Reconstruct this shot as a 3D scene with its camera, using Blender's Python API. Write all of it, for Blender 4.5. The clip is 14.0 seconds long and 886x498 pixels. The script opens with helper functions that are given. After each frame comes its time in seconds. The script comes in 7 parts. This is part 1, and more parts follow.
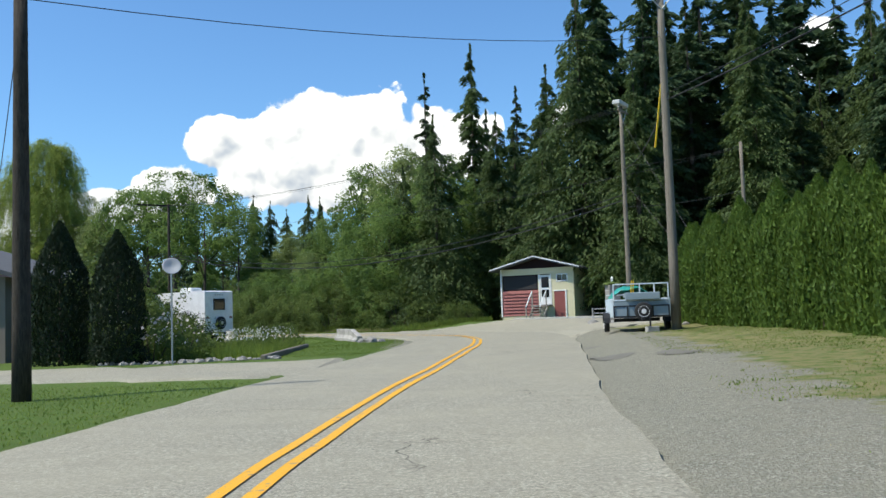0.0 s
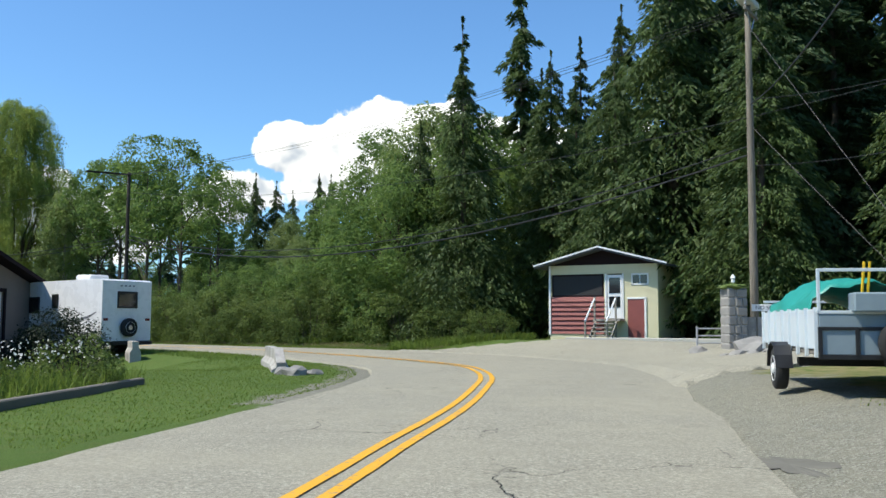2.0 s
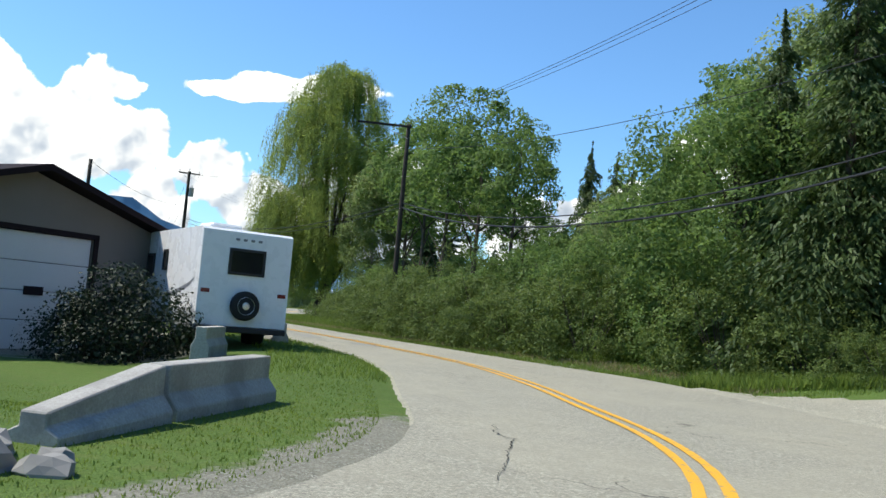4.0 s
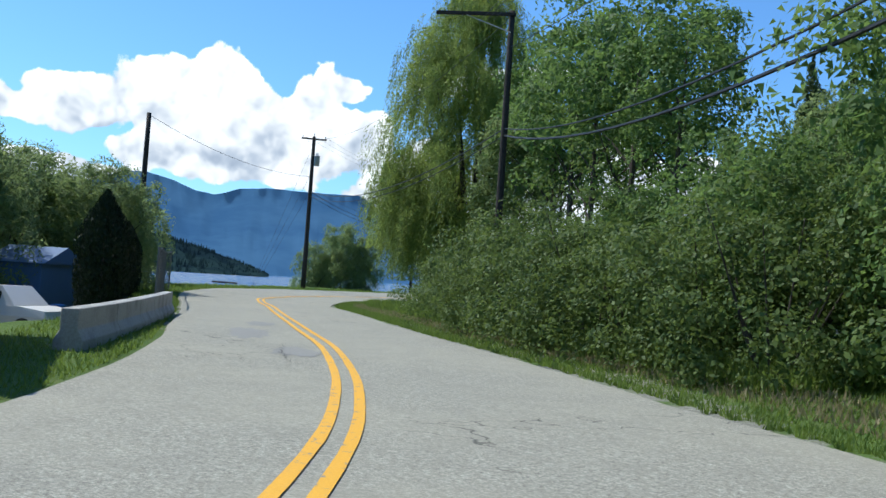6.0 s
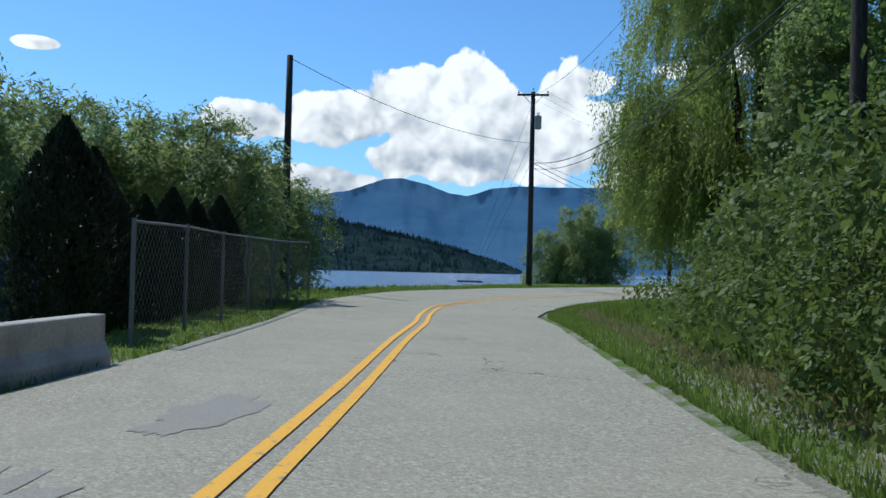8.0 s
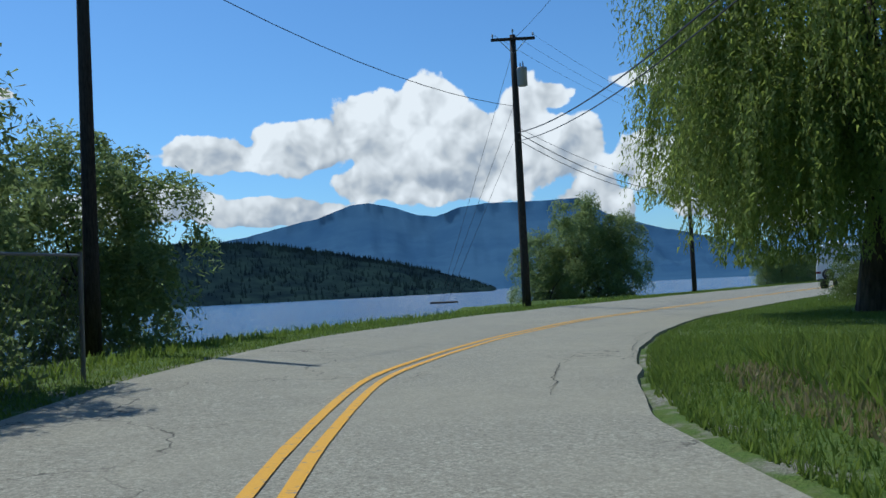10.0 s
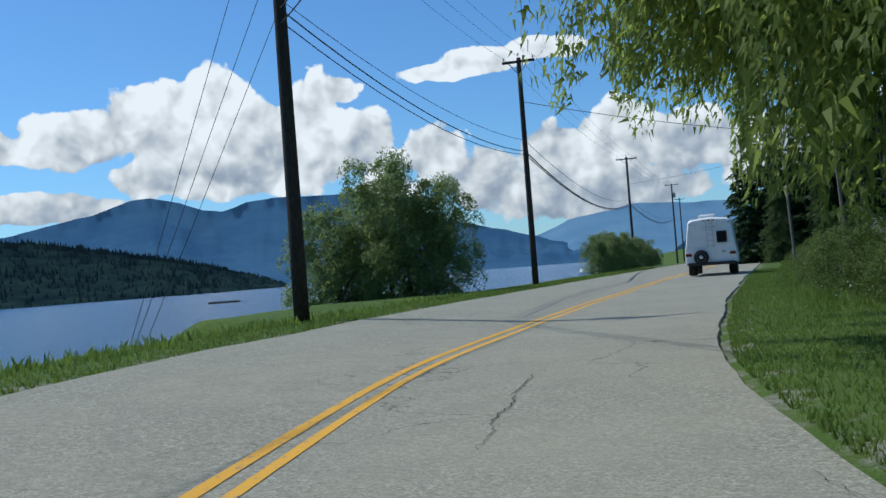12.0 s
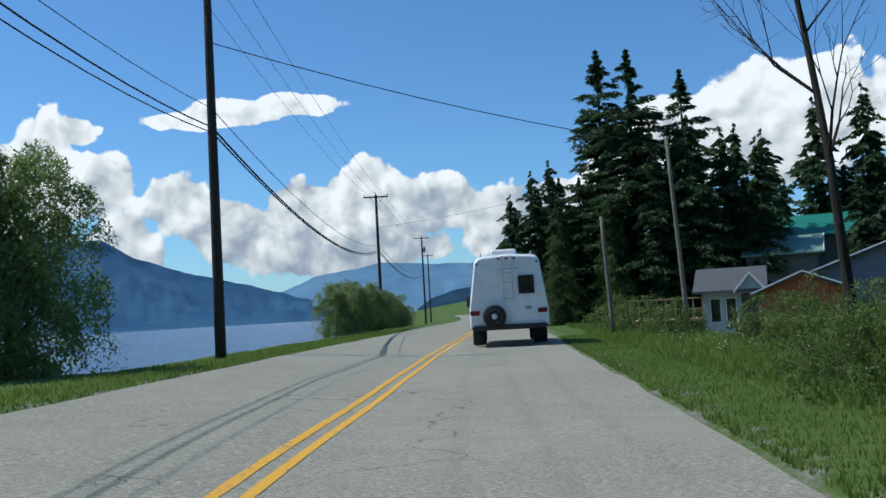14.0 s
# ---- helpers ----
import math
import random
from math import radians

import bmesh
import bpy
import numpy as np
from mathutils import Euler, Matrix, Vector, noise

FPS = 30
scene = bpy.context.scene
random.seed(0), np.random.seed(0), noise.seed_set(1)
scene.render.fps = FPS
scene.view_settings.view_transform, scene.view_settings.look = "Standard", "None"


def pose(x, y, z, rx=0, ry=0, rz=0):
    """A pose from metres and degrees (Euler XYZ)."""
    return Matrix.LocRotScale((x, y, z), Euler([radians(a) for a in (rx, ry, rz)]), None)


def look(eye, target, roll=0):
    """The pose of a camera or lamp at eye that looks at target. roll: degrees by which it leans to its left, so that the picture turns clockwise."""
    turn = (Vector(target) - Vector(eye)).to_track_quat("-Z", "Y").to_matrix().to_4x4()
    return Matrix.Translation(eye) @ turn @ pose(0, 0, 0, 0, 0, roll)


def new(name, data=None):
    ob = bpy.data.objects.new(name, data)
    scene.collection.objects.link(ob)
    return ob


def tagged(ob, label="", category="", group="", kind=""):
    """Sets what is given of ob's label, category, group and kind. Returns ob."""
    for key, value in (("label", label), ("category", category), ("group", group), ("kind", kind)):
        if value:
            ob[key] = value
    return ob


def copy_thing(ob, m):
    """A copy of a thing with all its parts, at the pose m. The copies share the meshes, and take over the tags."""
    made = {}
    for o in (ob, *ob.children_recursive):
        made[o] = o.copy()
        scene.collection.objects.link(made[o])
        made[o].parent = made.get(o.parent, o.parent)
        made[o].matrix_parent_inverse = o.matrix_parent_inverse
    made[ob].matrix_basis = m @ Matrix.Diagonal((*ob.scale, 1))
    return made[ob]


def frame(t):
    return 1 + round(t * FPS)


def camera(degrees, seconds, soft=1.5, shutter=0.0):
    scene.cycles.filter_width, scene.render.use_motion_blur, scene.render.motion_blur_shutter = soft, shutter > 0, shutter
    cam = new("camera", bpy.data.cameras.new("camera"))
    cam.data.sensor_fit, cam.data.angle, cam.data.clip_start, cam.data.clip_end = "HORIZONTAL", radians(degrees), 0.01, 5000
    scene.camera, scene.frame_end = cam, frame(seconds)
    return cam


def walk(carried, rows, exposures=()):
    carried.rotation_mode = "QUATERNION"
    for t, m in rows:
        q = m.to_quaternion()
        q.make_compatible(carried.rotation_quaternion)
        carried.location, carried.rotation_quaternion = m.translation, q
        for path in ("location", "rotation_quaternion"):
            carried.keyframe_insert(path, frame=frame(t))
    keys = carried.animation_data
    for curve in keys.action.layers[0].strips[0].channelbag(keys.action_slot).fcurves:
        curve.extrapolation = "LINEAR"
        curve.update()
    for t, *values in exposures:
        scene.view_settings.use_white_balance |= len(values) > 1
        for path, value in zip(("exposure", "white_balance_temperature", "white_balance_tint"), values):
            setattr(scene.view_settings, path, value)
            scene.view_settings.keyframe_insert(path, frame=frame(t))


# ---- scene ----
cam = camera(51.55, 14.0)


def gaze(x, y, z, yaw, pitch, roll):
    """A pose from the eye, the heading to the left of +y, the tilt up and the lean."""
    a, b = radians(yaw), radians(pitch)
    way = Vector((-math.sin(a) * math.cos(b), math.cos(a) * math.cos(b), math.sin(b)))
    return look((x, y, z), Vector((x, y, z)) + way, roll)


PATH = [
    (0.0, 0.00, 0.00, 1.19, -0.00, 3.91, -1.96),
    (0.5, 0.36, 4.55, 1.21, -0.23, 5.19, -0.58),
    (1.0, 0.72, 8.99, 1.18, 0.90, 6.37, 0.26),
    (1.5, 1.16, 13.66, 1.18, 1.13, 4.27, 0.47),
    (2.0, 1.67, 18.58, 1.22, 3.81, 4.59, 0.19),
    (2.5, 2.01, 22.81, 1.20, 7.57, 5.72, 0.53),
    (3.0, 2.24, 27.23, 1.19, 13.72, 3.79, 2.01),
    (3.5, 2.50, 31.81, 1.21, 19.35, 2.66, 6.28),
    (3.7, 2.43, 33.68, 1.22, 24.36, 3.53, 5.04),
    (5.8, -2.03, 51.19, 1.27, 40.11, 2.25, 5.89),
    (6.0, -2.81, 52.56, 1.21, 42.60, 2.31, 3.95),
    (6.5, -4.96, 55.81, 1.26, 48.15, 2.83, 3.88),
    (7.0, -7.57, 58.76, 1.22, 52.52, 1.77, 3.04),
    (7.5, -10.61, 61.38, 1.15, 57.28, 2.51, 1.92),
    (8.0, -13.92, 63.77, 1.17, 58.28, 1.26, 1.45),
    (8.2, -15.20, 64.75, 1.14, 58.32, 1.44, -0.27),
    (10.3, -29.37, 74.09, 1.18, 56.17, 2.98, -3.62),
    (10.5, -30.69, 75.07, 1.21, 56.19, 3.38, -4.70),
    (11.0, -34.01, 77.58, 1.17, 52.63, 2.50, -3.81),
    (11.5, -37.40, 80.65, 1.19, 49.64, 1.68, -3.86),
    (12.0, -40.60, 83.80, 1.20, 43.54, 1.41, -4.31),
    (12.5, -43.41, 87.42, 1.25, 37.84, 2.29, -3.78),
    (13.0, -46.13, 91.34, 1.20, 33.13, 0.45, -1.68),
    (13.5, -48.73, 95.44, 1.22, 29.09, 1.65, -1.50),
    (14.0, -50.72, 99.39, 1.16, 27.55, 3.96, -3.19),
]
walk(cam, [(r[0], gaze(*r[1:])) for r in PATH], exposures=[(0.0, 0.20, 6650, 7), (3.7, 0.34, 6650, 7), (6.0, 0.14, 5950, 7), (8.2, -0.26, 5900, 6), (10.3, -0.50, 5850, 5), (12.5, -0.45, 5900, 5), (13.0, -0.54, 5900, 5), (14.0, -0.36, 6000, 5)])

# ---- light ----
SUN_AZ, SUN_EL = 108.0, 55.0  # degrees to the left of +y, and up


def toward(az, el=0.0):
    a, e = radians(az), radians(el)
    return Vector((-math.sin(a) * math.cos(e), math.cos(a) * math.cos(e), math.sin(e)))


sun = new("sun", bpy.data.lights.new("sun", "SUN"))
sun.data.energy, sun.data.angle, sun.data.color = 4.6, radians(0.6), (1.0, 0.95, 0.87)
sun.rotation_euler = (-toward(SUN_AZ, SUN_EL)).to_track_quat("-Z", "Y").to_euler()


class Nodes:
    """A short way to write node trees."""

    def __init__(self, tree):
        self.t, self.n, self.l = tree, tree.nodes, tree.links
        self.n.clear()

    def put(self, kind, **at):
        node = self.n.new(kind)
        for key, value in at.items():
            key = key.replace("_", " ") if key.replace("_", " ") in node.inputs else key
            if key in node.inputs:
                self.into(node.inputs[key], value)
            else:
                setattr(node, key, value)
        return node

    def into(self, socket, value):
        if isinstance(value, bpy.types.NodeSocket):
            self.l.new(value, socket)
        elif isinstance(value, bpy.types.Node):
            self.l.new(value.outputs[0], socket)
        else:
            socket.default_value = value

    def math(self, op, a, b=0.0, c=None, clamp=False):
        node = self.n.new("ShaderNodeMath")
        node.operation, node.use_clamp = op, clamp
        self.into(node.inputs[0], a)
        self.into(node.inputs[1], b)
        if c is not None:
            self.into(node.inputs[2], c)
        return node.outputs[0]

    def noise(self, vector, scale, detail=4.0, rough=0.55, dim="3D"):
        node = self.n.new("ShaderNodeTexNoise")
        node.noise_dimensions = dim
        self.into(node.inputs["Vector"], vector)
        node.inputs["Scale"].default_value = scale
        node.inputs["Detail"].default_value = detail
        node.inputs["Roughness"].default_value = rough
        return node.outputs[0]

    def ramp(self, fac, stops):
        node = self.n.new("ShaderNodeValToRGB")
        self.into(node.inputs[0], fac)
        cr = node.color_ramp
        while len(cr.elements) < len(stops):
            cr.elements.new(0.5)
        for e, (p, c) in zip(cr.elements, stops):
            e.position, e.color = p, (*c, 1.0) if len(c) == 3 else c
        return node.outputs[0]

    def mix(self, fac, a, b, blend="MIX"):
        node = self.n.new("ShaderNodeMix")
        node.data_type, node.blend_type = "RGBA", blend
        self.into(node.inputs[0], fac)
        for i, v in ((6, a), (7, b)):
            self.into(node.inputs[i], (*v, 1.0) if isinstance(v, tuple) and len(v) == 3 else v)
        return node.outputs[2]

    def smooth(self, x, lo, hi):
        node = self.n.new("ShaderNodeMapRange")
        node.interpolation_type = "SMOOTHSTEP"
        self.into(node.inputs[0], x)
        node.inputs[1].default_value, node.inputs[2].default_value = lo, hi
        return node.outputs[0]


# cumulus heaps: azimuth and height of each heap's middle, half width and half height, in degrees
HEAP_A = [(12.6, 10.6, 2.6, 1.9), (8.2, 11.4, 3.2, 3.2), (4.6, 11.6, 3.2, 2.8), (0.2, 10.6, 3.4, 2.4), (8.0, 8.6, 6.5, 2.4), (16.5, 7.6, 3.0, 1.6), (20.0, 6.8, 2.6, 1.3)]
HEAP_B = [(70.0, 8.7, 3.6, 1.1), (65.0, 9.0, 4.2, 1.9), (60.3, 10.0, 3.0, 2.9), (57.0, 11.0, 2.7, 3.0), (54.0, 9.3, 2.8, 2.4), (51.3, 10.2, 2.2, 2.6), (48.3, 8.4, 2.4, 2.0), (56.0, 7.0, 9.0, 1.6), (74.5, 5.9, 5.0, 1.2), (67.0, 5.3, 5.0, 1.0)]
HEAP_C = [(43.5, 7.4, 2.2, 2.1), (40.5, 5.6, 3.2, 2.0), (36.2, 6.8, 2.6, 2.2), (32.6, 7.6, 3.0, 2.4), (28.2, 6.6, 3.4, 2.0), (23.6, 5.6, 3.4, 1.9), (34.0, 4.2, 9.0, 1.8), (47.0, 4.4, 2.6, 2.6), (85.0, 5.6, 4.0, 1.5)]
HEAP_D = [(39.8, 12.8, 3.4, 0.8), (36.2, 13.2, 3.2, 0.75), (43.2, 12.3, 2.6, 0.6), (10.0, 10.4, 2.6, 2.2), (6.0, 10.8, 3.2, 2.4), (1.8, 9.8, 3.0, 2.2), (-22.6, 14.6, 1.5, 1.8), (-8.0, 11.6, 1.2, 0.9), (49.5, 11.6, 1.6, 0.9), (82.5, 12.2, 1.6, 0.4)]

world = bpy.data.worlds.new("sky")
scene.world = world
world.use_nodes = True
w = Nodes(world.node_tree)
way = w.put("ShaderNodeTexCoord").outputs["Generated"]
xyz = w.put("ShaderNodeSeparateXYZ", Vector=way)
az = w.math("MULTIPLY", w.math("ARCTAN2", w.math("MULTIPLY", xyz.outputs[0], -1.0), xyz.outputs[1]), 180 / math.pi)
el = w.math("MULTIPLY", w.math("ARCSINE", xyz.outputs[2]), 180 / math.pi)


def shifted(v, by):
    node = w.put("ShaderNodeVectorMath", operation="ADD")
    w.l.new(v, node.inputs[0])
    node.inputs[1].default_value = by
    return node.outputs[0]


def heaps(v):
    """Rounded cauliflower billows at three sizes."""
    warp = w.put("ShaderNodeTexNoise", Vector=v, Scale=26.0, Detail=2.0)
    sc = w.put("ShaderNodeVectorMath", operation="SCALE")
    w.l.new(warp.outputs["Color"], sc.inputs[0])
    sc.inputs["Scale"].default_value = 0.030
    add = w.put("ShaderNodeVectorMath", operation="ADD")
    w.l.new(v, add.inputs[0])
    w.l.new(sc.outputs[0], add.inputs[1])
    out = w.math("MULTIPLY", w.math("SUBTRACT", w.noise(v, 13.0, 3.0, 0.5), 0.5), 1.1)
    for size, much in ((24.0, 0.58), (58.0, 0.24), (130.0, 0.09)):
        cell = w.put("ShaderNodeTexVoronoi", feature="SMOOTH_F1", Vector=add.outputs[0], Scale=size)
        cell.inputs["Smoothness"].default_value = 0.35
        out = w.math("ADD", out, w.math("MULTIPLY", w.math("SUBTRACT", 0.45, cell.outputs["Distance"]), much))
    return out


billow = heaps(way)
sunward = toward(SUN_AZ, SUN_EL) * 0.014
lee = heaps(shifted(way, tuple(sunward)))
fine = w.math("SUBTRACT", w.noise(way, 90.0, 5.0, 0.65), 0.5)
total = None
for a0, e0, ra, re in HEAP_A + HEAP_B + HEAP_C + HEAP_D:
    da = w.math("DIVIDE", w.math("SUBTRACT", az, a0), ra)
    de = w.math("DIVIDE", w.math("SUBTRACT", el, e0), re)
    d = w.math("SUBTRACT", 1.0, w.math("SQRT", w.math("ADD", w.math("MULTIPLY", da, da), w.math("MULTIPLY", de, de))))
    total = d if total is None else w.math("SMOOTH_MAX", total, d, 0.25)
shape = w.math("ADD", total, w.math("ADD", w.math("MULTIPLY", billow, 0.95), w.math("ADD", w.math("MULTIPLY", fine, 0.25), 0.17)))
cover = w.smooth(shape, 0.12, 0.23)
light = w.math("MULTIPLY", w.math("SUBTRACT", billow, lee), 1.4)
light = w.math("ADD", light, w.math("MULTIPLY", billow, 0.35))
light = w.math("ADD", light, w.math("MULTIPLY", w.math("SUBTRACT", el, 8.0), 0.06))
light = w.math("SUBTRACT", light, w.math("MULTIPLY", w.smooth(shape, 0.45, 1.2), 0.22))
tone = w.ramp(w.math("ADD", light, 0.74, clamp=True), [(0.0, (0.50, 0.59, 0.73)), (0.34, (0.78, 0.86, 0.97)), (0.6, (1.16, 1.19, 1.22)), (1.0, (1.70, 1.71, 1.72))])
sky = w.put("ShaderNodeTexSky", sky_type="NISHITA", sun_disc=False, sun_elevation=radians(SUN_EL), sun_rotation=radians(-SUN_AZ), air_density=1.0, dust_density=0.4, ozone_density=1.6)
clear = w.mix(1.0, sky.outputs[0], (0.62, 0.92, 1.20), "MULTIPLY")
back = w.put("ShaderNodeBackground", Color=clear, Strength=0.135)
cloud = w.put("ShaderNodeBackground", Color=tone, Strength=0.70)
both = w.put("ShaderNodeMixShader", Fac=cover)
w.l.new(back.outputs[0], both.inputs[1])
w.l.new(cloud.outputs[0], both.inputs[2])
w.put("ShaderNodeOutputWorld", Surface=both)

# ---- materials ----
MATS = {}


def surface(name, make):
    """A material built by make(nodes), which returns the shader."""
    if name not in MATS:
        m = bpy.data.materials.new(name)
        m.use_nodes = True
        n = Nodes(m.node_tree)
        out = n.put("ShaderNodeOutputMaterial")
        n.l.new(make(n).outputs[0], out.inputs["Surface"])
        MATS[name] = m
    return MATS[name]


def where(n, local=False):
    return n.put("ShaderNodeTexCoord").outputs["Object"] if local else n.put("ShaderNodeNewGeometry").outputs["Position"]


def bsdf(n, color, rough=0.6, metal=0.0, height=None, depth=0.01, strength=0.5, spec=0.5):
    b = n.put("ShaderNodeBsdfPrincipled")
    n.into(b.inputs["Base Color"], (*color, 1.0) if isinstance(color, tuple) else color)
    n.into(b.inputs["Roughness"], rough)
    n.into(b.inputs["Metallic"], metal)
    n.into(b.inputs["Specular IOR Level"], spec)
    if height is not None:
        bump = n.put("ShaderNodeBump")
        bump.inputs["Strength"].default_value, bump.inputs["Distance"].default_value = strength, depth
        n.into(bump.inputs["Height"], height)
        n.l.new(bump.outputs[0], b.inputs["Normal"])
    return b


def plain(name, color, rough=0.5, metal=0.0, grain=25.0, amount=0.12, local=True, spec=0.5):
    """Paint, metal or plastic with faint grime and grain."""
    def make(n):
        p = where(n, local)
        g = n.noise(p, grain, 4.0)
        big = n.noise(p, 1.7, 3.0)
        v = n.math("ADD", n.math("MULTIPLY", n.math("SUBTRACT", g, 0.5), amount), n.math("MULTIPLY", n.math("SUBTRACT", big, 0.5), amount * 1.6))
        c = n.mix(n.math("ADD", v, 0.5, clamp=True), tuple(x * 0.72 for x in color), tuple(min(1.0, x * 1.28) for x in color))
        r = n.math("ADD", n.math("MULTIPLY", n.math("SUBTRACT", g, 0.5), 0.2), rough, clamp=True)
        return bsdf(n, c, r, metal, g, 0.002, 0.15, spec)
    return surface(name, make)


def m_asphalt():
    def make(n):
        p = where(n)
        stone = n.noise(p, 48.0, 4.0, 0.75)
        vor = n.put("ShaderNodeTexVoronoi", feature="F1", Vector=p, Scale=42.0)
        mid = n.noise(p, 2.2, 4.0, 0.6)
        wide = n.noise(p, 0.35, 3.0)
        warp = n.put("ShaderNodeVectorMath", operation="ADD")
        n.l.new(p, warp.inputs[0])
        nz = n.put("ShaderNodeTexNoise", Vector=p, Scale=1.4, Detail=3.0)
        sc = n.put("ShaderNodeVectorMath", operation="SCALE")
        n.l.new(nz.outputs["Color"], sc.inputs[0])
        sc.inputs["Scale"].default_value = 1.5
        n.l.new(sc.outputs[0], warp.inputs[1])
        crack = n.put("ShaderNodeTexVoronoi", feature="DISTANCE_TO_EDGE", Vector=warp.outputs[0], Scale=0.32)
        line = n.math("SUBTRACT", 1.0, n.smooth(crack.outputs["Distance"], 0.0, 0.007))
        line = n.math("MULTIPLY", line, n.smooth(n.noise(p, 0.22, 2.0), 0.50, 0.60))
        grit = n.noise(p, 17.0, 4.0, 0.8)
        base = n.ramp(n.math("ADD", n.math("MULTIPLY", stone, 0.55), n.math("MULTIPLY", grit, 0.45)), [(0.36, (0.112, 0.105, 0.090)), (0.5, (0.282, 0.268, 0.228)), (0.64, (0.520, 0.498, 0.432))])
        base = n.mix(n.smooth(wide, 0.38, 0.66), base, n.mix(0.45, base, (0.350, 0.326, 0.266)))
        base = n.mix(n.math("MULTIPLY", n.smooth(mid, 0.35, 0.75), 0.4), base, (0.225, 0.214, 0.184))
        spots = n.smooth(vor.outputs["Distance"], 0.16, 0.05)
        base = n.mix(n.math("MULTIPLY", spots, 0.35), base, (0.40, 0.39, 0.36))
        base = n.mix(n.math("MULTIPLY", line, 0.85), base, (0.055, 0.052, 0.048))
        h = n.math("SUBTRACT", n.math("ADD", n.math("MULTIPLY", stone, 0.6), n.math("MULTIPLY", mid, 0.3)), n.math("MULTIPLY", line, 1.2))
        base = n.mix(1.0, base, (1.0, 0.995, 0.905), "MULTIPLY")
        return bsdf(n, base, 0.9, 0.0, n.math("ADD", h, grit), 0.014, 0.6, 0.25)
    return surface("asphalt", make)


def m_patch():
    def make(n):
        p = where(n)
        stone = n.noise(p, 55.0, 3.0, 0.7)
        mid = n.noise(p, 3.0, 4.0)
        base = n.ramp(stone, [(0.25, (0.17, 0.163, 0.140)), (0.75, (0.34, 0.325, 0.28))])
        base = n.mix(n.math("MULTIPLY", mid, 0.4), base, (0.20, 0.19, 0.16))
        return bsdf(n, base, 0.85, 0.0, stone, 0.012, 0.5, 0.3)
    return surface("patched asphalt", make)


def m_yellow():
    def make(n):
        p = where(n)
        wear = n.noise(p, 9.0, 6.0, 0.7)
        g = n.noise(p, 60.0, 3.0)
        c = n.mix(g, (0.62, 0.30, 0.018), (0.78, 0.42, 0.035))
        c = n.mix(n.smooth(wear, 0.56, 0.66), c, (0.24, 0.22, 0.19))
        return bsdf(n, c, 0.7, 0.0, g, 0.006, 0.4, 0.3)
    return surface("yellow road paint", make)


def m_ground():
    def make(n):
        p = where(n)
        gravel = n.put("ShaderNodeAttribute", attribute_name="gravel").outputs["Fac"]
        dry = n.put("ShaderNodeAttribute", attribute_name="dry").outputs["Fac"]
        fine = n.noise(p, 34.0, 4.0, 0.7)
        mid = n.noise(p, 3.5, 4.0, 0.65)
        wide = n.noise(p, 0.25, 3.0)
        grass = n.ramp(fine, [(0.25, (0.038, 0.066, 0.014)), (0.5, (0.086, 0.140, 0.029)), (0.75, (0.138, 0.192, 0.048))])
        grass = n.mix(n.math("MULTIPLY", n.smooth(mid, 0.45, 0.72), 0.5), grass, (0.130, 0.140, 0.045))
        grass = n.mix(n.math("MULTIPLY", dry, n.smooth(mid, 0.3, 0.6)), grass, (0.25, 0.215, 0.105))
        grass = n.mix(n.math("MULTIPLY", n.smooth(wide, 0.45, 0.6), 0.25), grass, (0.045, 0.085, 0.016))
        vor = n.put("ShaderNodeTexVoronoi", feature="F1", Vector=p, Scale=46.0)
        stones = n.ramp(vor.outputs["Color"], [(0.0, (0.114, 0.110, 0.084)), (0.6, (0.215, 0.209, 0.164)), (1.0, (0.39, 0.38, 0.31))])
        stones = n.mix(n.math("ADD", n.math("MULTIPLY", n.smooth(mid, 0.3, 0.7), 0.6), 0.05), stones, (0.232, 0.222, 0.168))
        g = n.smooth(n.math("ADD", gravel, n.math("MULTIPLY", n.math("SUBTRACT", n.noise(p, 1.1, 5.0, 0.7), 0.5), 1.5)), 0.40, 0.62)
        c = n.mix(g, grass, stones)
        return bsdf(n, c, 0.95, 0.0, n.math("ADD", fine, vor.outputs["Distance"]), 0.025, 0.6, 0.15)
    return surface("grass and gravel", make)


def m_leaf(name, dark, light, trans=0.35, far=1.0):
    """Foliage: each leaf its own shade, light shining through."""
    def make(n):
        geo = n.put("ShaderNodeNewGeometry")
        r = geo.outputs["Random Per Island"]
        patch = n.noise(geo.outputs["Position"], 0.7, 3.0)
        f = n.math("ADD", n.math("MULTIPLY", r, 0.6), n.math("MULTIPLY", n.math("SUBTRACT", patch, 0.3), 0.9), clamp=True)
        c = n.mix(f, dark, light)
        d = bsdf(n, c, 0.62, 0.0, None, spec=0.25)
        t = n.put("ShaderNodeBsdfTranslucent")
        n.into(t.inputs["Color"], n.mix(0.5, c, tuple(min(1.0, x * 1.6) for x in light)))
        s = n.put("ShaderNodeMixShader")
        s.inputs[0].default_value = trans
        n.l.new(d.outputs[0], s.inputs[1])
        n.l.new(t.outputs[0], s.inputs[2])
        return s
    return surface(name, make)


def m_bark(name, dark, light, scale=9.0):
    def make(n):
        p = where(n, True)
        mp = n.put("ShaderNodeMapping", Vector=p)
        mp.inputs["Scale"].default_value = (1.0, 1.0, 0.18)
        g = n.noise(mp.outputs[0], scale, 6.0, 0.7)
        c = n.ramp(g, [(0.3, dark), (0.7, light)])
        return bsdf(n, c, 0.9, 0.0, g, 0.02, 0.6, 0.2)
    return surface(name, make)


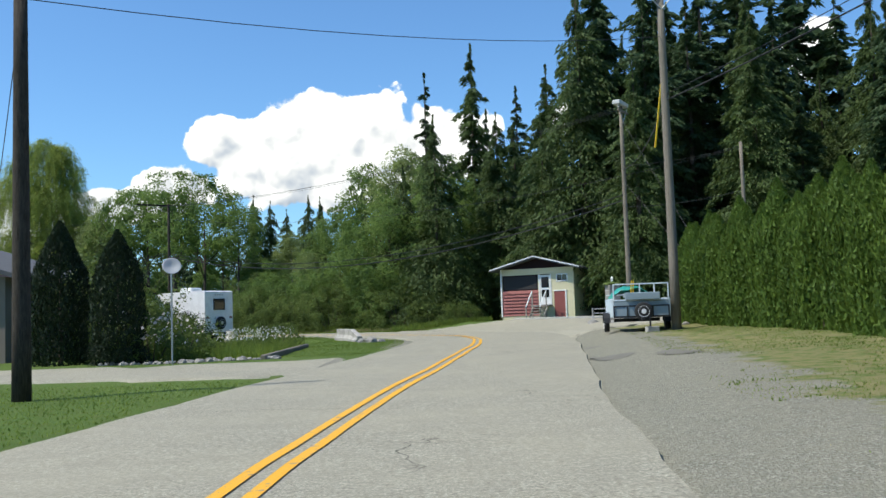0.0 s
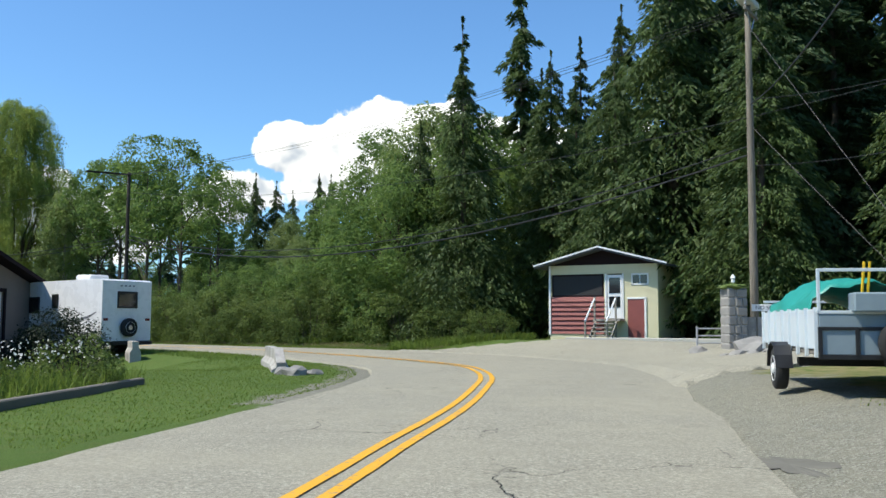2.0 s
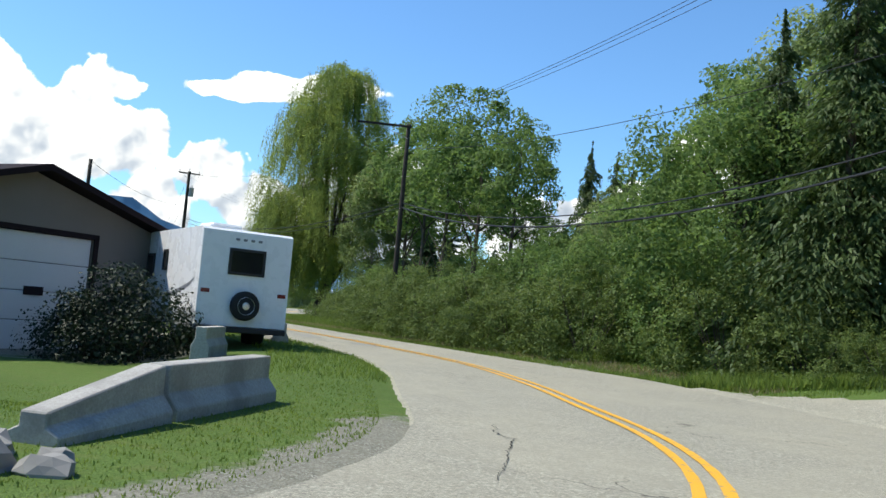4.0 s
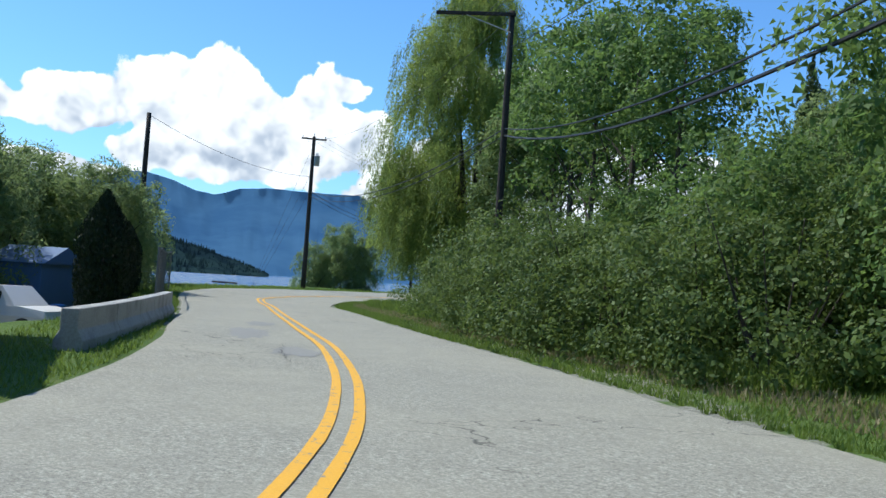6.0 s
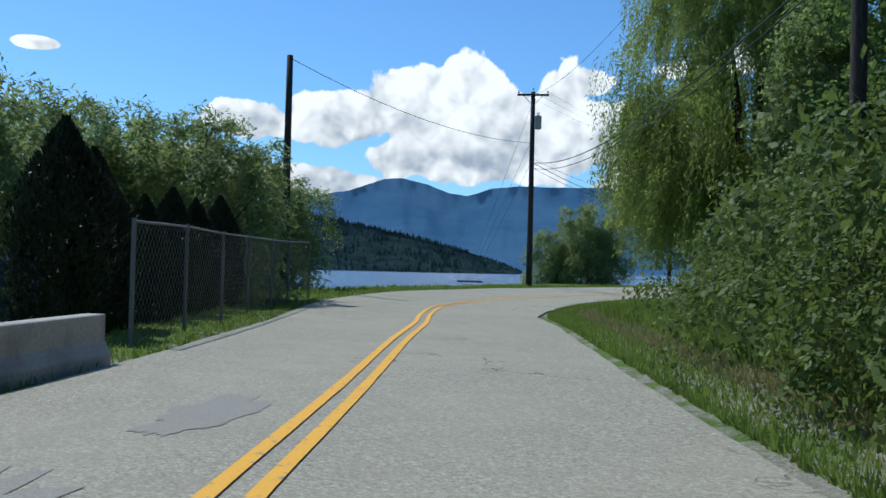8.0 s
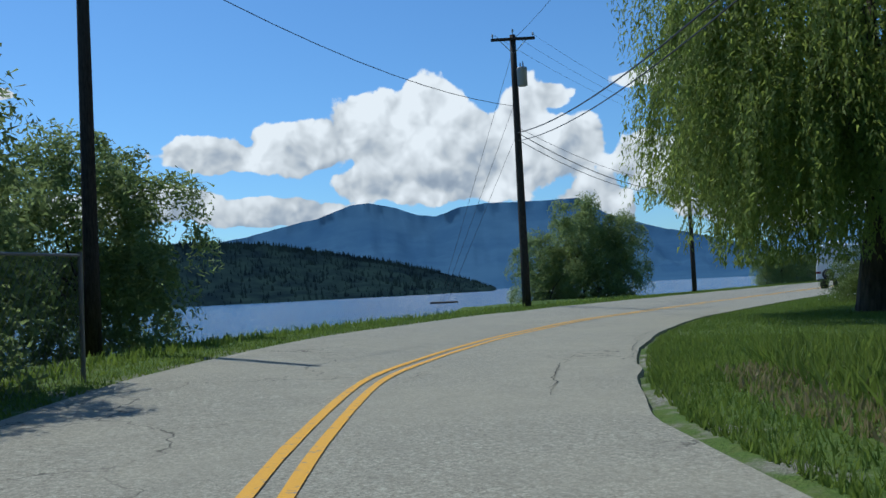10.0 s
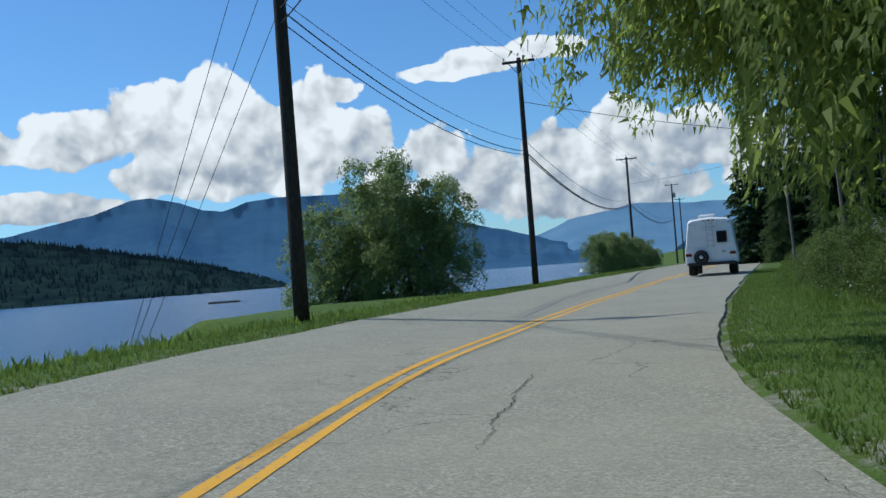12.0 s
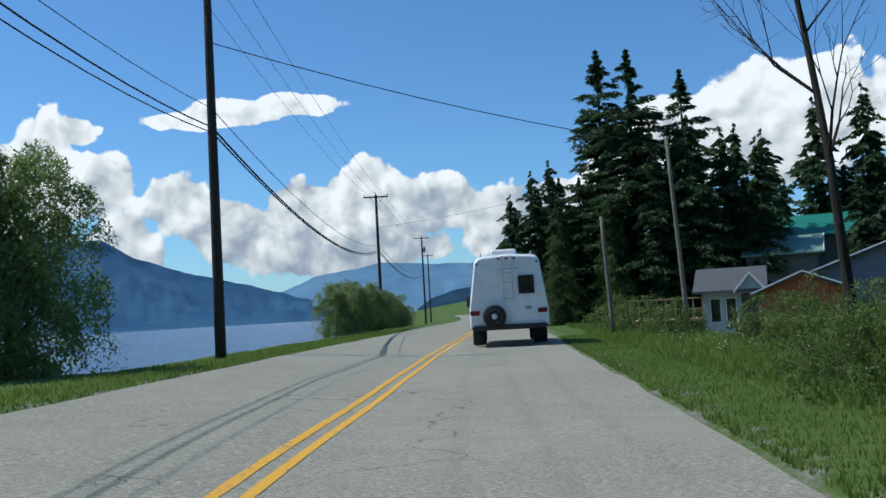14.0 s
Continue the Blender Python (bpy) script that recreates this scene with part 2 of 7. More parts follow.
def m_pole():
    def make(n):
        p = where(n, True)
        mp = n.put("ShaderNodeMapping", Vector=p)
        mp.inputs["Scale"].default_value = (1.0, 1.0, 0.05)
        g = n.noise(mp.outputs[0], 40.0, 5.0, 0.7)
        tint = n.put("ShaderNodeObjectInfo").outputs["Random"]
        c = n.ramp(g, [(0.3, (0.10, 0.085, 0.065)), (0.7, (0.27, 0.235, 0.185))])
        c = n.mix(n.math("MULTIPLY", tint, 0.25), c, (0.16, 0.15, 0.13))
        return bsdf(n, c, 0.85, 0.0, g, 0.008, 0.5, 0.2)
    return surface("weathered pole wood", make)


def m_dark_pole():
    return m_bark("creosoted pole wood", (0.020, 0.017, 0.014), (0.075, 0.062, 0.050), 30.0)


def m_concrete():
    def make(n):
        p = where(n)
        g = n.noise(p, 30.0, 5.0, 0.7)
        b = n.noise(p, 1.6, 4.0)
        c = n.ramp(g, [(0.3, (0.30, 0.285, 0.255)), (0.7, (0.46, 0.44, 0.40))])
        c = n.mix(n.math("MULTIPLY", n.smooth(b, 0.45, 0.7), 0.55), c, (0.17, 0.165, 0.15))
        return bsdf(n, c, 0.9, 0.0, g, 0.01, 0.5, 0.2)
    return surface("weathered concrete", make)


def m_glass():
    def make(n):
        return bsdf(n, (0.012, 0.013, 0.015), 0.06, 0.0, None, spec=0.8)
    return surface("dark window glass", make)


def m_water():
    def make(n):
        p = where(n)
        mp = n.put("ShaderNodeMapping", Vector=p)
        mp.inputs["Rotation"].default_value = (0, 0, radians(35))
        mp.inputs["Scale"].default_value = (1.0, 0.38, 1.0)
        a = n.noise(mp.outputs[0], 1.5, 5.0, 0.65)
        b = n.noise(p, 0.12, 3.0)
        h = n.math("ADD", a, n.math("MULTIPLY", b, 0.6))
        return bsdf(n, n.mix(b, (0.022, 0.074, 0.145), (0.036, 0.098, 0.180)), 0.24, 0.0, h, 0.26, 1.0, 0.5)
    return surface("lake water", make)


ASPHALT, PATCH, YELLOW, GROUND, CONCRETE, GLASS, WATER = m_asphalt(), m_patch(), m_yellow(), m_ground(), m_concrete(), m_glass(), m_water()
POLE, TAR = m_pole(), m_dark_pole()
BARK = m_bark("bark", (0.035, 0.028, 0.022), (0.13, 0.105, 0.08))
PALE_BARK = m_bark("pale bark", (0.12, 0.11, 0.10), (0.38, 0.36, 0.33))
CONIFER = m_leaf("conifer needles", (0.016, 0.038, 0.016), (0.078, 0.125, 0.046), 0.26)
CEDAR = m_leaf("cedar sprays", (0.020, 0.044, 0.013), (0.105, 0.152, 0.042), 0.30)
BROAD = m_leaf("broad leaves", (0.045, 0.090, 0.022), (0.185, 0.270, 0.066), 0.44)
SILVER = m_leaf("silvery leaves", (0.080, 0.125, 0.040), (0.270, 0.330, 0.120), 0.52)
WILLOW = m_leaf("willow leaves", (0.080, 0.130, 0.026), (0.290, 0.345, 0.080), 0.58)
BUSH = m_leaf("bramble leaves", (0.030, 0.064, 0.014), (0.160, 0.210, 0.048), 0.34)
HEDGE = m_leaf("hedge sprays", (0.028, 0.062, 0.009), (0.130, 0.205, 0.032), 0.30)
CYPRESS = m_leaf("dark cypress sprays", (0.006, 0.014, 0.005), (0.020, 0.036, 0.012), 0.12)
BLADE = m_leaf("grass blades", (0.058, 0.104, 0.016), (0.200, 0.270, 0.050), 0.42)
DRY = m_leaf("dry grass stems", (0.16, 0.13, 0.055), (0.34, 0.29, 0.15), 0.3)
PETAL = m_leaf("pale flowers", (0.55, 0.42, 0.42), (0.85, 0.80, 0.78), 0.3)
DAISY = m_leaf("white flowers", (0.65, 0.65, 0.60), (0.85, 0.85, 0.82), 0.3)
WHITE = plain("white gelcoat", (0.80, 0.80, 0.79), 0.28, 0.0, 3.0, 0.06)
WHITE_PAINT = plain("white paint", (0.76, 0.76, 0.74), 0.5)
BLACK = plain("black plastic", (0.012, 0.012, 0.013), 0.5)
RUBBER = plain("tyre rubber", (0.016, 0.016, 0.016), 0.85)
STEEL = plain("galvanised steel", (0.42, 0.43, 0.44), 0.45, 0.85)
OLD_STEEL = plain("weathered fence steel", (0.17, 0.17, 0.165), 0.6, 0.5)
CHROME = plain("wheel metal", (0.62, 0.62, 0.62), 0.3, 0.9)
RED_LENS = plain("red lens", (0.16, 0.012, 0.012), 0.2)
GREY_BAND = plain("grey decal", (0.19, 0.20, 0.22), 0.4)
MID_GREY = plain("grey transformer paint", (0.34, 0.35, 0.36), 0.5)
CABLE = plain("cable sheath", (0.012, 0.012, 0.013), 0.6)
RED_WOOD = plain("red painted boards", (0.235, 0.064, 0.055), 0.65, 0.0, 14.0, 0.35)
CREAM = plain("cream siding", (0.60, 0.55, 0.36), 0.7, 0.0, 12.0, 0.12)
BROWN_TRIM = plain("dark brown fascia", (0.022, 0.014, 0.015), 0.92, 0.0, 25.0, 0.12, True, 0.12)
ROOF_METAL = plain("pale roof edge", (0.72, 0.72, 0.72), 0.4)
SHINGLE = plain("grey shingles", (0.085, 0.087, 0.090), 0.9, 0.0, 9.0, 0.4)
STUCCO = plain("taupe stucco", (0.200, 0.165, 0.135), 0.9, 0.0, 40.0, 0.25)
GARAGE_DOOR = plain("off-white garage door", (0.62, 0.60, 0.57), 0.55)
TEAL = plain("teal tarpaulin", (0.020, 0.270, 0.215), 0.45, 0.0, 12.0, 0.3)
TRAILER = plain("grey-blue trailer paint", (0.210, 0.270, 0.300), 0.5, 0.0, 10.0, 0.3)
PALE_STEEL = plain("pale trailer rail", (0.60, 0.66, 0.68), 0.45, 0.1)
YELLOW_PLASTIC = plain("yellow plastic", (0.75, 0.50, 0.02), 0.5)
ORANGE_WOOD = plain("orange stained boards", (0.33, 0.105, 0.035), 0.7, 0.0, 8.0, 0.3)
GREY_SIDING = plain("grey siding", (0.175, 0.185, 0.210), 0.7, 0.0, 8.0, 0.2)
GREEN_ROOF = plain("green metal roof", (0.020, 0.190, 0.125), 0.45, 0.0, 6.0, 0.25)
PALE_GREEN = plain("faded green roof", (0.17, 0.27, 0.21), 0.6, 0.0, 6.0, 0.25)
DECK = plain("deck lumber", (0.36, 0.23, 0.12), 0.8, 0.0, 14.0, 0.35)
BLUE = plain("blue plastic sheet", (0.06, 0.22, 0.50), 0.5)
STONE = plain("grey field stone", (0.24, 0.23, 0.21), 0.9, 0.0, 7.0, 0.6)
GREY_TIMBER = plain("pale weathered timber", (0.27, 0.245, 0.21), 0.9, 0.0, 10.0, 0.5)
LOG = plain("weathered timber", (0.17, 0.15, 0.12), 0.9, 0.0, 10.0, 0.5)


# ---- building blocks ----
def hub(name, label, category, at, turn=0.0, group="", size=1.0):
    ob = new(name)
    ob.empty_display_size = 0.3
    ob.location, ob.rotation_euler = at, (0, 0, radians(turn))
    ob.scale = (size, size, size)
    return tagged(ob, label, category, group)


def part(name, bm, material, parent=None, label=""):
    me = bpy.data.meshes.new(name)
    bm.to_mesh(me)
    bm.free()
    me.materials.append(material)
    ob = new(name, me)
    if parent is not None:
        ob.parent = parent
    if label:
        ob["label"] = label
    return ob


def shade_smooth(ob):
    ob.data.polygons.foreach_set("use_smooth", [True] * len(ob.data.polygons))
    return ob


def raw(name, verts, faces, material, smooth=False):
    me = bpy.data.meshes.new(name)
    me.from_pydata([tuple(v) for v in verts], [], [tuple(f) for f in faces])
    me.materials.append(material)
    me.update()
    ob = new(name, me)
    if smooth:
        shade_smooth(ob)
    return ob


def quads(name, verts, k, material, parent=None):
    """A mesh of loose k-sided faces from an (n*k, 3) array."""
    verts = np.asarray(verts, np.float32).reshape(-1, 3)
    n = len(verts) // k
    me = bpy.data.meshes.new(name)
    me.vertices.add(n * k)
    me.vertices.foreach_set("co", verts[: n * k].ravel())
    me.loops.add(n * k)
    me.loops.foreach_set("vertex_index", np.arange(n * k, dtype=np.int32))
    me.polygons.add(n)
    me.polygons.foreach_set("loop_start", np.arange(0, n * k, k, dtype=np.int32))
    me.polygons.foreach_set("loop_total", np.full(n, k, dtype=np.int32))
    me.materials.append(material)
    me.update(calc_edges=True)
    ob = new(name, me)
    if parent is not None:
        ob.parent = parent
    return ob


def box(bm, lo, hi, bevel=0.0, m=None):
    """A box between two corners, with bevelled edges."""
    lo, hi = Vector(lo), Vector(hi)
    r = bmesh.ops.create_cube(bm, size=1.0, matrix=Matrix.Translation((lo + hi) / 2) @ Matrix.Diagonal((*(hi - lo), 1)))
    vs = r["verts"]
    if bevel:
        es = list({e for v in vs for e in v.link_edges})
        vs = bmesh.ops.bevel(bm, geom=es, offset=bevel, segments=1, affect="EDGES", profile=0.5)["verts"]
    if m is not None:
        bmesh.ops.transform(bm, matrix=m, verts=list(vs))
    return vs


def rod(bm, a, b, r0, r1=None, sides=8):
    """A round bar from a to b."""
    a, b = Vector(a), Vector(b)
    d = b - a
    m = Matrix.Translation((a + b) / 2) @ d.to_track_quat("Z", "Y").to_matrix().to_4x4()
    return bmesh.ops.create_cone(bm, cap_ends=True, segments=sides, radius1=r0, radius2=r0 if r1 is None else r1, depth=d.length, matrix=m)["verts"]


def prism(bm, outline, depth, m=None):
    """A flat outline in x and z, given depth along y."""
    lo = [bm.verts.new((x, 0.0, z)) for x, z in outline]
    hi = [bm.verts.new((x, depth, z)) for x, z in outline]
    bm.faces.new(lo)
    bm.faces.new(hi[::-1])
    for i in range(len(lo)):
        j = (i + 1) % len(lo)
        bm.faces.new((lo[j], lo[i], hi[i], hi[j]))
    if m is not None:
        bmesh.ops.transform(bm, matrix=m, verts=lo + hi)
    return lo + hi


def lathe(bm, profile, m=None, sides=20):
    """Spins (radius, height) pairs round z."""
    rings = []
    for r, z in profile:
        rings.append([bm.verts.new((r * math.cos(2 * math.pi * i / sides), r * math.sin(2 * math.pi * i / sides), z)) for i in range(sides)])
    for a, b in zip(rings, rings[1:]):
        for i in range(sides):
            j = (i + 1) % sides
            bm.faces.new((a[i], a[j], b[j], b[i]))
    bm.faces.new(rings[0][::-1])
    bm.faces.new(rings[-1])
    if m is not None:
        bmesh.ops.transform(bm, matrix=m, verts=[v for r in rings for v in r])


def tidy(bm):
    bmesh.ops.recalc_face_normals(bm, faces=bm.faces)
    return bm


# ---- the road's line ----
LINE = [(-3.4, -60), (-2.7, -30), (-1.9, -5), (-1.46, 6.2), (-1.3, 8.6), (-0.95, 13.3), (-0.26, 19.6), (0.22, 24.2), (0.55, 27.6), (0.85, 30.2), (1.07, 33), (1.24, 36.5), (1.28, 39), (1.1, 41.6), (0.55, 44.4), (-0.7, 47.3), (-2.8, 50.4), (-5.1, 53.75), (-7.75, 56.9), (-10.1, 59.15), (-12.3, 61.0)]
LINE += [(-15.2, 63.2), (-18.5, 65.4), (-22.0, 67.75), (-26.9, 71.0), (-31, 73.8), (-34.3, 75.9), (-38.1, 78.6), (-40.5, 80.9), (-42.4, 83.0), (-45.1, 86.4), (-48.3, 91.0), (-50.75, 95.5), (-53.0, 100.2), (-54.85, 104), (-57.9, 110.8), (-63.6, 123.5), (-72.5, 144), (-84, 170), (-100, 205), (-135, 275), (-190, 380)]


def spline(points, step):
    """Points every step metres along a smooth line through the given ones."""
    p = np.array(points, float)
    ext = np.vstack([2 * p[0] - p[1], p, 2 * p[-1] - p[-2]])
    out = []
    for i in range(1, len(ext) - 2):
        n = max(4, int(np.linalg.norm(ext[i + 1] - ext[i]) / 0.1))
        t = np.linspace(0, 1, n, endpoint=False)[:, None]
        a, b, c, d = ext[i - 1], ext[i], ext[i + 1], ext[i + 2]
        out.append(0.5 * (2 * b + (c - a) * t + (2 * a - 5 * b + 4 * c - d) * t**2 + (3 * b - a - 3 * c + d) * t**3))
    fine = np.vstack(out)
    run = np.r_[0, np.cumsum(np.linalg.norm(np.diff(fine, axis=0), axis=1))]
    s = np.arange(0, run[-1], step)
    return np.stack([np.interp(s, run, fine[:, 0]), np.interp(s, run, fine[:, 1])], 1)


MID = spline(LINE, 0.5)
AHEAD = np.gradient(MID, axis=0)
AHEAD /= np.linalg.norm(AHEAD, axis=1, keepdims=True)
SIDE = np.stack([-AHEAD[:, 1], AHEAD[:, 0]], 1)  # to the left


def table(y, pairs):
    return np.interp(y, [a for a, _ in pairs], [b for _, b in pairs])


def left_half(y):
    return table(y, [(-60, 3.1), (14, 3.05), (31, 2.9), (36, 2.7), (42, 2.8), (48, 3.0), (57, 2.9), (70, 3.0), (78, 3.6), (84, 4.0), (100, 4.3), (130, 4.1), (170, 3.7), (400, 3.7)])


def right_half(y):
    return table(y, [(-60, 3.2), (6, 3.1), (22, 3.4), (34, 3.7), (41, 4.4), (50, 5.4), (57, 4.8), (59.5, 3.9), (62, 3.5), (66, 3.15), (76, 3.0), (79, 3.6), (86, 3.65), (93, 3.75), (130, 3.9), (400, 4.0)])


def ease(x, lo, hi):
    t = np.clip((np.asarray(x, float) - lo) / (hi - lo), 0, 1)
    return t * t * (3 - 2 * t)


def bank(y, u):
    return 0.06 * ease(y, 72, 84) * (1 - ease(y, 150, 220)) * np.clip(u, 0, 9)


def find(x, y):
    """The line's nearest y, and the signed distance to its left."""
    x, y = np.atleast_1d(np.asarray(x, float)), np.atleast_1d(np.asarray(y, float))
    yy, uu = np.empty(x.shape), np.empty(x.shape)
    pts = MID[::2]
    for i in range(0, x.size, 4000):
        q = np.stack([x.flat[i : i + 4000], y.flat[i : i + 4000]], 1)
        k = ((q[:, None] - pts[None]) ** 2).sum(2).argmin(1)
        off = q - pts[k]
        yy.flat[i : i + 4000] = pts[k, 1]
        side = (off * SIDE[::2][k]).sum(1)
        uu.flat[i : i + 4000] = np.where(side >= 0, 1, -1) * np.linalg.norm(off, axis=1)
    return yy, uu


def shore(y):
    return table(y, [(-60, 120), (30, 90), (50, 45), (57, 30), (66, 24), (72, 15), (76, 9.5), (80, 7.4), (90, 7.0), (101, 7.0), (104, 12.0), (113, 12.5), (118, 7.0), (200, 7.0), (400, 7.0)])


WATER_Z = -1.9


def ground_z(x, y):
    x, y = np.atleast_1d(np.asarray(x, float)), np.atleast_1d(np.asarray(y, float))
    yy, u = find(x, y)
    wl, wr = left_half(yy), right_half(yy)
    z = bank(yy, np.minimum(u, wl + 0.3))
    inside = np.minimum(ease(u, -wr - 0.9, -wr + 0.1), 1 - ease(u, wl - 0.1, wl + 0.9))
    z = z - 0.15 * np.minimum(ease(u, -wr - 0.05, -wr + 0.55), 1 - ease(u, wl - 0.55, wl + 0.05)) - 0.03
    right = np.maximum(-u, 0)
    z = z + (0.34 * ease(right, 3.5, 5.2) + 0.16 * ease(right, 5.2, 9.0)) * ease(yy, -2, 25) * (1 - ease(yy, 36, 46))
    z = z + 0.5 * ease(right, 5.0, 9.0) * ease(yy, 36, 46) * (1 - ease(yy, 54, 62))
    z = z + 0.25 * ease(right, 3.4, 7.0) * ease(yy, 56, 62) * (1 - ease(yy, 74, 82))
    z = z + 0.11 * np.clip(right - 16, 0, 170) * (1 - ease(yy, 92, 120)) + 0.05 * np.clip(right - 30, 0, 200) * ease(yy, 92, 120)
    z = z - 1.25 * ease(u, wl + 1.9, wl + 3.0) * ease(yy, 65, 67.5) * (1 - ease(yy, 76, 80))
    z = z - 0.85 * ease(right, 8.5, 14) * ease(yy, 112, 124) * (1 - ease(yy, 150, 168))
    z = z - 0.55 * ease(u, 5.0, 9.0) * ease(yy, 43, 50) * (1 - ease(yy, 65, 67.5))
    over = np.maximum(u - shore(yy), 0)
    z = z - np.minimum(0.6 * over, 2.6 + 0.02 * over)
    rough = np.array([noise.noise((a * 0.35, b * 0.35, 0.0)) for a, b in zip(x.ravel(), y.ravel())]).reshape(x.shape) if x.size < 450000 else 0
    z = z + 0.05 * rough * (1 - inside)
    return z


def gz(x, y):
    return float(ground_z([x], [y])[0])


# ground: one sheet, fine near the road and coarse towards the horizon
def spread(lo, hi, step, far):
    inner = np.arange(lo, hi + step, step)
    grow = []
    d = step
    a = hi
    while a < far:
        d *= 1.35
        a += d
        grow.append(a)
    grow = np.array(grow)
    return np.r_[(lo - (grow - hi))[::-1], inner, grow]


gx, gy = spread(-100, 16, 0.5, 4300), spread(-4, 160, 0.5, 4300)
GX, GY = np.meshgrid(gx, gy)
GZ = ground_z(GX.ravel(), GY.ravel())
nx, ny = len(gx), len(gy)
idx = np.arange(nx * ny).reshape(ny, nx)
faces = np.stack([idx[:-1, :-1], idx[:-1, 1:], idx[1:, 1:], idx[1:, :-1]], -1).reshape(-1, 4)
me = bpy.data.meshes.new("ground")
me.from_pydata(np.stack([GX.ravel(), GY.ravel(), GZ], 1).tolist(), [], faces.tolist())
me.materials.append(GROUND)
yy, uu = find(GX.ravel(), GY.ravel())
gravel = (0.92 - 0.72 * ease(-uu, 4.2, 7.0)) * ease(-uu, 2.0, 3.0) * (1 - ease(-uu, 7.5, 9.5)) * (1 - ease(yy, 36, 42))
gravel = np.maximum(gravel, 0.55 * ease(-uu, 2.5, 3.0) * (1 - ease(-uu, 4.2, 6.0)) * ease(yy, 53, 56) * (1 - ease(yy, 72, 76)))
gravel = np.maximum(gravel, 0.95 * (1 - ease(np.abs(uu - left_half(yy) - 0.2), 0.2, 0.9)) * ease(yy, 30, 34) * (1 - ease(yy, 46, 50)))
gravel = np.maximum(gravel, 0.9 * ease(uu, 6.0, 7.0) * (1 - ease(uu, 20, 24)) * ease(yy, 56, 59) * (1 - ease(yy, 70, 74)))
gravel = np.maximum(gravel, 0.5 * (1 - ease(np.abs(-uu - right_half(yy) - 0.1), 0.2, 0.8)) * ease(yy, 60, 64))
gravel = np.maximum(gravel, 0.5 * (1 - ease(np.abs(uu - left_half(yy) - 0.1), 0.2, 0.8)) * ease(yy, 62, 66))
gravel = np.maximum(gravel, 0.8 * ease(-uu, 8, 10) * (1 - ease(-uu, 18, 24)) * ease(yy, 116, 122) * (1 - ease(yy, 134, 140)))
dry = np.clip(0.9 * ease(-uu, 4.0, 5.0) * (1 - ease(-uu, 9, 12)) * (1 - ease(yy, 40, 44)) + 0.5 * ease(-uu, 4.2, 5.0) * (1 - ease(-uu, 6, 7)) * ease(yy, 58, 62) * (1 - ease(yy, 78, 80)), 0, 1)
for key, values in (("gravel", gravel), ("dry", dry)):
    at = me.attributes.new(key, "FLOAT", "POINT")
    at.data.foreach_set("value", values.astype(np.float32))
me.update()
ground = tagged(new("ground", me), "mown roadside grass, dirt and gravel ground", "ground", kind="structure")
shade_smooth(ground)


def ribbon(name, rows, cols, place, material, smooth=True):
    """A strip mesh: place(i, j) gives each corner."""
    verts = [place(i, j) for i in range(rows) for j in range(cols)]
    fs = [(i * cols + j, i * cols + j + 1, (i + 1) * cols + j + 1, (i + 1) * cols + j) for i in range(rows - 1) for j in range(cols - 1)]
    return raw(name, verts, fs, material, smooth)


def road_at(i, u, lift=0.0):
    x, y = MID[i] + SIDE[i] * u
    return (x, y, float(bank(MID[i, 1], u)) + 0.006 * math.sin(MID[i, 1] * 0.9) + lift)


def road_corner(i, j):
    y = MID[i, 1]
    k = (0.0, 0.012, 0.1, 0.2, 0.3, 0.4, 0.5, 0.6, 0.7, 0.8, 0.9, 0.988, 1.0)[j]
    wl, wr = float(left_half(y)), float(right_half(y))
    wob = 0.07 * noise.noise((y * 0.4, 3.0, 0.0)) + 0.04 * noise.noise((y * 1.2, 7.0, 0.0))
    wob2 = 0.07 * noise.noise((y * 0.4, 13.0, 0.0)) + 0.04 * noise.noise((y * 1.2, 17.0, 0.0))
    u = -wr - wob2 + (wl + wr + wob + wob2) * k
    drop = -0.16 if j in (0, 12) else (-0.008 if j in (1, 11) else 0.0)
    return road_at(i, u, drop)


road = tagged(ribbon("road", len(MID), 13, road_corner, ASPHALT, False), "worn grey asphalt two-lane road with ragged edges", "road", kind="structure")
for sign in (1, -1):
    def line_corner(i, j, sign=sign):
        wob = 0.012 * noise.noise((MID[i, 1] * 2.0, sign * 5.0, 0.0))
        return road_at(i, sign * 0.125 + (0.055 + wob) * (1 if j else -1), 0.012)
    tagged(ribbon("road_line", len(MID), 2, line_corner, YELLOW), "solid yellow painted centre line, worn", "road marking", "double centre line", "structure")


def inside_poly(x, y, poly):
    hit = False
    for (x0, y0), (x1, y1) in zip(poly, poly[1:] + poly[:1]):
        if (y0 > y) != (y1 > y) and x < (x1 - x0) * (y - y0) / (y1 - y0) + x0:
            hit = not hit
    return hit


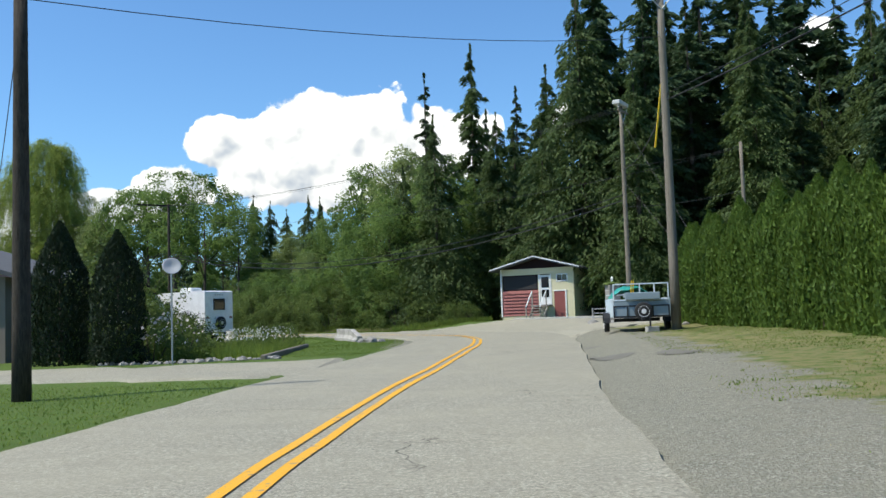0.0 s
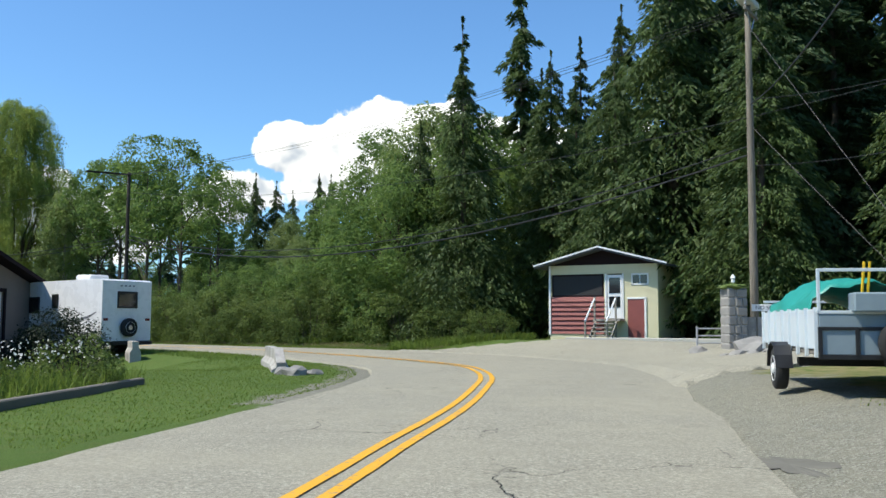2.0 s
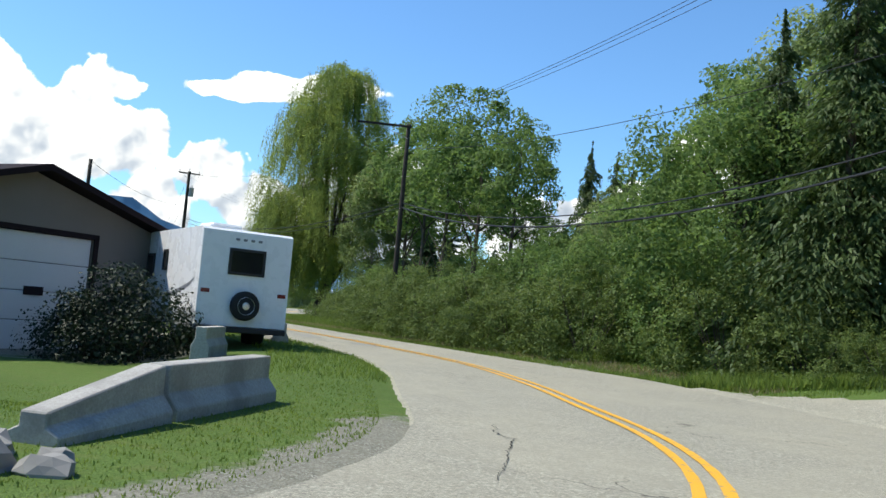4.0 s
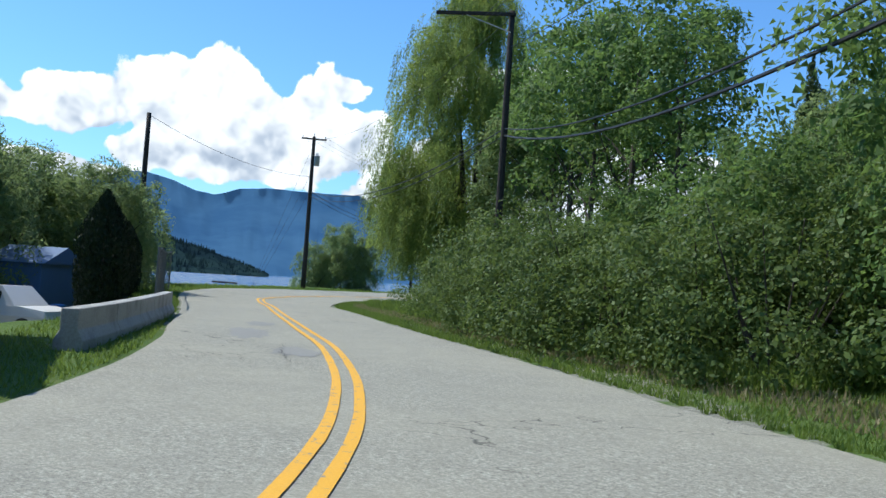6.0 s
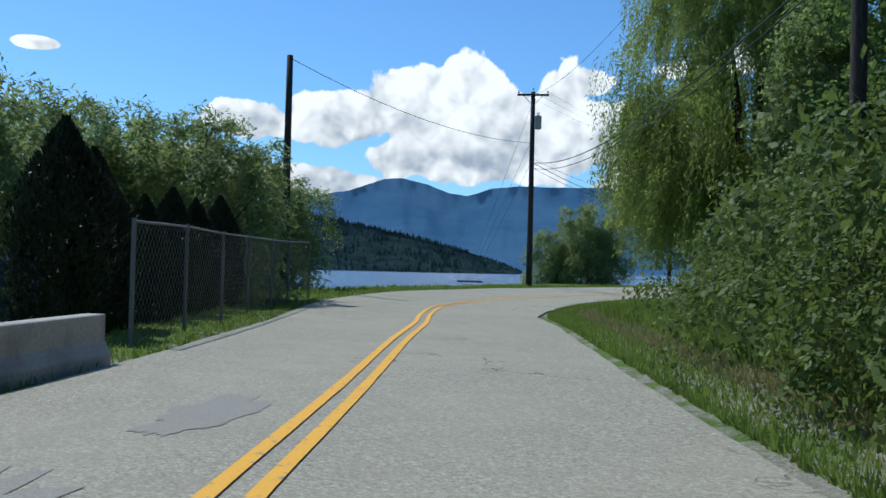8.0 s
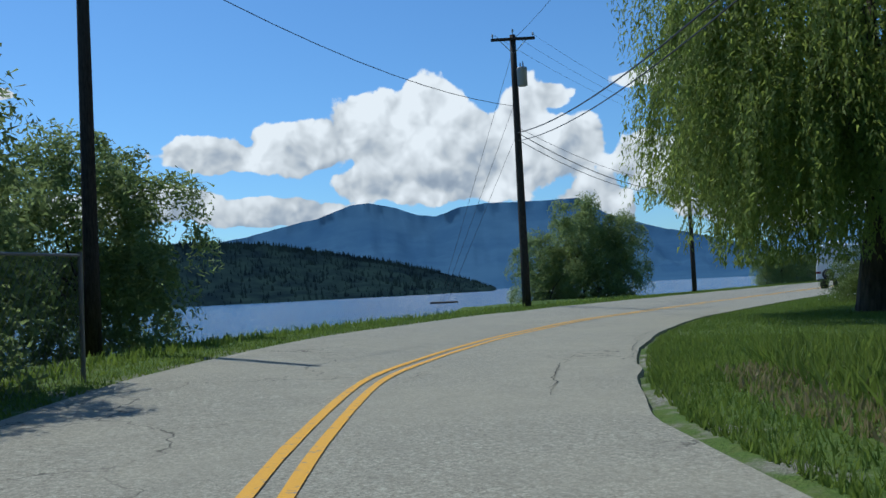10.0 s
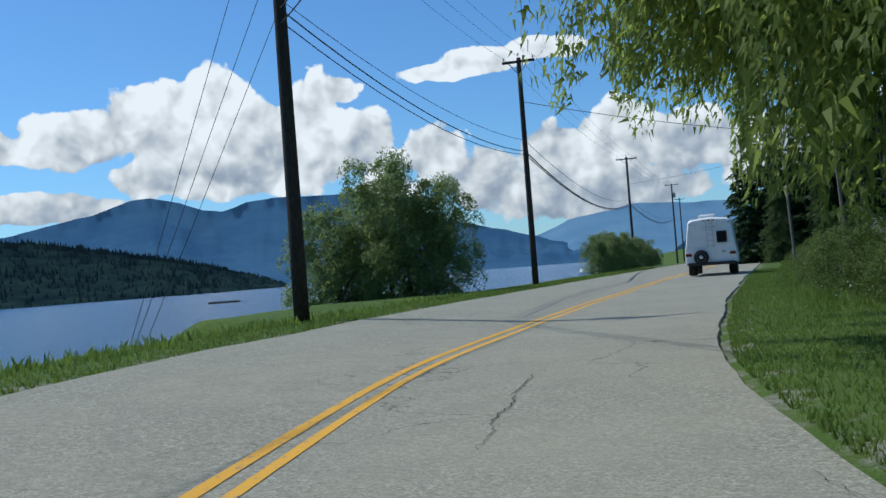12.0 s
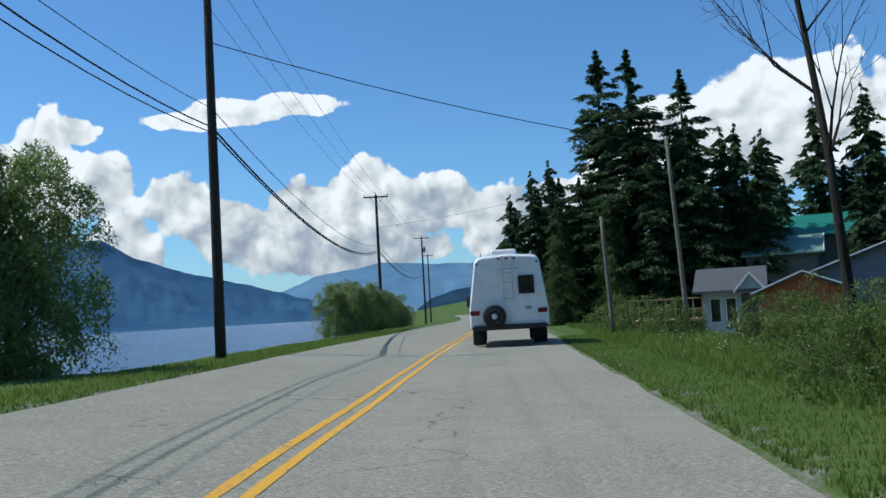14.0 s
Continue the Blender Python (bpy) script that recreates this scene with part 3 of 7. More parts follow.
def sheet(name, outline, step, lift, material):
    """A flat piece of paving on the ground, cut to an outline."""
    bm = bmesh.new()
    vs = [bm.verts.new((x, y, 0)) for x, y in outline]
    bm.faces.new(vs)
    xs, ys = [p[0] for p in outline], [p[1] for p in outline]
    for axis, lo, hi in ((0, min(xs), max(xs)), (1, min(ys), max(ys))):
        for c in np.arange(lo + step, hi, step):
            co, no = [0, 0, 0], [0, 0, 0]
            co[axis], no[axis] = c, 1
            bmesh.ops.bisect_plane(bm, geom=bm.verts[:] + bm.edges[:] + bm.faces[:], plane_co=co, plane_no=no)
    x, y = np.array([v.co.x for v in bm.verts]), np.array([v.co.y for v in bm.verts])
    z = ground_z(x, y)
    for v, h in zip(bm.verts, z):
        v.co.z = h + (lift if not v.is_boundary else -0.06)
    for f in bm.faces:
        if f.normal.z < 0:
            f.normal_flip()
    return part(name, bm, material)


side_road = sheet("side_road", [(4.2, 36.0), (8.0, 38.2), (40, 40), (40, 49.5), (20, 51.5), (9.0, 53.8), (2.6, 56.8), (-3.2, 59.2), (-3.6, 56.5), (1.2, 51.5), (3.2, 46.5), (4.4, 41.5)], 0.4, 0.075, ASPHALT)
tagged(side_road, "worn asphalt side road in front of the cabin", "road", kind="structure")
drive = sheet("driveway", [(-2.6, 17.6), (-3.6, 18.0), (-8.0, 18.8), (-16, 18.6), (-30, 18.2), (-30, 24.5), (-13, 24.8), (-8, 24.6), (-4.0, 25.2), (-2.6, 26.4)], 1.0, 0.045, ASPHALT)
tagged(drive, "pale worn asphalt driveway crossing the grass", "driveway", kind="structure")


def blotch(cx, cy, rx, ry, turn, seed, lift=0.014):
    bm = bmesh.new()
    pts = []
    for i in range(60):
        a = 2 * math.pi * i / 60
        k = 1 + 0.5 * noise.noise((math.cos(a) * 1.7, math.sin(a) * 1.7, seed)) + 0.3 * noise.noise((math.cos(a) * 6, math.sin(a) * 6, seed)) + 0.15 * noise.noise((math.cos(a) * 19, math.sin(a) * 19, seed))
        px, py = rx * k * math.cos(a), ry * k * math.sin(a)
        x, y = cx + px * math.cos(turn) - py * math.sin(turn), cy + px * math.sin(turn) + py * math.cos(turn)
        yv, uv = find([x], [y])
        pts.append(bm.verts.new((x, y, float(bank(yv, uv)[0]) + 0.006 * math.sin(yv[0] * 0.9) + lift)))
    bm.faces.new(pts)
    return tagged(part("road_patch", bm, PATCH), "dark ragged asphalt patch in the road", "road patch", "road repairs", "structure")


blotch(-14.4, 61.9, 0.9, 0.36, 2.5, 5.0, 0.005)
blotch(-18.2, 63.7, 1.6, 0.4, 2.5, 1.0, 0.005)
blotch(-21.0, 66.0, 1.0, 0.3, 2.5, 3.0, 0.005)



def mud(cx, cy, rx, ry, turn, seed):
    bm = bmesh.new()
    pts = []
    for i in range(48):
        a = 2 * math.pi * i / 48
        k = 1 + 0.6 * noise.noise((math.cos(a) * 1.7, math.sin(a) * 1.7, seed)) + 0.4 * noise.noise((math.cos(a) * 6, math.sin(a) * 6, seed))
        px, py = rx * k * math.cos(a), ry * k * math.sin(a)
        x, y = cx + px * math.cos(turn) - py * math.sin(turn), cy + px * math.sin(turn) + py * math.cos(turn)
        pts.append((x, y))
    mid_ = bm.verts.new((cx, cy, max(gz(cx, cy), -0.05) + 0.02))
    ring = [bm.verts.new((x, y, max(gz(x, y), -0.05) + 0.012)) for x, y in pts]
    for i in range(48):
        bm.faces.new((mid_, ring[i], ring[(i + 1) % 48]))
    return tagged(part("mud_patch", bm, MUD), "damp dark mud on the gravel shoulder", "mud", "shoulder mud", "structure")


MUD = plain("damp mud", (0.150, 0.142, 0.115), 0.8, 0.0, 14.0, 0.5, False, 0.3)
mud(3.75, 21.0, 0.9, 0.32, 1.75, 2.0)
mud(4.15, 26.9, 0.7, 0.2, 1.7, 6.0)
mud(4.6, 18.2, 0.7, 0.28, 1.7, 9.0)


def crack(points, seed, wide=0.0065):
    """A jagged dark crack following a few points across the paving."""
    g = np.random.default_rng(seed)
    line = []
    for a, b in zip(points, points[1:]):
        n = max(3, int(math.dist(a, b) / 0.07))
        for i in range(n):
            f = i / n
            line.append((a[0] + (b[0] - a[0]) * f + 0.10 * noise.noise((a[0] * 3 + f * 4, seed, 0.0)) + g.normal(0, 0.016), a[1] + (b[1] - a[1]) * f + 0.10 * noise.noise((seed, a[1] * 3 + f * 4, 0.0)) + g.normal(0, 0.016)))
    line = np.array(line + [points[-1]])
    yv, uv = find(line[:, 0], line[:, 1])
    z = bank(yv, uv) + 0.006 * np.sin(yv * 0.9) + 0.011
    way = np.gradient(line, axis=0)
    way /= np.maximum(np.linalg.norm(way, axis=1, keepdims=True), 1e-6)
    w_ = wide * g.uniform(0.35, 1.5, len(line)) * np.sin(np.linspace(0.15, math.pi - 0.15, len(line))) ** 0.5

    def place(i, j):
        s = w_[i] * (1 if j else -1)
        return (line[i, 0] - way[i, 1] * s, line[i, 1] + way[i, 0] * s, z[i])
    return tagged(ribbon("road_crack", len(line), 2, place, CRACK, False), "thin dark jagged crack in the asphalt", "road crack", "road cracks", "structure")


CRACK = plain("dirt-filled crack", (0.042, 0.040, 0.036), 0.95, 0.0, 30.0, 0.4, False, 0.1)
CRACKS = [
    [(-1.06, 35.81), (-0.66, 36.44), (-0.23, 37.02), (0.29, 37.64), (0.75, 38.55), (0.98, 39.06)], [(1.08, 38.64), (1.41, 39.18), (1.71, 38.93), (2.07, 38.55)],
    [(-57.07, 110.58), (-55.69, 109.85), (-54.08, 109.41)], [(-38.91, 82.87), (-37.56, 81.37), (-36.53, 80.37), (-34.84, 78.91)], [(-47.12, 92.11), (-45.84, 90.0), (-44.7, 88.3)],
    [(-15.67, 62.6), (-14.46, 61.61), (-13.65, 61.11), (-12.99, 60.62), (-12.48, 60.72)], [(-14.18, 60.61), (-13.58, 60.28), (-13.23, 60.07)],
    [(1.28, 26.44), (1.58, 26.07), (1.75, 25.01), (2.06, 23.87), (2.43, 23.8)], [(-3.13, 11.93), (-2.25, 11.98), (-0.58, 11.53)], [(-2.47, 46.48), (-1.92, 45.5), (-1.67, 45.38), (-0.73, 42.93)],
    [(-40.53, 86.05), (-39.08, 84.36), (-36.81, 82.08)], [(-42.55, 88.6), (-41.26, 86.8), (-40.04, 85.25)]]
for i, points in enumerate(CRACKS):
    crack(points, i + 1)

water = raw("lake_water", [(-4300, -600, WATER_Z), (-20, -600, WATER_Z), (-20, 4300, WATER_Z), (-4300, 4300, WATER_Z)], [(0, 1, 2, 3)], WATER)
tagged(water, "rippled dark blue lake water", "lake", kind="structure")

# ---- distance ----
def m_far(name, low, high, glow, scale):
    """Far land as a plain backdrop: the air's haze is put into its colour and faint glow."""
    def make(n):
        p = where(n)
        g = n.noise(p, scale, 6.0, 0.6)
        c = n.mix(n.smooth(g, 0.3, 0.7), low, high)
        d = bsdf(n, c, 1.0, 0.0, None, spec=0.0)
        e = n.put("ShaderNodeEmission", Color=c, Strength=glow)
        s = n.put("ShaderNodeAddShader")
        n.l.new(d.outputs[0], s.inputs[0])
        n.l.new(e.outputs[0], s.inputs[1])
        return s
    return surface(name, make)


def ridge(name, profile, dist, deep, material, label, rough, step=0.25, seed=0.0, foot=WATER_Z):
    """A mountain wall: profile of (azimuth, height in degrees), at a distance."""
    azs = np.arange(profile[0][0], profile[-1][0], step)
    rows = 14
    verts, fs = [], []
    for a in azs:
        top = math.tan(radians(float(table(a, profile)))) * dist
        for k in range(rows):
            f = k / (rows - 1)
            r = dist - deep * (1 - f) ** 1.4
            wob = rough * (noise.noise((a * 0.9, f * 3.0, seed)) + 0.5 * noise.noise((a * 2.6, f * 7.0, seed)))
            h = foot - 5 + (top - foot + 5) * f ** 1.15 + (wob * math.sin(f * 2.9) if f < 1 else 0.25 * wob)
            v = toward(a) * (r + 2.2 * wob)
            verts.append((v.x - 30, v.y + 60, h))
    n = len(azs)
    for i in range(n - 1):
        for k in range(rows - 1):
            fs.append((i * rows + k, (i + 1) * rows + k, (i + 1) * rows + k + 1, i * rows + k + 1))
    return tagged(raw(name, verts, fs, material, True), label, "mountain", kind="structure")


# blue haze of the air is mixed into these colours, and they glow
FAR = m_far("mountain forest with painted haze", (0.022, 0.056, 0.110), (0.034, 0.076, 0.132), 0.85, 0.004)
FARTHER = m_far("mountain forest with thicker painted haze", (0.060, 0.120, 0.195), (0.080, 0.145, 0.215), 0.9, 0.003)
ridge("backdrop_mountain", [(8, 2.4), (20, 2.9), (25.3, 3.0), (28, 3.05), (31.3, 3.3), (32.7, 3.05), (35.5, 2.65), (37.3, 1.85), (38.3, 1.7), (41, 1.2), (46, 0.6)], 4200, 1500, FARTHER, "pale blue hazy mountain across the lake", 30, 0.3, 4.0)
ridge("backdrop_mountain", [(31.0, 0.1), (34.5, 0.9), (36.5, 1.4), (38.3, 2.0), (41.0, 2.7), (43.2, 3.25), (46.0, 4.2), (47.8, 5.3), (50.2, 5.25), (53.5, 5.3), (55.2, 5.1), (56.7, 4.62), (57.8, 4.78), (59.2, 5.3), (60.8, 5.65), (61.9, 5.55), (64.0, 4.8), (66.2, 4.35), (68.3, 3.85), (72, 3.2), (80, 2.6), (100, 2.6), (130, 2.2)], 3600, 1300, FAR, "forested mountain with two summits beyond the lake, tinted haze blue", 40, 0.2, 9.0)
ridge("backdrop_headland", [(14, 1.7), (20, 1.7), (25, 1.6), (27, 1.4), (28.5, 0.9), (29.5, 0.2)], 1500, 200, m_far("headland forest with painted haze", (0.012, 0.030, 0.055), (0.020, 0.042, 0.070), 0.6, 0.02), "dark wooded headland down the lake", 5, 0.3, 2.0)
HILL = [(52.6, 0.05), (53.1, 0.2), (54.4, 0.7), (57.0, 1.4), (59.3, 2.0), (62.7, 2.7), (66.7, 3.4), (70.2, 3.65), (76, 3.55), (78.5, 3.35), (90, 3.0), (110, 3.2), (130, 2.0)]
# bluish tint and glow stand in for haze over the far woods
FOREST = m_far("hillside forest with painted haze", (0.006, 0.013, 0.018), (0.015, 0.029, 0.028), 0.50, 0.03)
hill_d, hill_deep = 1000.0, 330.0
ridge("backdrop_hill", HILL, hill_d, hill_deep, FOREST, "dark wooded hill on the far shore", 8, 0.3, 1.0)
rng = np.random.default_rng(5)
tri = []
for k in range(5200):
    a = rng.uniform(52.8, 112)
    f = rng.uniform(0, 1) ** 0.8
    if rng.uniform() < 0.35:
        f = rng.uniform(0.93, 1.0)
    top = math.tan(radians(float(table(a, HILL)))) * hill_d
    r = hill_d - hill_deep * (1 - f) ** 1.4
    h = WATER_Z - 5 + (top - WATER_Z + 5) * f**1.15
    v = toward(a) * r
    s = rng.uniform(4, 8) * (0.7 if a < 56 else 1.0)
    c = np.array([v.x - 30, v.y + 60, h - 2])
    wd = s * rng.uniform(0.16, 0.26)
    q = np.array([math.cos(radians(a)), math.sin(radians(a)), 0])
    o = np.array([v.x, v.y, 0]) / r
    tip = c + [0, 0, s]
    b = [c - q * wd, c - o * wd, c + q * wd]
    tri += [b[0], b[1], tip, b[1], b[2], tip]
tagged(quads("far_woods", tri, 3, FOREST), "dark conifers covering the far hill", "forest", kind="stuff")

# ---- plants ----
def leaf_quads(c, d, s, length, width):
    """Rhombic leaves: middles, long axes, side axes."""
    L, W = np.asarray(length)[:, None], np.asarray(width)[:, None]
    return np.stack([c - d * L / 2, c + s * W / 2 - d * L * 0.05, c + d * L / 2, c - s * W / 2 - d * L * 0.05], 1).reshape(-1, 3)


def leaf_tris(c, d, s, length, width):
    """Pointed sprays: a base edge and a tip."""
    L, W = np.asarray(length)[:, None], np.asarray(width)[:, None]
    return np.stack([c - d * L / 2 + s * W / 2, c - d * L / 2 - s * W / 2, c + d * L / 2], 1).reshape(-1, 3)


def unit(v):
    return v / np.maximum(np.linalg.norm(v, axis=-1, keepdims=True), 1e-9)


def conifer_mesh(h, r, seed, droop, bare=0.06, dens=1.0, spray=0.55, ragged=0.35, taper=0.7):
    """Separate boughs in uneven tiers, each a flat hanging fan of sprays."""
    g = np.random.default_rng(seed)
    n = int(17 * h * dens)
    tiers = int(h * 1.5)
    f = 1 - g.uniform(0, 1, n) ** 0.68 * (1 - bare)
    f = np.clip((np.round(f * tiers) + g.normal(0, 1.35 if droop < 0.5 else 1.0, n)) / tiers, bare, 0.995)
    a = g.uniform(0, 2 * math.pi, n)
    lobes = 1 + ragged * 1.3 * np.array([noise.noise((math.cos(t) * 1.3, math.sin(t) * 1.3, z * h * 0.30 + seed)) for t, z in zip(a, f)]) + ragged * g.uniform(-0.9, 0.45, n)
    reach = r * np.clip((1 - f) * 1.15 + 0.015, 0.02, 1.0) ** taper * np.clip(lobes, 0.25, 1.6) * np.where(f < 0.2, 0.7 + 1.5 * f, 1.0) * np.clip((1 - f) / 0.2, 0.1, 1) ** 0.6
    k = 40 if spray > 0.6 else (110 if spray < 0.4 else 84)
    tt = g.uniform(0.12, 1.0, (n, k)) ** 0.7
    rise = g.normal(0.08, 0.12, n)[:, None]
    z = f[:, None] * h + reach[:, None] * (rise * tt - droop * tt**1.8)
    rad = reach[:, None] * tt
    fan = (0.10 + 0.20 * reach[:, None]) * np.sin(np.clip(tt, 0, 1) * 2.6)
    off = g.uniform(-1, 1, (n, k)) * fan
    hang = np.abs(g.normal(0, 1, (n, k))) * (0.05 + 0.34 * droop)
    ca, sa = np.cos(a)[:, None], np.sin(a)[:, None]
    c = np.stack([rad * ca - off * sa, rad * sa + off * ca, z - hang], -1).reshape(-1, 3)
    swing = np.sign(off) * g.uniform(0.2, 1.1, (n, k)) + np.arctan2(sa, ca)
    dip = -droop * 1.3 + g.normal(-0.1, 0.3, (n, k))
    d = unit(np.stack([np.cos(swing), np.sin(swing), dip], -1).reshape(-1, 3))
    s = unit(np.cross(d, g.normal(0, 1, d.shape) * [1, 1, 0.4] + [0, 0, 1.0]))
    size = spray * (1.0 if spray > 0.6 else 0.72) * g.uniform(0.5, 1.4, len(c)) * np.repeat(np.clip(0.6 + reach / r, 0.6, 1.15), k)
    return leaf_tris(c, d, s, size, size * 0.36)


def cone_trunk(h, r, top=0.02, lean=0.0):
    """One tapering stem with a flared foot."""
    bm = bmesh.new()
    rings = []
    for i in range(8):
        a = i / 7
        k = (r + (top - r) * a) * (1 + 0.5 * max(0.0, 0.06 - a) / 0.06)
        rings.append([bm.verts.new((lean * a * a + k * math.cos(j * math.pi / 4), k * math.sin(j * math.pi / 4), h * a)) for j in range(8)])
    for p, q in zip(rings, rings[1:]):
        for j in range(8):
            bm.faces.new((p[j], p[(j + 1) % 8], q[(j + 1) % 8], q[j]))
    return bm


MADE = {}


def tree(kind, x, y, build, label, category, group, size=1.0, turn=0.0, sink=0.1, wide=1.0):
    """Places a plant; the same kind shares its meshes."""
    z = gz(x, y) - sink
    if kind not in MADE:
        MADE[kind] = build()
    base = MADE[kind]
    ob = copy_thing(base, Matrix.LocRotScale((x, y, z), Euler((0, 0, radians(turn))), None))
    ob.scale = (size * wide, size * wide, size)
    return tagged(ob, label, category, group)


def conifer(kind):
    h, r, seed, droop, mat, dens, spray = {
        "fir": (22, 3.5, 1, 0.24, CONIFER, 1.05, 0.43), "spruce": (22, 3.2, 2, 0.42, CONIFER, 1.0, 0.48), "thin": (20, 2.5, 3, 0.3, CONIFER, 0.62, 0.46),
        "cedar": (20, 4.2, 4, 0.66, CEDAR, 1.3, 0.36), "cedar2": (20, 3.7, 7, 0.56, CEDAR, 1.2, 0.35), "pine": (16, 2.7, 5, 0.14, CONIFER, 1.2, 0.42),
        "spire": (22, 2.9, 9, 0.45, CEDAR, 0.75, 0.5), "far": (22, 3.4, 6, 0.26, CONIFER, 0.85, 0.62)}[kind]
    e = hub("conifer_tree", "conifer", "tree", (0, 0, -300))
    part("trunk", cone_trunk(h * 0.98, 0.3), BARK, e)
    quads("crown", conifer_mesh(h, r, seed, droop, 0.05 if kind != "pine" else 0.2, dens, spray, 0.9 if kind in ("thin", "pine", "spire", "far") else 0.65, 0.5 if kind in ("pine", "far") else 0.72), 3, mat, e)
    return e


def limbs(bm, h, r, seed, n=9, thick=0.16, low=0.25):
    g = np.random.default_rng(seed)
    rod(bm, (0, 0, 0), (0.05 * r, 0, h * 0.45), thick, thick * 0.7, 8)
    rod(bm, (0.05 * r, 0, h * 0.45), (0.0, 0.05 * r, h * 0.9), thick * 0.7, 0.02, 6)
    for i in range(n):
        a, z = g.uniform(0, 6.28), h * g.uniform(low, 0.7)
        ln = r * g.uniform(0.5, 0.95)
        p = Vector((0.03 * r, 0, z))
        q = p + Vector((math.cos(a) * ln * 0.5, math.sin(a) * ln * 0.5, ln * 0.55))
        rod(bm, p, q, thick * 0.4, thick * 0.25, 5)
        rod(bm, q, q + Vector((math.cos(a + 0.3) * ln * 0.5, math.sin(a + 0.3) * ln * 0.5, ln * 0.45)), thick * 0.25, 0.012, 5)
    return bm


def clumped(c, cr, away, per, leaf, slim, g, lift=0.45, wild=0.6, flat=0.8, sides=3):
    """Leaves over the outer faces of clumps, lying outward and up: lit tops, dark hollows between."""
    n = len(c)
    d = unit(g.normal(0, 1, (n, per, 3)) + away[:, None] * 0.55 + [0, 0, 0.3])
    p = (c[:, None] + d * (cr[:, None] * g.uniform(0.55, 1.08, (n, per)))[..., None] * np.array([1, 1, flat])).reshape(-1, 3)
    nrm = unit(d.reshape(-1, 3) + [0, 0, lift] + g.normal(0, wild, p.shape))
    way_ = unit(np.cross(nrm, g.normal(0, 1, p.shape)) + [0, 0, -0.25])
    s = unit(np.cross(nrm, way_))
    size = leaf * g.uniform(0.6, 1.4, len(p))
    keep = p[:, 2] > 0.03
    args = (p[keep], way_[keep], s[keep], size[keep], size[keep] * slim)
    return leaf_tris(*args) if sides == 3 else leaf_quads(*args)


def broad_mesh(h, r, seed, clumps, per, leaf, low=0.2, clump_r=0.5, slim=0.7, sides=3):
    """Leaf clumps over the shell of an uneven crown."""
    g = np.random.default_rng(seed)
    d = unit(g.normal(0, 1, (clumps, 3)))
    k = g.uniform(0.3, 1.0, clumps) ** 0.4
    bump = np.array([1 + 0.5 * noise.noise((v[0] * 1.8, v[1] * 1.8, v[2] * 1.8 + seed)) + 0.3 * noise.noise((v[0] * 4.5, v[1] * 4.5, v[2] * 4.5 + seed)) for v in d])
    mid = np.array([0, 0, h * (1 + low) / 2])
    c = mid + d * (k * bump)[:, None] * np.array([r, r, h * (1 - low) / 2])
    c[:, :2] *= np.clip(1.15 - 0.5 * ((c[:, 2:3] / h) - 0.4), 0.4, 1.2)
    return clumped(c, clump_r * g.uniform(0.5, 1.4, clumps), d, per, leaf, slim, g, sides=sides)


def plume_mesh(h, r, seed, plumes, clumps, per, leaf):
    """A bushy willow: upright plumes of slim leaves rising from one foot."""
    g = np.random.default_rng(seed)
    out = []
    for i in range(plumes):
        a, k = i * 2.4, r * 0.62 * math.sqrt((i + 0.3) / plumes)
        top = h * (1.0 - 0.38 * (k / r) ** 1.4) * g.uniform(0.82, 1.05)
        f = g.uniform(0, 1, clumps) ** 0.85
        t = g.uniform(0, 6.28, clumps)
        wide = r * 0.50 * np.clip((1 - f) * 1.5, 0.12, 1.0) ** 0.6 * np.where(f < 0.1, 0.75, 1.0) * g.uniform(0.55, 1.1, clumps)
        lean_ = (0.55 + 0.6 * f) * k
        c = np.stack([np.cos(a) * lean_ + np.cos(t) * wide, np.sin(a) * lean_ + np.sin(t) * wide, 0.04 * h + f * top * 0.96], -1)
        away = np.stack([np.cos(t), np.sin(t), 0.25 + f], -1)
        out.append(clumped(c, r * 0.16 * g.uniform(0.6, 1.5, clumps), away, per, leaf, 0.34, g, 0.2, 0.7, 1.25))
    return np.vstack(out)


def broad(kind):
    h, r, seed, clumps, per, leaf, low, mat, bark = {
        "alder": (13, 3.2, 11, 240, 95, 0.19, 0.18, BROAD, BARK), "poplar": (14, 2.4, 12, 220, 95, 0.18, 0.22, SILVER, PALE_BARK), "birch": (13, 2.5, 13, 74, 110, 0.19, 0.5, BROAD, BARK),
        "maple": (9, 3.0, 14, 240, 150, 0.135, 0.0, BROAD, BARK), "shore_willow": (6.9, 2.9, 15, 46, 90, 0.17, 0.0, SILVER, BARK), "ash": (14, 3.6, 16, 84, 120, 0.20, 0.45, BROAD, BARK)}[kind]
    e = hub("broadleaf_tree", "tree", "tree", (0, 0, -300))
    part("trunk", limbs(bmesh.new(), h * (0.62 if kind == "shore_willow" else 1.0), r * (0.6 if kind == "shore_willow" else 1.0), seed), bark, e)
    leaves = plume_mesh(h, r, seed, 8, clumps, per, leaf) if kind == "shore_willow" else broad_mesh(h, r, seed, clumps, per, leaf, low, 0.85)
    quads("crown", leaves, 3, mat, e)
    return e


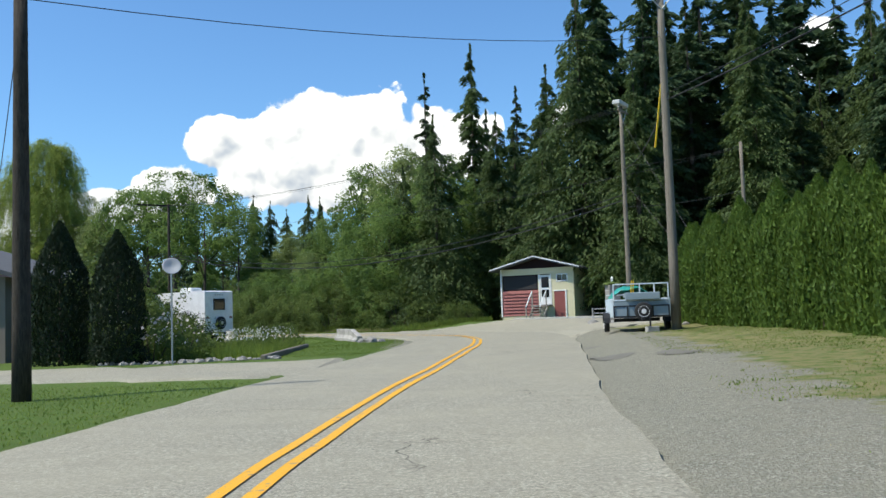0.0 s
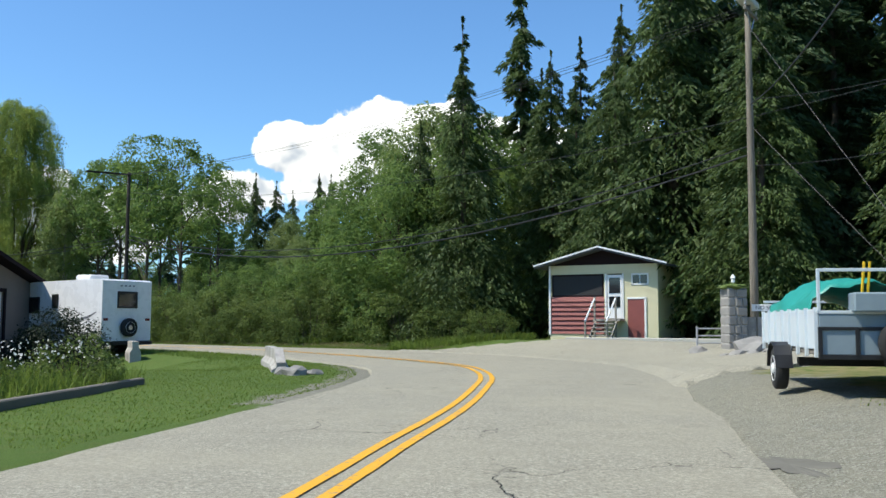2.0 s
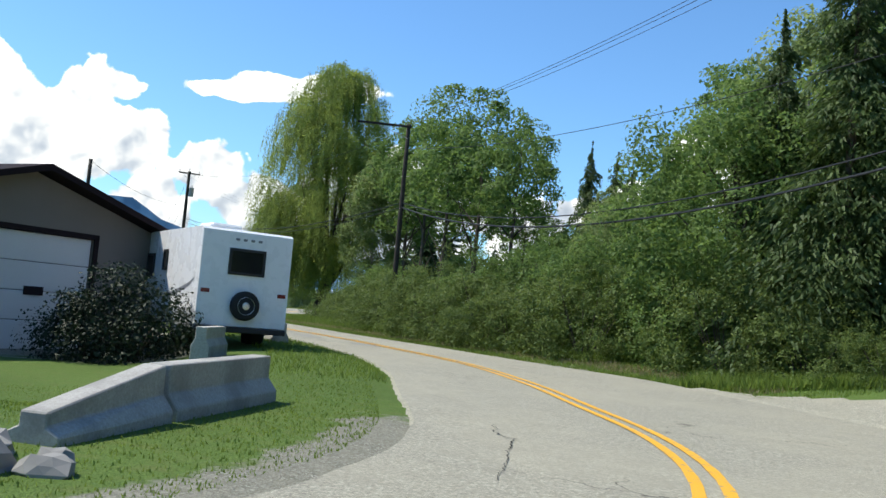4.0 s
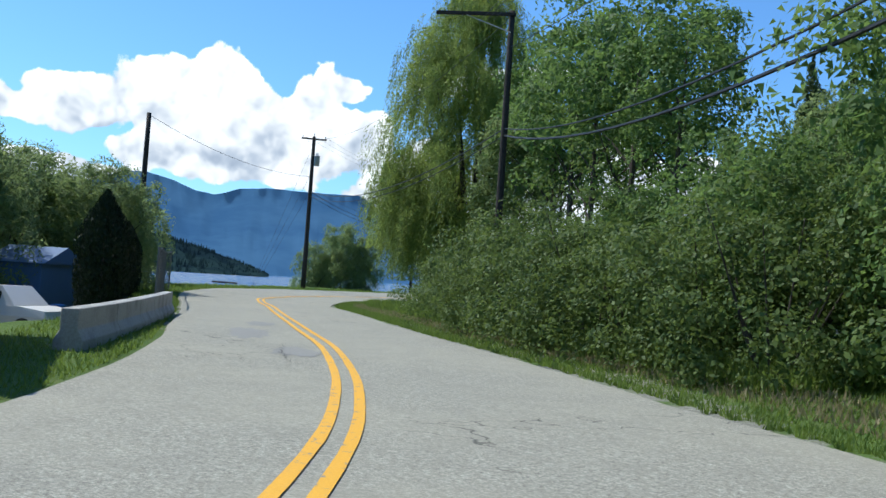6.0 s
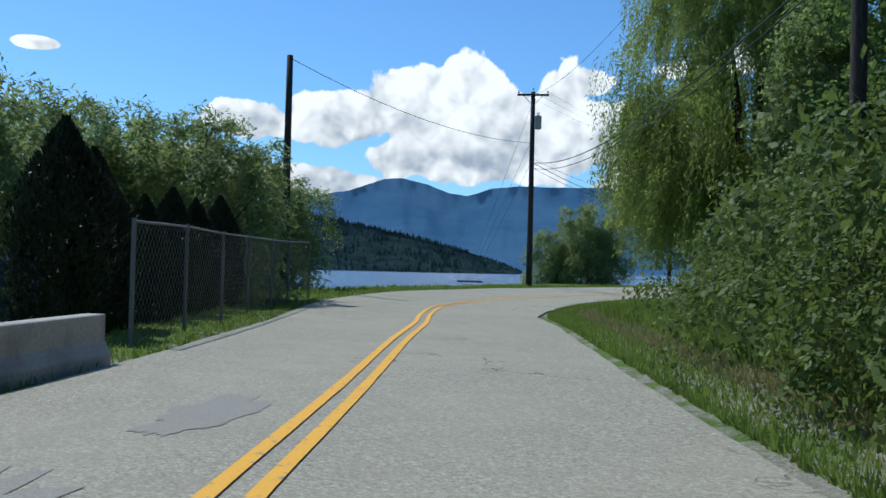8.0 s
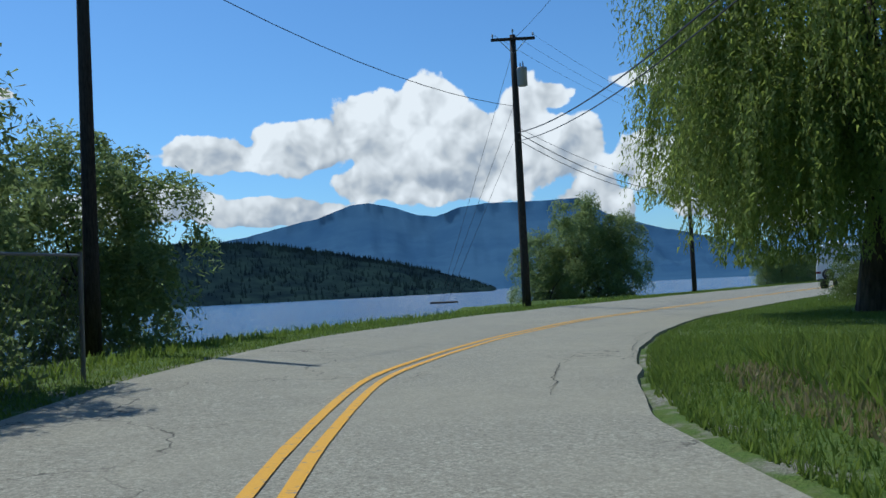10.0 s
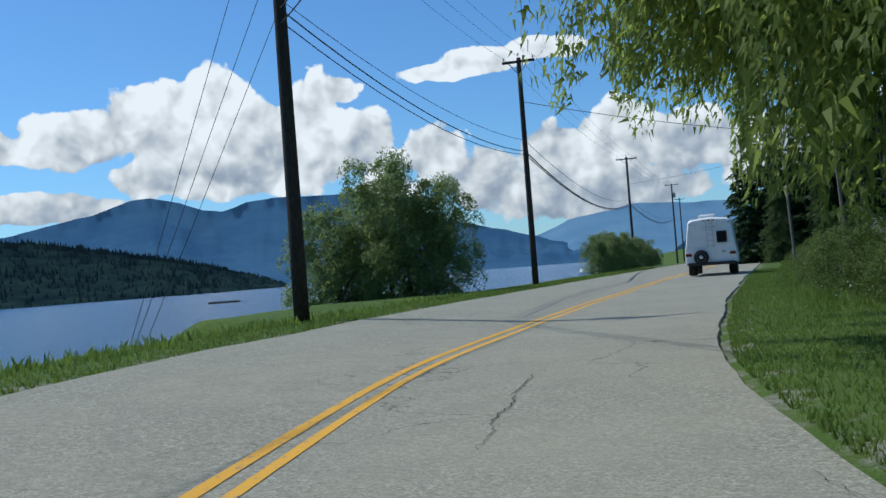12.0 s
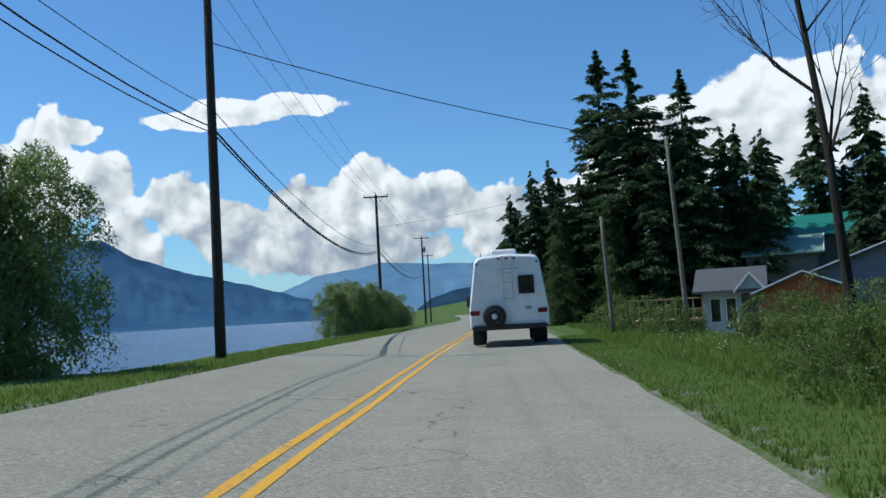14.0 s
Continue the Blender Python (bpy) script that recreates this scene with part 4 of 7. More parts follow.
def shrub(kind):
    h, r, seed, clumps, per, leaf, mat = {
        "bramble": (3.6, 2.2, 21, 160, 100, 0.098, BUSH), "bramble2": (3.0, 2.4, 22, 160, 100, 0.095, BUSH), "dogwood": (4.4, 2.0, 23, 160, 100, 0.104, BROAD),
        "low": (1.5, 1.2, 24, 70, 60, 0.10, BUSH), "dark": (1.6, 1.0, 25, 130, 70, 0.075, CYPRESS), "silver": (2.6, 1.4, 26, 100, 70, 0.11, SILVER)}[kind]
    e = hub("shrub", "shrub", "shrub", (0, 0, -300))
    bm = bmesh.new()
    g = np.random.default_rng(seed)
    for i in range(12):
        a = g.uniform(0, 6.28)
        q = Vector((math.cos(a) * r * 0.6, math.sin(a) * r * 0.6, h * g.uniform(0.5, 0.85)))
        rod(bm, (q.x * 0.15, q.y * 0.15, 0), q, 0.03, 0.008, 5)
    part("rootstock", bm, BARK, e)
    quads("foliage", broad_mesh(h, r, seed, clumps, per, leaf, -0.35, 0.5, 0.62, 4), 4, mat, e)
    return e


def column_mesh(h, r, seed, n, leaf):
    """A tight evergreen column of upright sprays."""
    g = np.random.default_rng(seed)
    z = h * g.uniform(0, 1, n) ** 0.9
    a = g.uniform(0, 6.28, n)
    prof = r * np.clip(np.minimum(1.0, (h - z) / (0.34 * h)), 0.03, 1) ** 0.8
    prof = prof * (1 + 0.22 * np.array([noise.noise((math.cos(t) * 1.6, math.sin(t) * 1.6, q * 0.9 + seed)) for t, q in zip(a, z)]))
    k = g.uniform(0.55, 1.04, n) ** 0.5
    c = np.stack([np.cos(a) * prof * k, np.sin(a) * prof * k, z], -1)
    d = unit(np.stack([np.cos(a) * 0.35, np.sin(a) * 0.35, np.ones(n)], -1) + g.normal(0, 0.35, (n, 3)))
    s = unit(np.cross(d, np.stack([np.cos(a), np.sin(a), 0 * a], -1) + g.normal(0, 0.5, (n, 3))))
    size = leaf * g.uniform(0.6, 1.4, n)
    return leaf_tris(c, d, s, size, size * 0.5)


def column(kind):
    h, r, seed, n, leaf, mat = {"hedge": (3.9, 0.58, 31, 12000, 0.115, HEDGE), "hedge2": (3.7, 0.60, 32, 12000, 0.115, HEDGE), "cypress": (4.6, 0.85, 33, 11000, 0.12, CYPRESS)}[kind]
    e = hub("columnar_evergreen", "evergreen", "evergreen", (0, 0, -300))
    part("trunk", cone_trunk(h * 0.85, 0.07), BARK, e)
    quads("foliage", column_mesh(h, r, seed, n, leaf), 3, mat, e)
    return e


def willow():
    """A weeping willow: heavy limbs and hanging strands."""
    g = np.random.default_rng(41)
    h = 18.5
    e = hub("weeping_willow", "willow", "tree", (0, 0, -300))
    bm = bmesh.new()
    rod(bm, (0, 0, -0.1), (0.3, 0.2, 3.2), 0.62, 0.46, 12)
    part("trunk", bm, BARK, e)
    for i in range(15):
        bm = bmesh.new()
        a = i * 2.4 + g.uniform(-0.3, 0.3)
        p = Vector((0.3, 0.2, 2.4 + 0.3 * (i % 5)))
        ln = g.uniform(2.2, 4.0)
        q = p + Vector((math.cos(a) * ln * 0.5, math.sin(a) * ln * 0.5, g.uniform(2.5, 6.5)))
        t = q + Vector((math.cos(a) * ln * 0.6, math.sin(a) * ln * 0.6, g.uniform(1.5, 5.5)))
        if i == 4:
            q, t = Vector((-2.6, -0.4, 6.4)), Vector((-5.6, -0.8, 7.8))
        rod(bm, p, q, 0.24, 0.15, 7)
        rod(bm, q, t, 0.15, 0.04, 6)
        part("limb", bm, BARK, e)
    # boughs over a tall rounded crown, each pouring down a curtain of strands
    m_ = 130
    ba = np.arange(m_) * 2.399 + g.uniform(-0.3, 0.3, m_)
    bv = g.uniform(0.0, 1.0, m_) ** 0.9
    br = 4.5 * np.clip(1 - bv**3.2, 0.02, 1) ** 0.5 * g.uniform(0.5, 1.1, m_)
    mids = np.stack([np.cos(ba) * br, np.sin(ba) * br, 6.8 + bv * 13.2], -1)
    lows = [(-5.8, -1.2, 7.2), (-5.2, 1.2, 6.8), (-5.4, -2.6, 7.6), (-2.6, -5.2, 7.2), (-0.4, -5.4, 6.4), (2.2, -4.8, 7.0), (-4.2, -3.6, 6.4), (-1.6, -4.4, 5.6), (-6.3, 0.2, 6.4), (-4.4, -1.0, 6.2), (0.8, -5.6, 5.6), (-3.4, 1.8, 6.2), (-2.8, 4.4, 6.6), (-5.0, 3.4, 7.6)]
    lows = np.array(lows + [(3.2, -3.6, 5.2), (1.2, -4.6, 4.4), (-1.4, -3.8, 4.4), (3.8, -1.6, 5.6), (-4.7, -2.4, 5.0), (-3.9, -3.5, 4.8), (-5.1, -1.4, 5.4), (-4.2, -2.8, 6.6)]) * [0.66, 0.86, 1.0]
    mids[:22], mids[22:44] = lows, lows + g.normal(0, 0.4, (22, 3))
    per = 46
    spot = g.normal(0, 1, (m_, 9, 3)) * [0.85, 0.85, 0.35]
    pick = g.integers(0, 9, (m_, per))
    start = (mids[:, None] + np.take_along_axis(spot, pick[..., None].repeat(3, -1), 1) + g.normal(0, 1, (m_, per, 3)) * [0.17, 0.17, 0.22]).reshape(-1, 3)
    start[:, 2] += 0.8 - 0.35 * np.linalg.norm(start[:, :2] - np.repeat(mids[:, :2], per, 0), axis=1) ** 1.5
    fall = np.repeat(g.uniform(2.0, 4.4, m_), per) * g.uniform(0.55, 1.2, m_ * per)
    n, k = len(start), 46
    t = np.linspace(0.0, 1.0, k)[None] + g.uniform(-0.02, 0.02, (n, k))
    c = np.repeat(start[:, None], k, 1)
    c[..., 2] -= t * fall[:, None]
    out = unit(start * [1, 1, 0])
    c += out[:, None] * (0.6 * np.sqrt(np.clip(t, 0, 1)))[..., None]
    c += g.normal(0, 0.06, c.shape)
    over = -0.89 * c[..., 0] - 0.45 * c[..., 1]
    keep = c[..., 2] > np.where(over > 4.2, 3.5, np.where(over > 3.4, 1.9, 1.5))
    face = np.repeat(out[:, None], k, 1)[keep]
    c = c[keep]
    d = unit(g.normal(0, 0.38, c.shape) + [0, 0, -1.0] + face * 0.25)
    s = unit(np.cross(d, face + g.normal(0, 0.55, c.shape)))
    size = 0.155 * g.uniform(0.6, 1.4, len(c))
    body = clumped(mids + [0, 0, 0.5], g.uniform(0.7, 1.35, m_), unit(mids - [0, 0, 9.0]), 330, 0.2, 0.36, g, 0.2, 0.7, 0.9)
    quads("crown", np.vstack([leaf_tris(c, d, s, size, size * 0.36), body]), 3, WILLOW, e)
    return e


def bare_tree(x, y, seed, size):
    e = hub("dead_tree", "tall leafless grey tree beside the houses", "tree", (x, y, gz(x, y) - 0.1), size=size)
    dead = m_bark("dead grey bark", (0.014, 0.012, 0.010), (0.050, 0.042, 0.035))
    g = np.random.default_rng(seed)
    bm = bmesh.new()

    def grow(p, d, ln, r, level):
        q = p + d * ln
        rod(bm, p, q, r, r * 0.7, 6 if level < 2 else 3)
        if level >= 6 or r < 0.003:
            return
        for i in range(2):
            t = Vector(g.normal(0, 0.36, 3))
            grow(q, (d + t * (0.35 if i == 0 else 1.1) + Vector((0, 0, 0.10))).normalized(), ln * g.uniform(0.66, 0.9), r * (0.72 if i == 0 else 0.52), level + 1)
    p, d, r = Vector((0, 0, 0)), Vector((-0.03, 0.0, 1)), 0.115
    stem, forks = [], []
    for i in range(9):
        q = p + d * 1.25
        stem.append((p, q, r))
        if i > 1:
            forks += [(q, g.uniform(0, 6.28), r, i) for j in range(2)]
        p, r = q, r * 0.87
        d = (d + Vector((g.normal(0, 0.06), g.normal(0, 0.06), 0.02))).normalized()
    for a, b, k in stem:
        rod(bm, a, b, k, k * 0.88, 9)
    part("trunk", bm, dead, e)
    for q, a, k, i in forks:
        bm = bmesh.new()
        grow(q, Vector((math.cos(a), math.sin(a), 0.95)).normalized(), 1.15 - 0.05 * i, k * 0.42, 1)
        part("branch", bm, dead, e)


FIRS = [(2.8, 75, "spire", 1.04), (11, 92, "thin", 1.17), (7.2, 84, "fir", 0.92), (4.6, 88, "fir", 0.86), (-1.2, 82, "thin", 1.1), (10.0, 64, "cedar", 1.2), (14, 61, "spruce", 1.02), (17.5, 63, "fir", 1.0), (20, 57.5, "cedar2", 0.94), (23.5, 59, "fir", 0.66), (27, 54, "spruce", 0.82), (30, 50, "thin", 0.9), (33, 56, "fir", 1.0), (25, 67, "spruce", 1.04), (13, 71, "fir", 1.16), (37, 49, "cedar2", 0.9)]
FIRS += [(12.4, 57.4, "cedar2", 0.84), (-0.4, 65.0, "cedar", 0.76), (4.2, 67.0, "cedar2", 0.78), (-2.8, 67.0, "cedar", 0.60), (18, 70, "cedar", 1.15), (30, 62, "cedar", 1.04), (36, 58, "spruce", 1.1), (41, 52, "fir", 1.1), (-12, 90, "cedar2", 0.60), (-16, 94, "cedar2", 0.56), (-8, 92, "cedar2", 0.64), (-20, 97, "cedar2", 0.66), (22, 64, "cedar2", 1.08), (16, 66, "cedar", 1.05), (28, 58, "cedar2", 0.9), (21, 72, "fir", 1.0), (26, 74, "cedar", 0.95), (31, 70, "fir", 1.0), (34, 66, "spruce", 1.0), (12, 68, "far", 1.16), (16.5, 70, "far", 1.2), (19.5, 66.5, "fir", 1.2), (22.8, 68, "far", 1.2), (29, 73, "far", 1.3), (24.5, 61.5, "cedar2", 0.68), (27, 64, "cedar", 0.76), (15.5, 75, "cedar", 1.1), (9, 75, "cedar2", 1.0), (31, 58, "cedar", 0.8), (33, 61, "cedar2", 0.92), (39, 62, "fir", 1.1), (6.4, 78, "cedar", 0.8), (-18.4, 98, "cedar2", 0.62), (-13.6, 93, "cedar", 0.62), (7.0, 62.5, "cedar", 0.7)]
for i, (x, y, k, s) in enumerate(FIRS):
    k = "far" if k in ("fir", "spruce") and y > 69 and x > 8 else k
    nm = "drooping western cedar with dark green sprays" if "cedar" in k else "tall dark green conifer in the roadside forest"
    tree("c_" + k, x, y, lambda k=k: conifer(k), nm, "conifer", "roadside forest conifers", s, i * 71)
LAKE_FIRS = [(-67.1, 175.7, "fir", 0.5), (-66.8, 180.8, "spruce", 0.56), (-64.8, 183.0, "fir", 0.52), (-63.2, 177.4, "fir", 0.54), (-62.0, 186.7, "spruce", 0.6), (-60.4, 178.9, "fir", 0.5), (-58.7, 182.0, "spruce", 0.5), (-57.0, 186.1, "fir", 0.58), (-55.7, 178.2, "fir", 0.55), (-53.7, 184.3, "spruce", 0.62), (-52.2, 177.4, "fir", 0.58), (-50.0, 181.0, "cedar2", 0.6), (-64.6, 168.5, "fir", 0.46), (-62.6, 165.4, "spruce", 0.44), (-51.4, 158.0, "fir", 0.38), (-49.2, 156.0, "spruce", 0.40)]
LAKE_FIRS += [(-57.5, 177, "fir", 0.78), (-54, 179, "fir", 0.82), (-50.5, 177, "fir", 0.76), (-47, 175, "fir", 0.8), (-44, 170, "fir", 0.76), (-69, 158, "pine", 1.14), (-66.4, 156, "pine", 1.1), (-63.6, 158, "pine", 1.05), (-74, 172, "fir", 0.55), (-71.5, 166, "fir", 0.55), (-61, 161, "spruce", 0.62), (-59.6, 162, "fir", 0.36), (-74.6, 155.2, "fir", 0.42), (-73.2, 155.6, "spruce", 0.48), (-64.8, 154.5, "fir", 0.5), (-62.8, 155.5, "spruce", 0.62), (-61.2, 157, "fir", 0.58), (-67.5, 154.2, "cedar2", 0.42), (-70.8, 153.4, "cedar2", 0.4), (-59.2, 157.5, "spruce", 0.55), (-72.6, 157.4, "fir", 0.52), (-72.0, 157.5, "pine", 0.62), (-70.2, 156.4, "pine", 0.6), (-84, 178, "fir", 0.5), (-81.5, 178, "spruce", 0.55), (-77.5, 168, "fir", 0.42), (-75.5, 164, "cedar2", 0.42), (-72.6, 161, "cedar2", 0.45), (-54, 164, "spruce", 0.46), (-49, 166, "fir", 0.45), (-44, 160, "fir", 0.52), (-78, 182, "fir", 0.6), (-67, 163, "spruce", 0.66), (-60, 166, "fir", 0.62), (-40, 158, "spruce", 0.55), (-36, 150, "fir", 0.6), (-33, 140, "cedar2", 0.5), (-65, 160, "cedar", 0.6), (-70, 162, "cedar2", 0.5)]
for i, (x, y, k, s) in enumerate(LAKE_FIRS):
    k = "far" if k in ("fir", "spruce") else k
    tree("c_" + k, x, y, lambda k=k: conifer(k), "dark lakeside conifer behind the cottages", "conifer", "lakeside conifers", s, i * 53)
for i, k in enumerate(np.where((MID[:, 1] > 188) & (MID[:, 1] < 372))[0][::22]):
    x, y = MID[k] - SIDE[k] * (9.5 + 3.5 * (i % 3))
    tree("c_far", x, y, lambda: conifer("far"), "dark conifer far along the shore road", "conifer", "lakeside conifers", 0.5 + 0.09 * (i % 4), i * 49)
LEAFY = [(-4, 67, "maple", 1.0), (-8, 70.8, "alder", 0.44), (-11, 75, "poplar", 0.46), (-14.5, 78, "alder", 0.42), (-18, 80.5, "birch", 0.86), (-22, 84, "ash", 1.0), (-25.5, 86.5, "birch", 1.06), (-29, 90, "birch", 1.1), (-32, 93, "ash", 1.02), (-18, 88, "alder", 0.5), (-10, 82, "alder", 0.7), (-3, 75, "poplar", 1.06), (-6.5, 79, "alder", 1.0), (-14, 85, "poplar", 0.62), (-35.5, 94, "poplar", 0.9), (-28, 96, "birch", 0.9), (-22, 91, "birch", 0.7), (0, 71, "alder", 0.95), (-21, 96, "alder", 0.46), (-26, 101, "alder", 0.5), (-32, 103, "alder", 0.5), (-24, 93, "alder", 0.34), (-36, 99, "birch", 0.95)]
for i, (x, y, k, s) in enumerate(LEAFY):
    nm = {"poplar": "slender poplar with silvery green leaves", "birch": "tall thin pale-barked tree with sparse leaves"}.get(k, "leafy green broadleaf tree in the roadside wood")
    tree("b_" + k, x, y, lambda k=k: broad(k), nm, "tree", "roadside broadleaf trees", s, i * 67)
SHORE = [(-42, 68.6, 1.0), (-46.5, 71.6, 1.05), (-38.5, 65, 0.95), (-50, 74, 0.9), (-37, 60.5, 1.0), (-45, 65.5, 1.1), (-33, 57, 1.0), (-50.4, 77.8, 0.85), (-41, 72.6, 0.8)]
for i, (x, y, s) in enumerate(SHORE):
    tree("b_shore_willow", x, y, lambda: broad("shore_willow"), "bushy grey-green willow on the lake shore", "tree", "shore willows", s * 1.12, i * 47, wide=1.1)
for i, (x, y, s, wd) in enumerate([(-72.2, 110.2, 0.98, 0.92), (-70.7, 111.9, 1.1, 0.88), (-69.2, 113.3, 0.86, 0.92), (-79.5, 141.5, 0.46, 1.2), (-81.6, 146.5, 0.5, 1.2), (-84, 152, 0.5, 1.2), (-87, 158, 0.48, 1.2), (-90, 165, 0.46, 1.2), (-95, 175, 0.42, 1.2)]):
    tree("b_shore_willow", x, y, lambda: broad("shore_willow"), "rounded bushy willow beside the lakeside road", "tree", "shore willows", s, i * 83, wide=wd)
tree("willow", -42.3, 97.2, willow, "huge weeping willow overhanging the road", "willow", "", 1.0, 0)
bare_tree(-51.9, 117.5, 51, 1.0)
bare_tree(-48.3, 108.6, 52, 0.62)

BUSHES = []
g = np.random.default_rng(8)
for i in range(0, len(MID), 4):
    y = MID[i, 1]
    if 60.5 < y < 80:
        for du, ks in ((2.9, ("bramble", "bramble2")), (5.0, ("dogwood", "bramble"))):
            u = -(float(right_half(y)) + du + g.uniform(-0.4, 0.5)) - (3.4 * float(ease(y, 67, 79)))
            x0, y0 = MID[i] + SIDE[i] * u
            BUSHES.append((x0, y0, ks[int(g.integers(2))], g.uniform(0.68, 0.92) * (1.2 if y < 67 else 1.0)))
BUSHES += [(-3.2, 63.6, "bramble", 0.9), (-1.0, 62.4, "bramble2", 0.7), (-5.2, 65.6, "dogwood", 0.9), (-2.6, 66, "dogwood", 1.0), (1.2, 60.6, "bramble2", 0.5)]
for i, (x, y, k, s) in enumerate(BUSHES):
    tree("s_" + k, x, y, lambda k=k: shrub(k), "dense green bramble thicket along the road", "shrub", "roadside thicket", s, i * 61, 0.15)
LOWS = [(-43.6, 103.0, 1.0, "low"), (-45.6, 106.5, 1.2, "bramble"), (-47.2, 110.2, 0.9, "low"), (-48.8, 113.6, 0.78, "silver"), (-50.2, 117.2, 1.0, "low"), (-52.0, 121.0, 0.9, "low"), (-47.0, 118.5, 1.0, "bramble"), (-44.5, 112.5, 1.0, "bramble2"), (-54.5, 126.0, 0.8, "low"), (-58.5, 131.5, 0.8, "low"), (-61.5, 137.0, 0.9, "low"), (-64.0, 142.5, 1.0, "low"), (-49.0, 123.5, 0.65, "silver"), (-42.0, 105.5, 0.9, "bramble"), (-46.2, 122.0, 0.8, "bramble2"), (-52.0, 112.9, 0.85, "bramble"), (-50.8, 110.6, 1.0, "bramble2"), (-52.6, 118.8, 0.55, "bramble"), (-50.6, 114.6, 0.9, "bramble"), (-49.2, 108.2, 0.9, "bramble2"), (-47.8, 105.6, 0.9, "bramble"), (-48.6, 112.0, 0.9, "bramble"), (-46.0, 103.4, 0.8, "bramble2"), (-51.6, 116.0, 0.75, "bramble"), (-47.4, 109.6, 0.9, "bramble"), (-54.2, 126.9, 0.9, "low")]
for i, (x, y, s, k) in enumerate(LOWS):
    tree("s_" + k, x, y, lambda k=k: shrub(k), "leafy roadside shrub among tall grass", "shrub", "lakeside shrubs", s * ((0.40 if x < -49.5 else 0.62) if "bramble" in k else 0.95), i * 77)
for x, y, s, k in ((-8.8, 27.6, 0.9, "low"), (-8.2, 28.6, 0.8, "low"), (-7.0, 33.0, 0.6, "low"), (-6.4, 35.6, 0.6, "low"), (-9.6, 27.0, 0.6, "dark"), (-14.9, 52.3, 1.3, "dark"), (-15.3, 51.4, 0.95, "dark"), (-9.6, 32.5, 1.0, "low"), (-12.0, 33.0, 1.0, "bramble"), (-14.0, 37.0, 1.0, "bramble2")):
    tree("s_" + k, x, y, lambda k=k: shrub(k), "garden shrub in the front bed", "shrub", "garden shrubs", s, x * 50)
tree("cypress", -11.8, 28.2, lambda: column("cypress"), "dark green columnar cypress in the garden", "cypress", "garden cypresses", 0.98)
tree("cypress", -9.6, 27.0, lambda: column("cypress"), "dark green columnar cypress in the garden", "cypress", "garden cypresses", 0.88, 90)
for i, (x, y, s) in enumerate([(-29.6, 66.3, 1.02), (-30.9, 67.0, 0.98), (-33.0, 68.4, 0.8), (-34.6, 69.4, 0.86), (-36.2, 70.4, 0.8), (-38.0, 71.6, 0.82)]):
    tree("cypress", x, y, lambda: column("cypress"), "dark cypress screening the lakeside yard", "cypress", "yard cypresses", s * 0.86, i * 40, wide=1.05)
for i, y in enumerate(np.arange(3.0, 35.5, 0.95)):
    x = 9.0 + 0.018 * (y - 10) + 0.12 * math.sin(i * 2.1)
    tree("hedge" if i % 2 else "hedge2", x, y, (lambda: column("hedge")) if i % 2 else (lambda: column("hedge2")), "bright green cedar in a clipped tall hedge", "hedge", "tall cedar hedge", 1.0 + 0.06 * math.sin(i * 1.7), i * 57)
for i, (x, y) in enumerate([(10.0, 36.0), (10.9, 36.6), (11.8, 37.0), (12.8, 37.4), (13.8, 37.6)]):
    tree("hedge", x, y, lambda: column("hedge"), "bright green cedar in a clipped tall hedge", "hedge", "tall cedar hedge", 1.02, i * 57)


# ---- grass ----
def blades(name, n, pick, height, material, label, seed, wide=0.022):
    """Grass blades where pick(rng, n) says."""
    g = np.random.default_rng(seed)
    x, y = pick(g, n)
    z = ground_z(x, y)
    h = height * g.uniform(0.4, 1.3, len(x))
    a = g.uniform(0, 6.28, len(x))
    lean = g.normal(0, 0.35, (len(x), 2)) * h[:, None]
    wd = wide * g.uniform(0.6, 1.5, len(x))
    b = np.stack([x, y, z - 0.02], -1)
    s = np.stack([np.cos(a) * wd, np.sin(a) * wd, 0 * a], -1)
    tip = b + np.stack([lean[:, 0], lean[:, 1], h], -1)
    return tagged(quads(name, np.stack([b - s, b + s, tip], 1), 3, material), label, "grass", kind="stuff")


def along(y0, y1, side, lo, hi, power=1.6):
    ks = np.where((MID[:, 1] > y0) & (MID[:, 1] < y1))[0]

    def pick(g, n):
        k = g.choice(ks, n)
        half = left_half(MID[k, 1]) if side > 0 else right_half(MID[k, 1])
        u = side * (half + lo + (hi - lo) * g.uniform(0, 1, n) ** power)
        p = MID[k] + SIDE[k] * u[:, None] + AHEAD[k] * g.uniform(-0.3, 0.3, n)[:, None]
        return p[:, 0], p[:, 1]
    return pick


def patchy(y0, y1, lo, hi):
    """Like along the right side, but in tufts and drifts, thicker away from the paving."""
    base = along(y0, y1, -1, lo, hi, 0.75)

    def pick(g, n):
        x, y = base(g, n)
        _, u = find(x, y)
        keep = np.array([noise.noise((a * 0.55, b * 0.3, 2.0)) + 0.5 * noise.noise((a * 1.9, b * 1.4, 5.0)) for a, b in zip(x, y)])
        keep = keep + 0.16 * (-u - 5.4) > 0.0
        return x[keep], y[keep]
    return pick


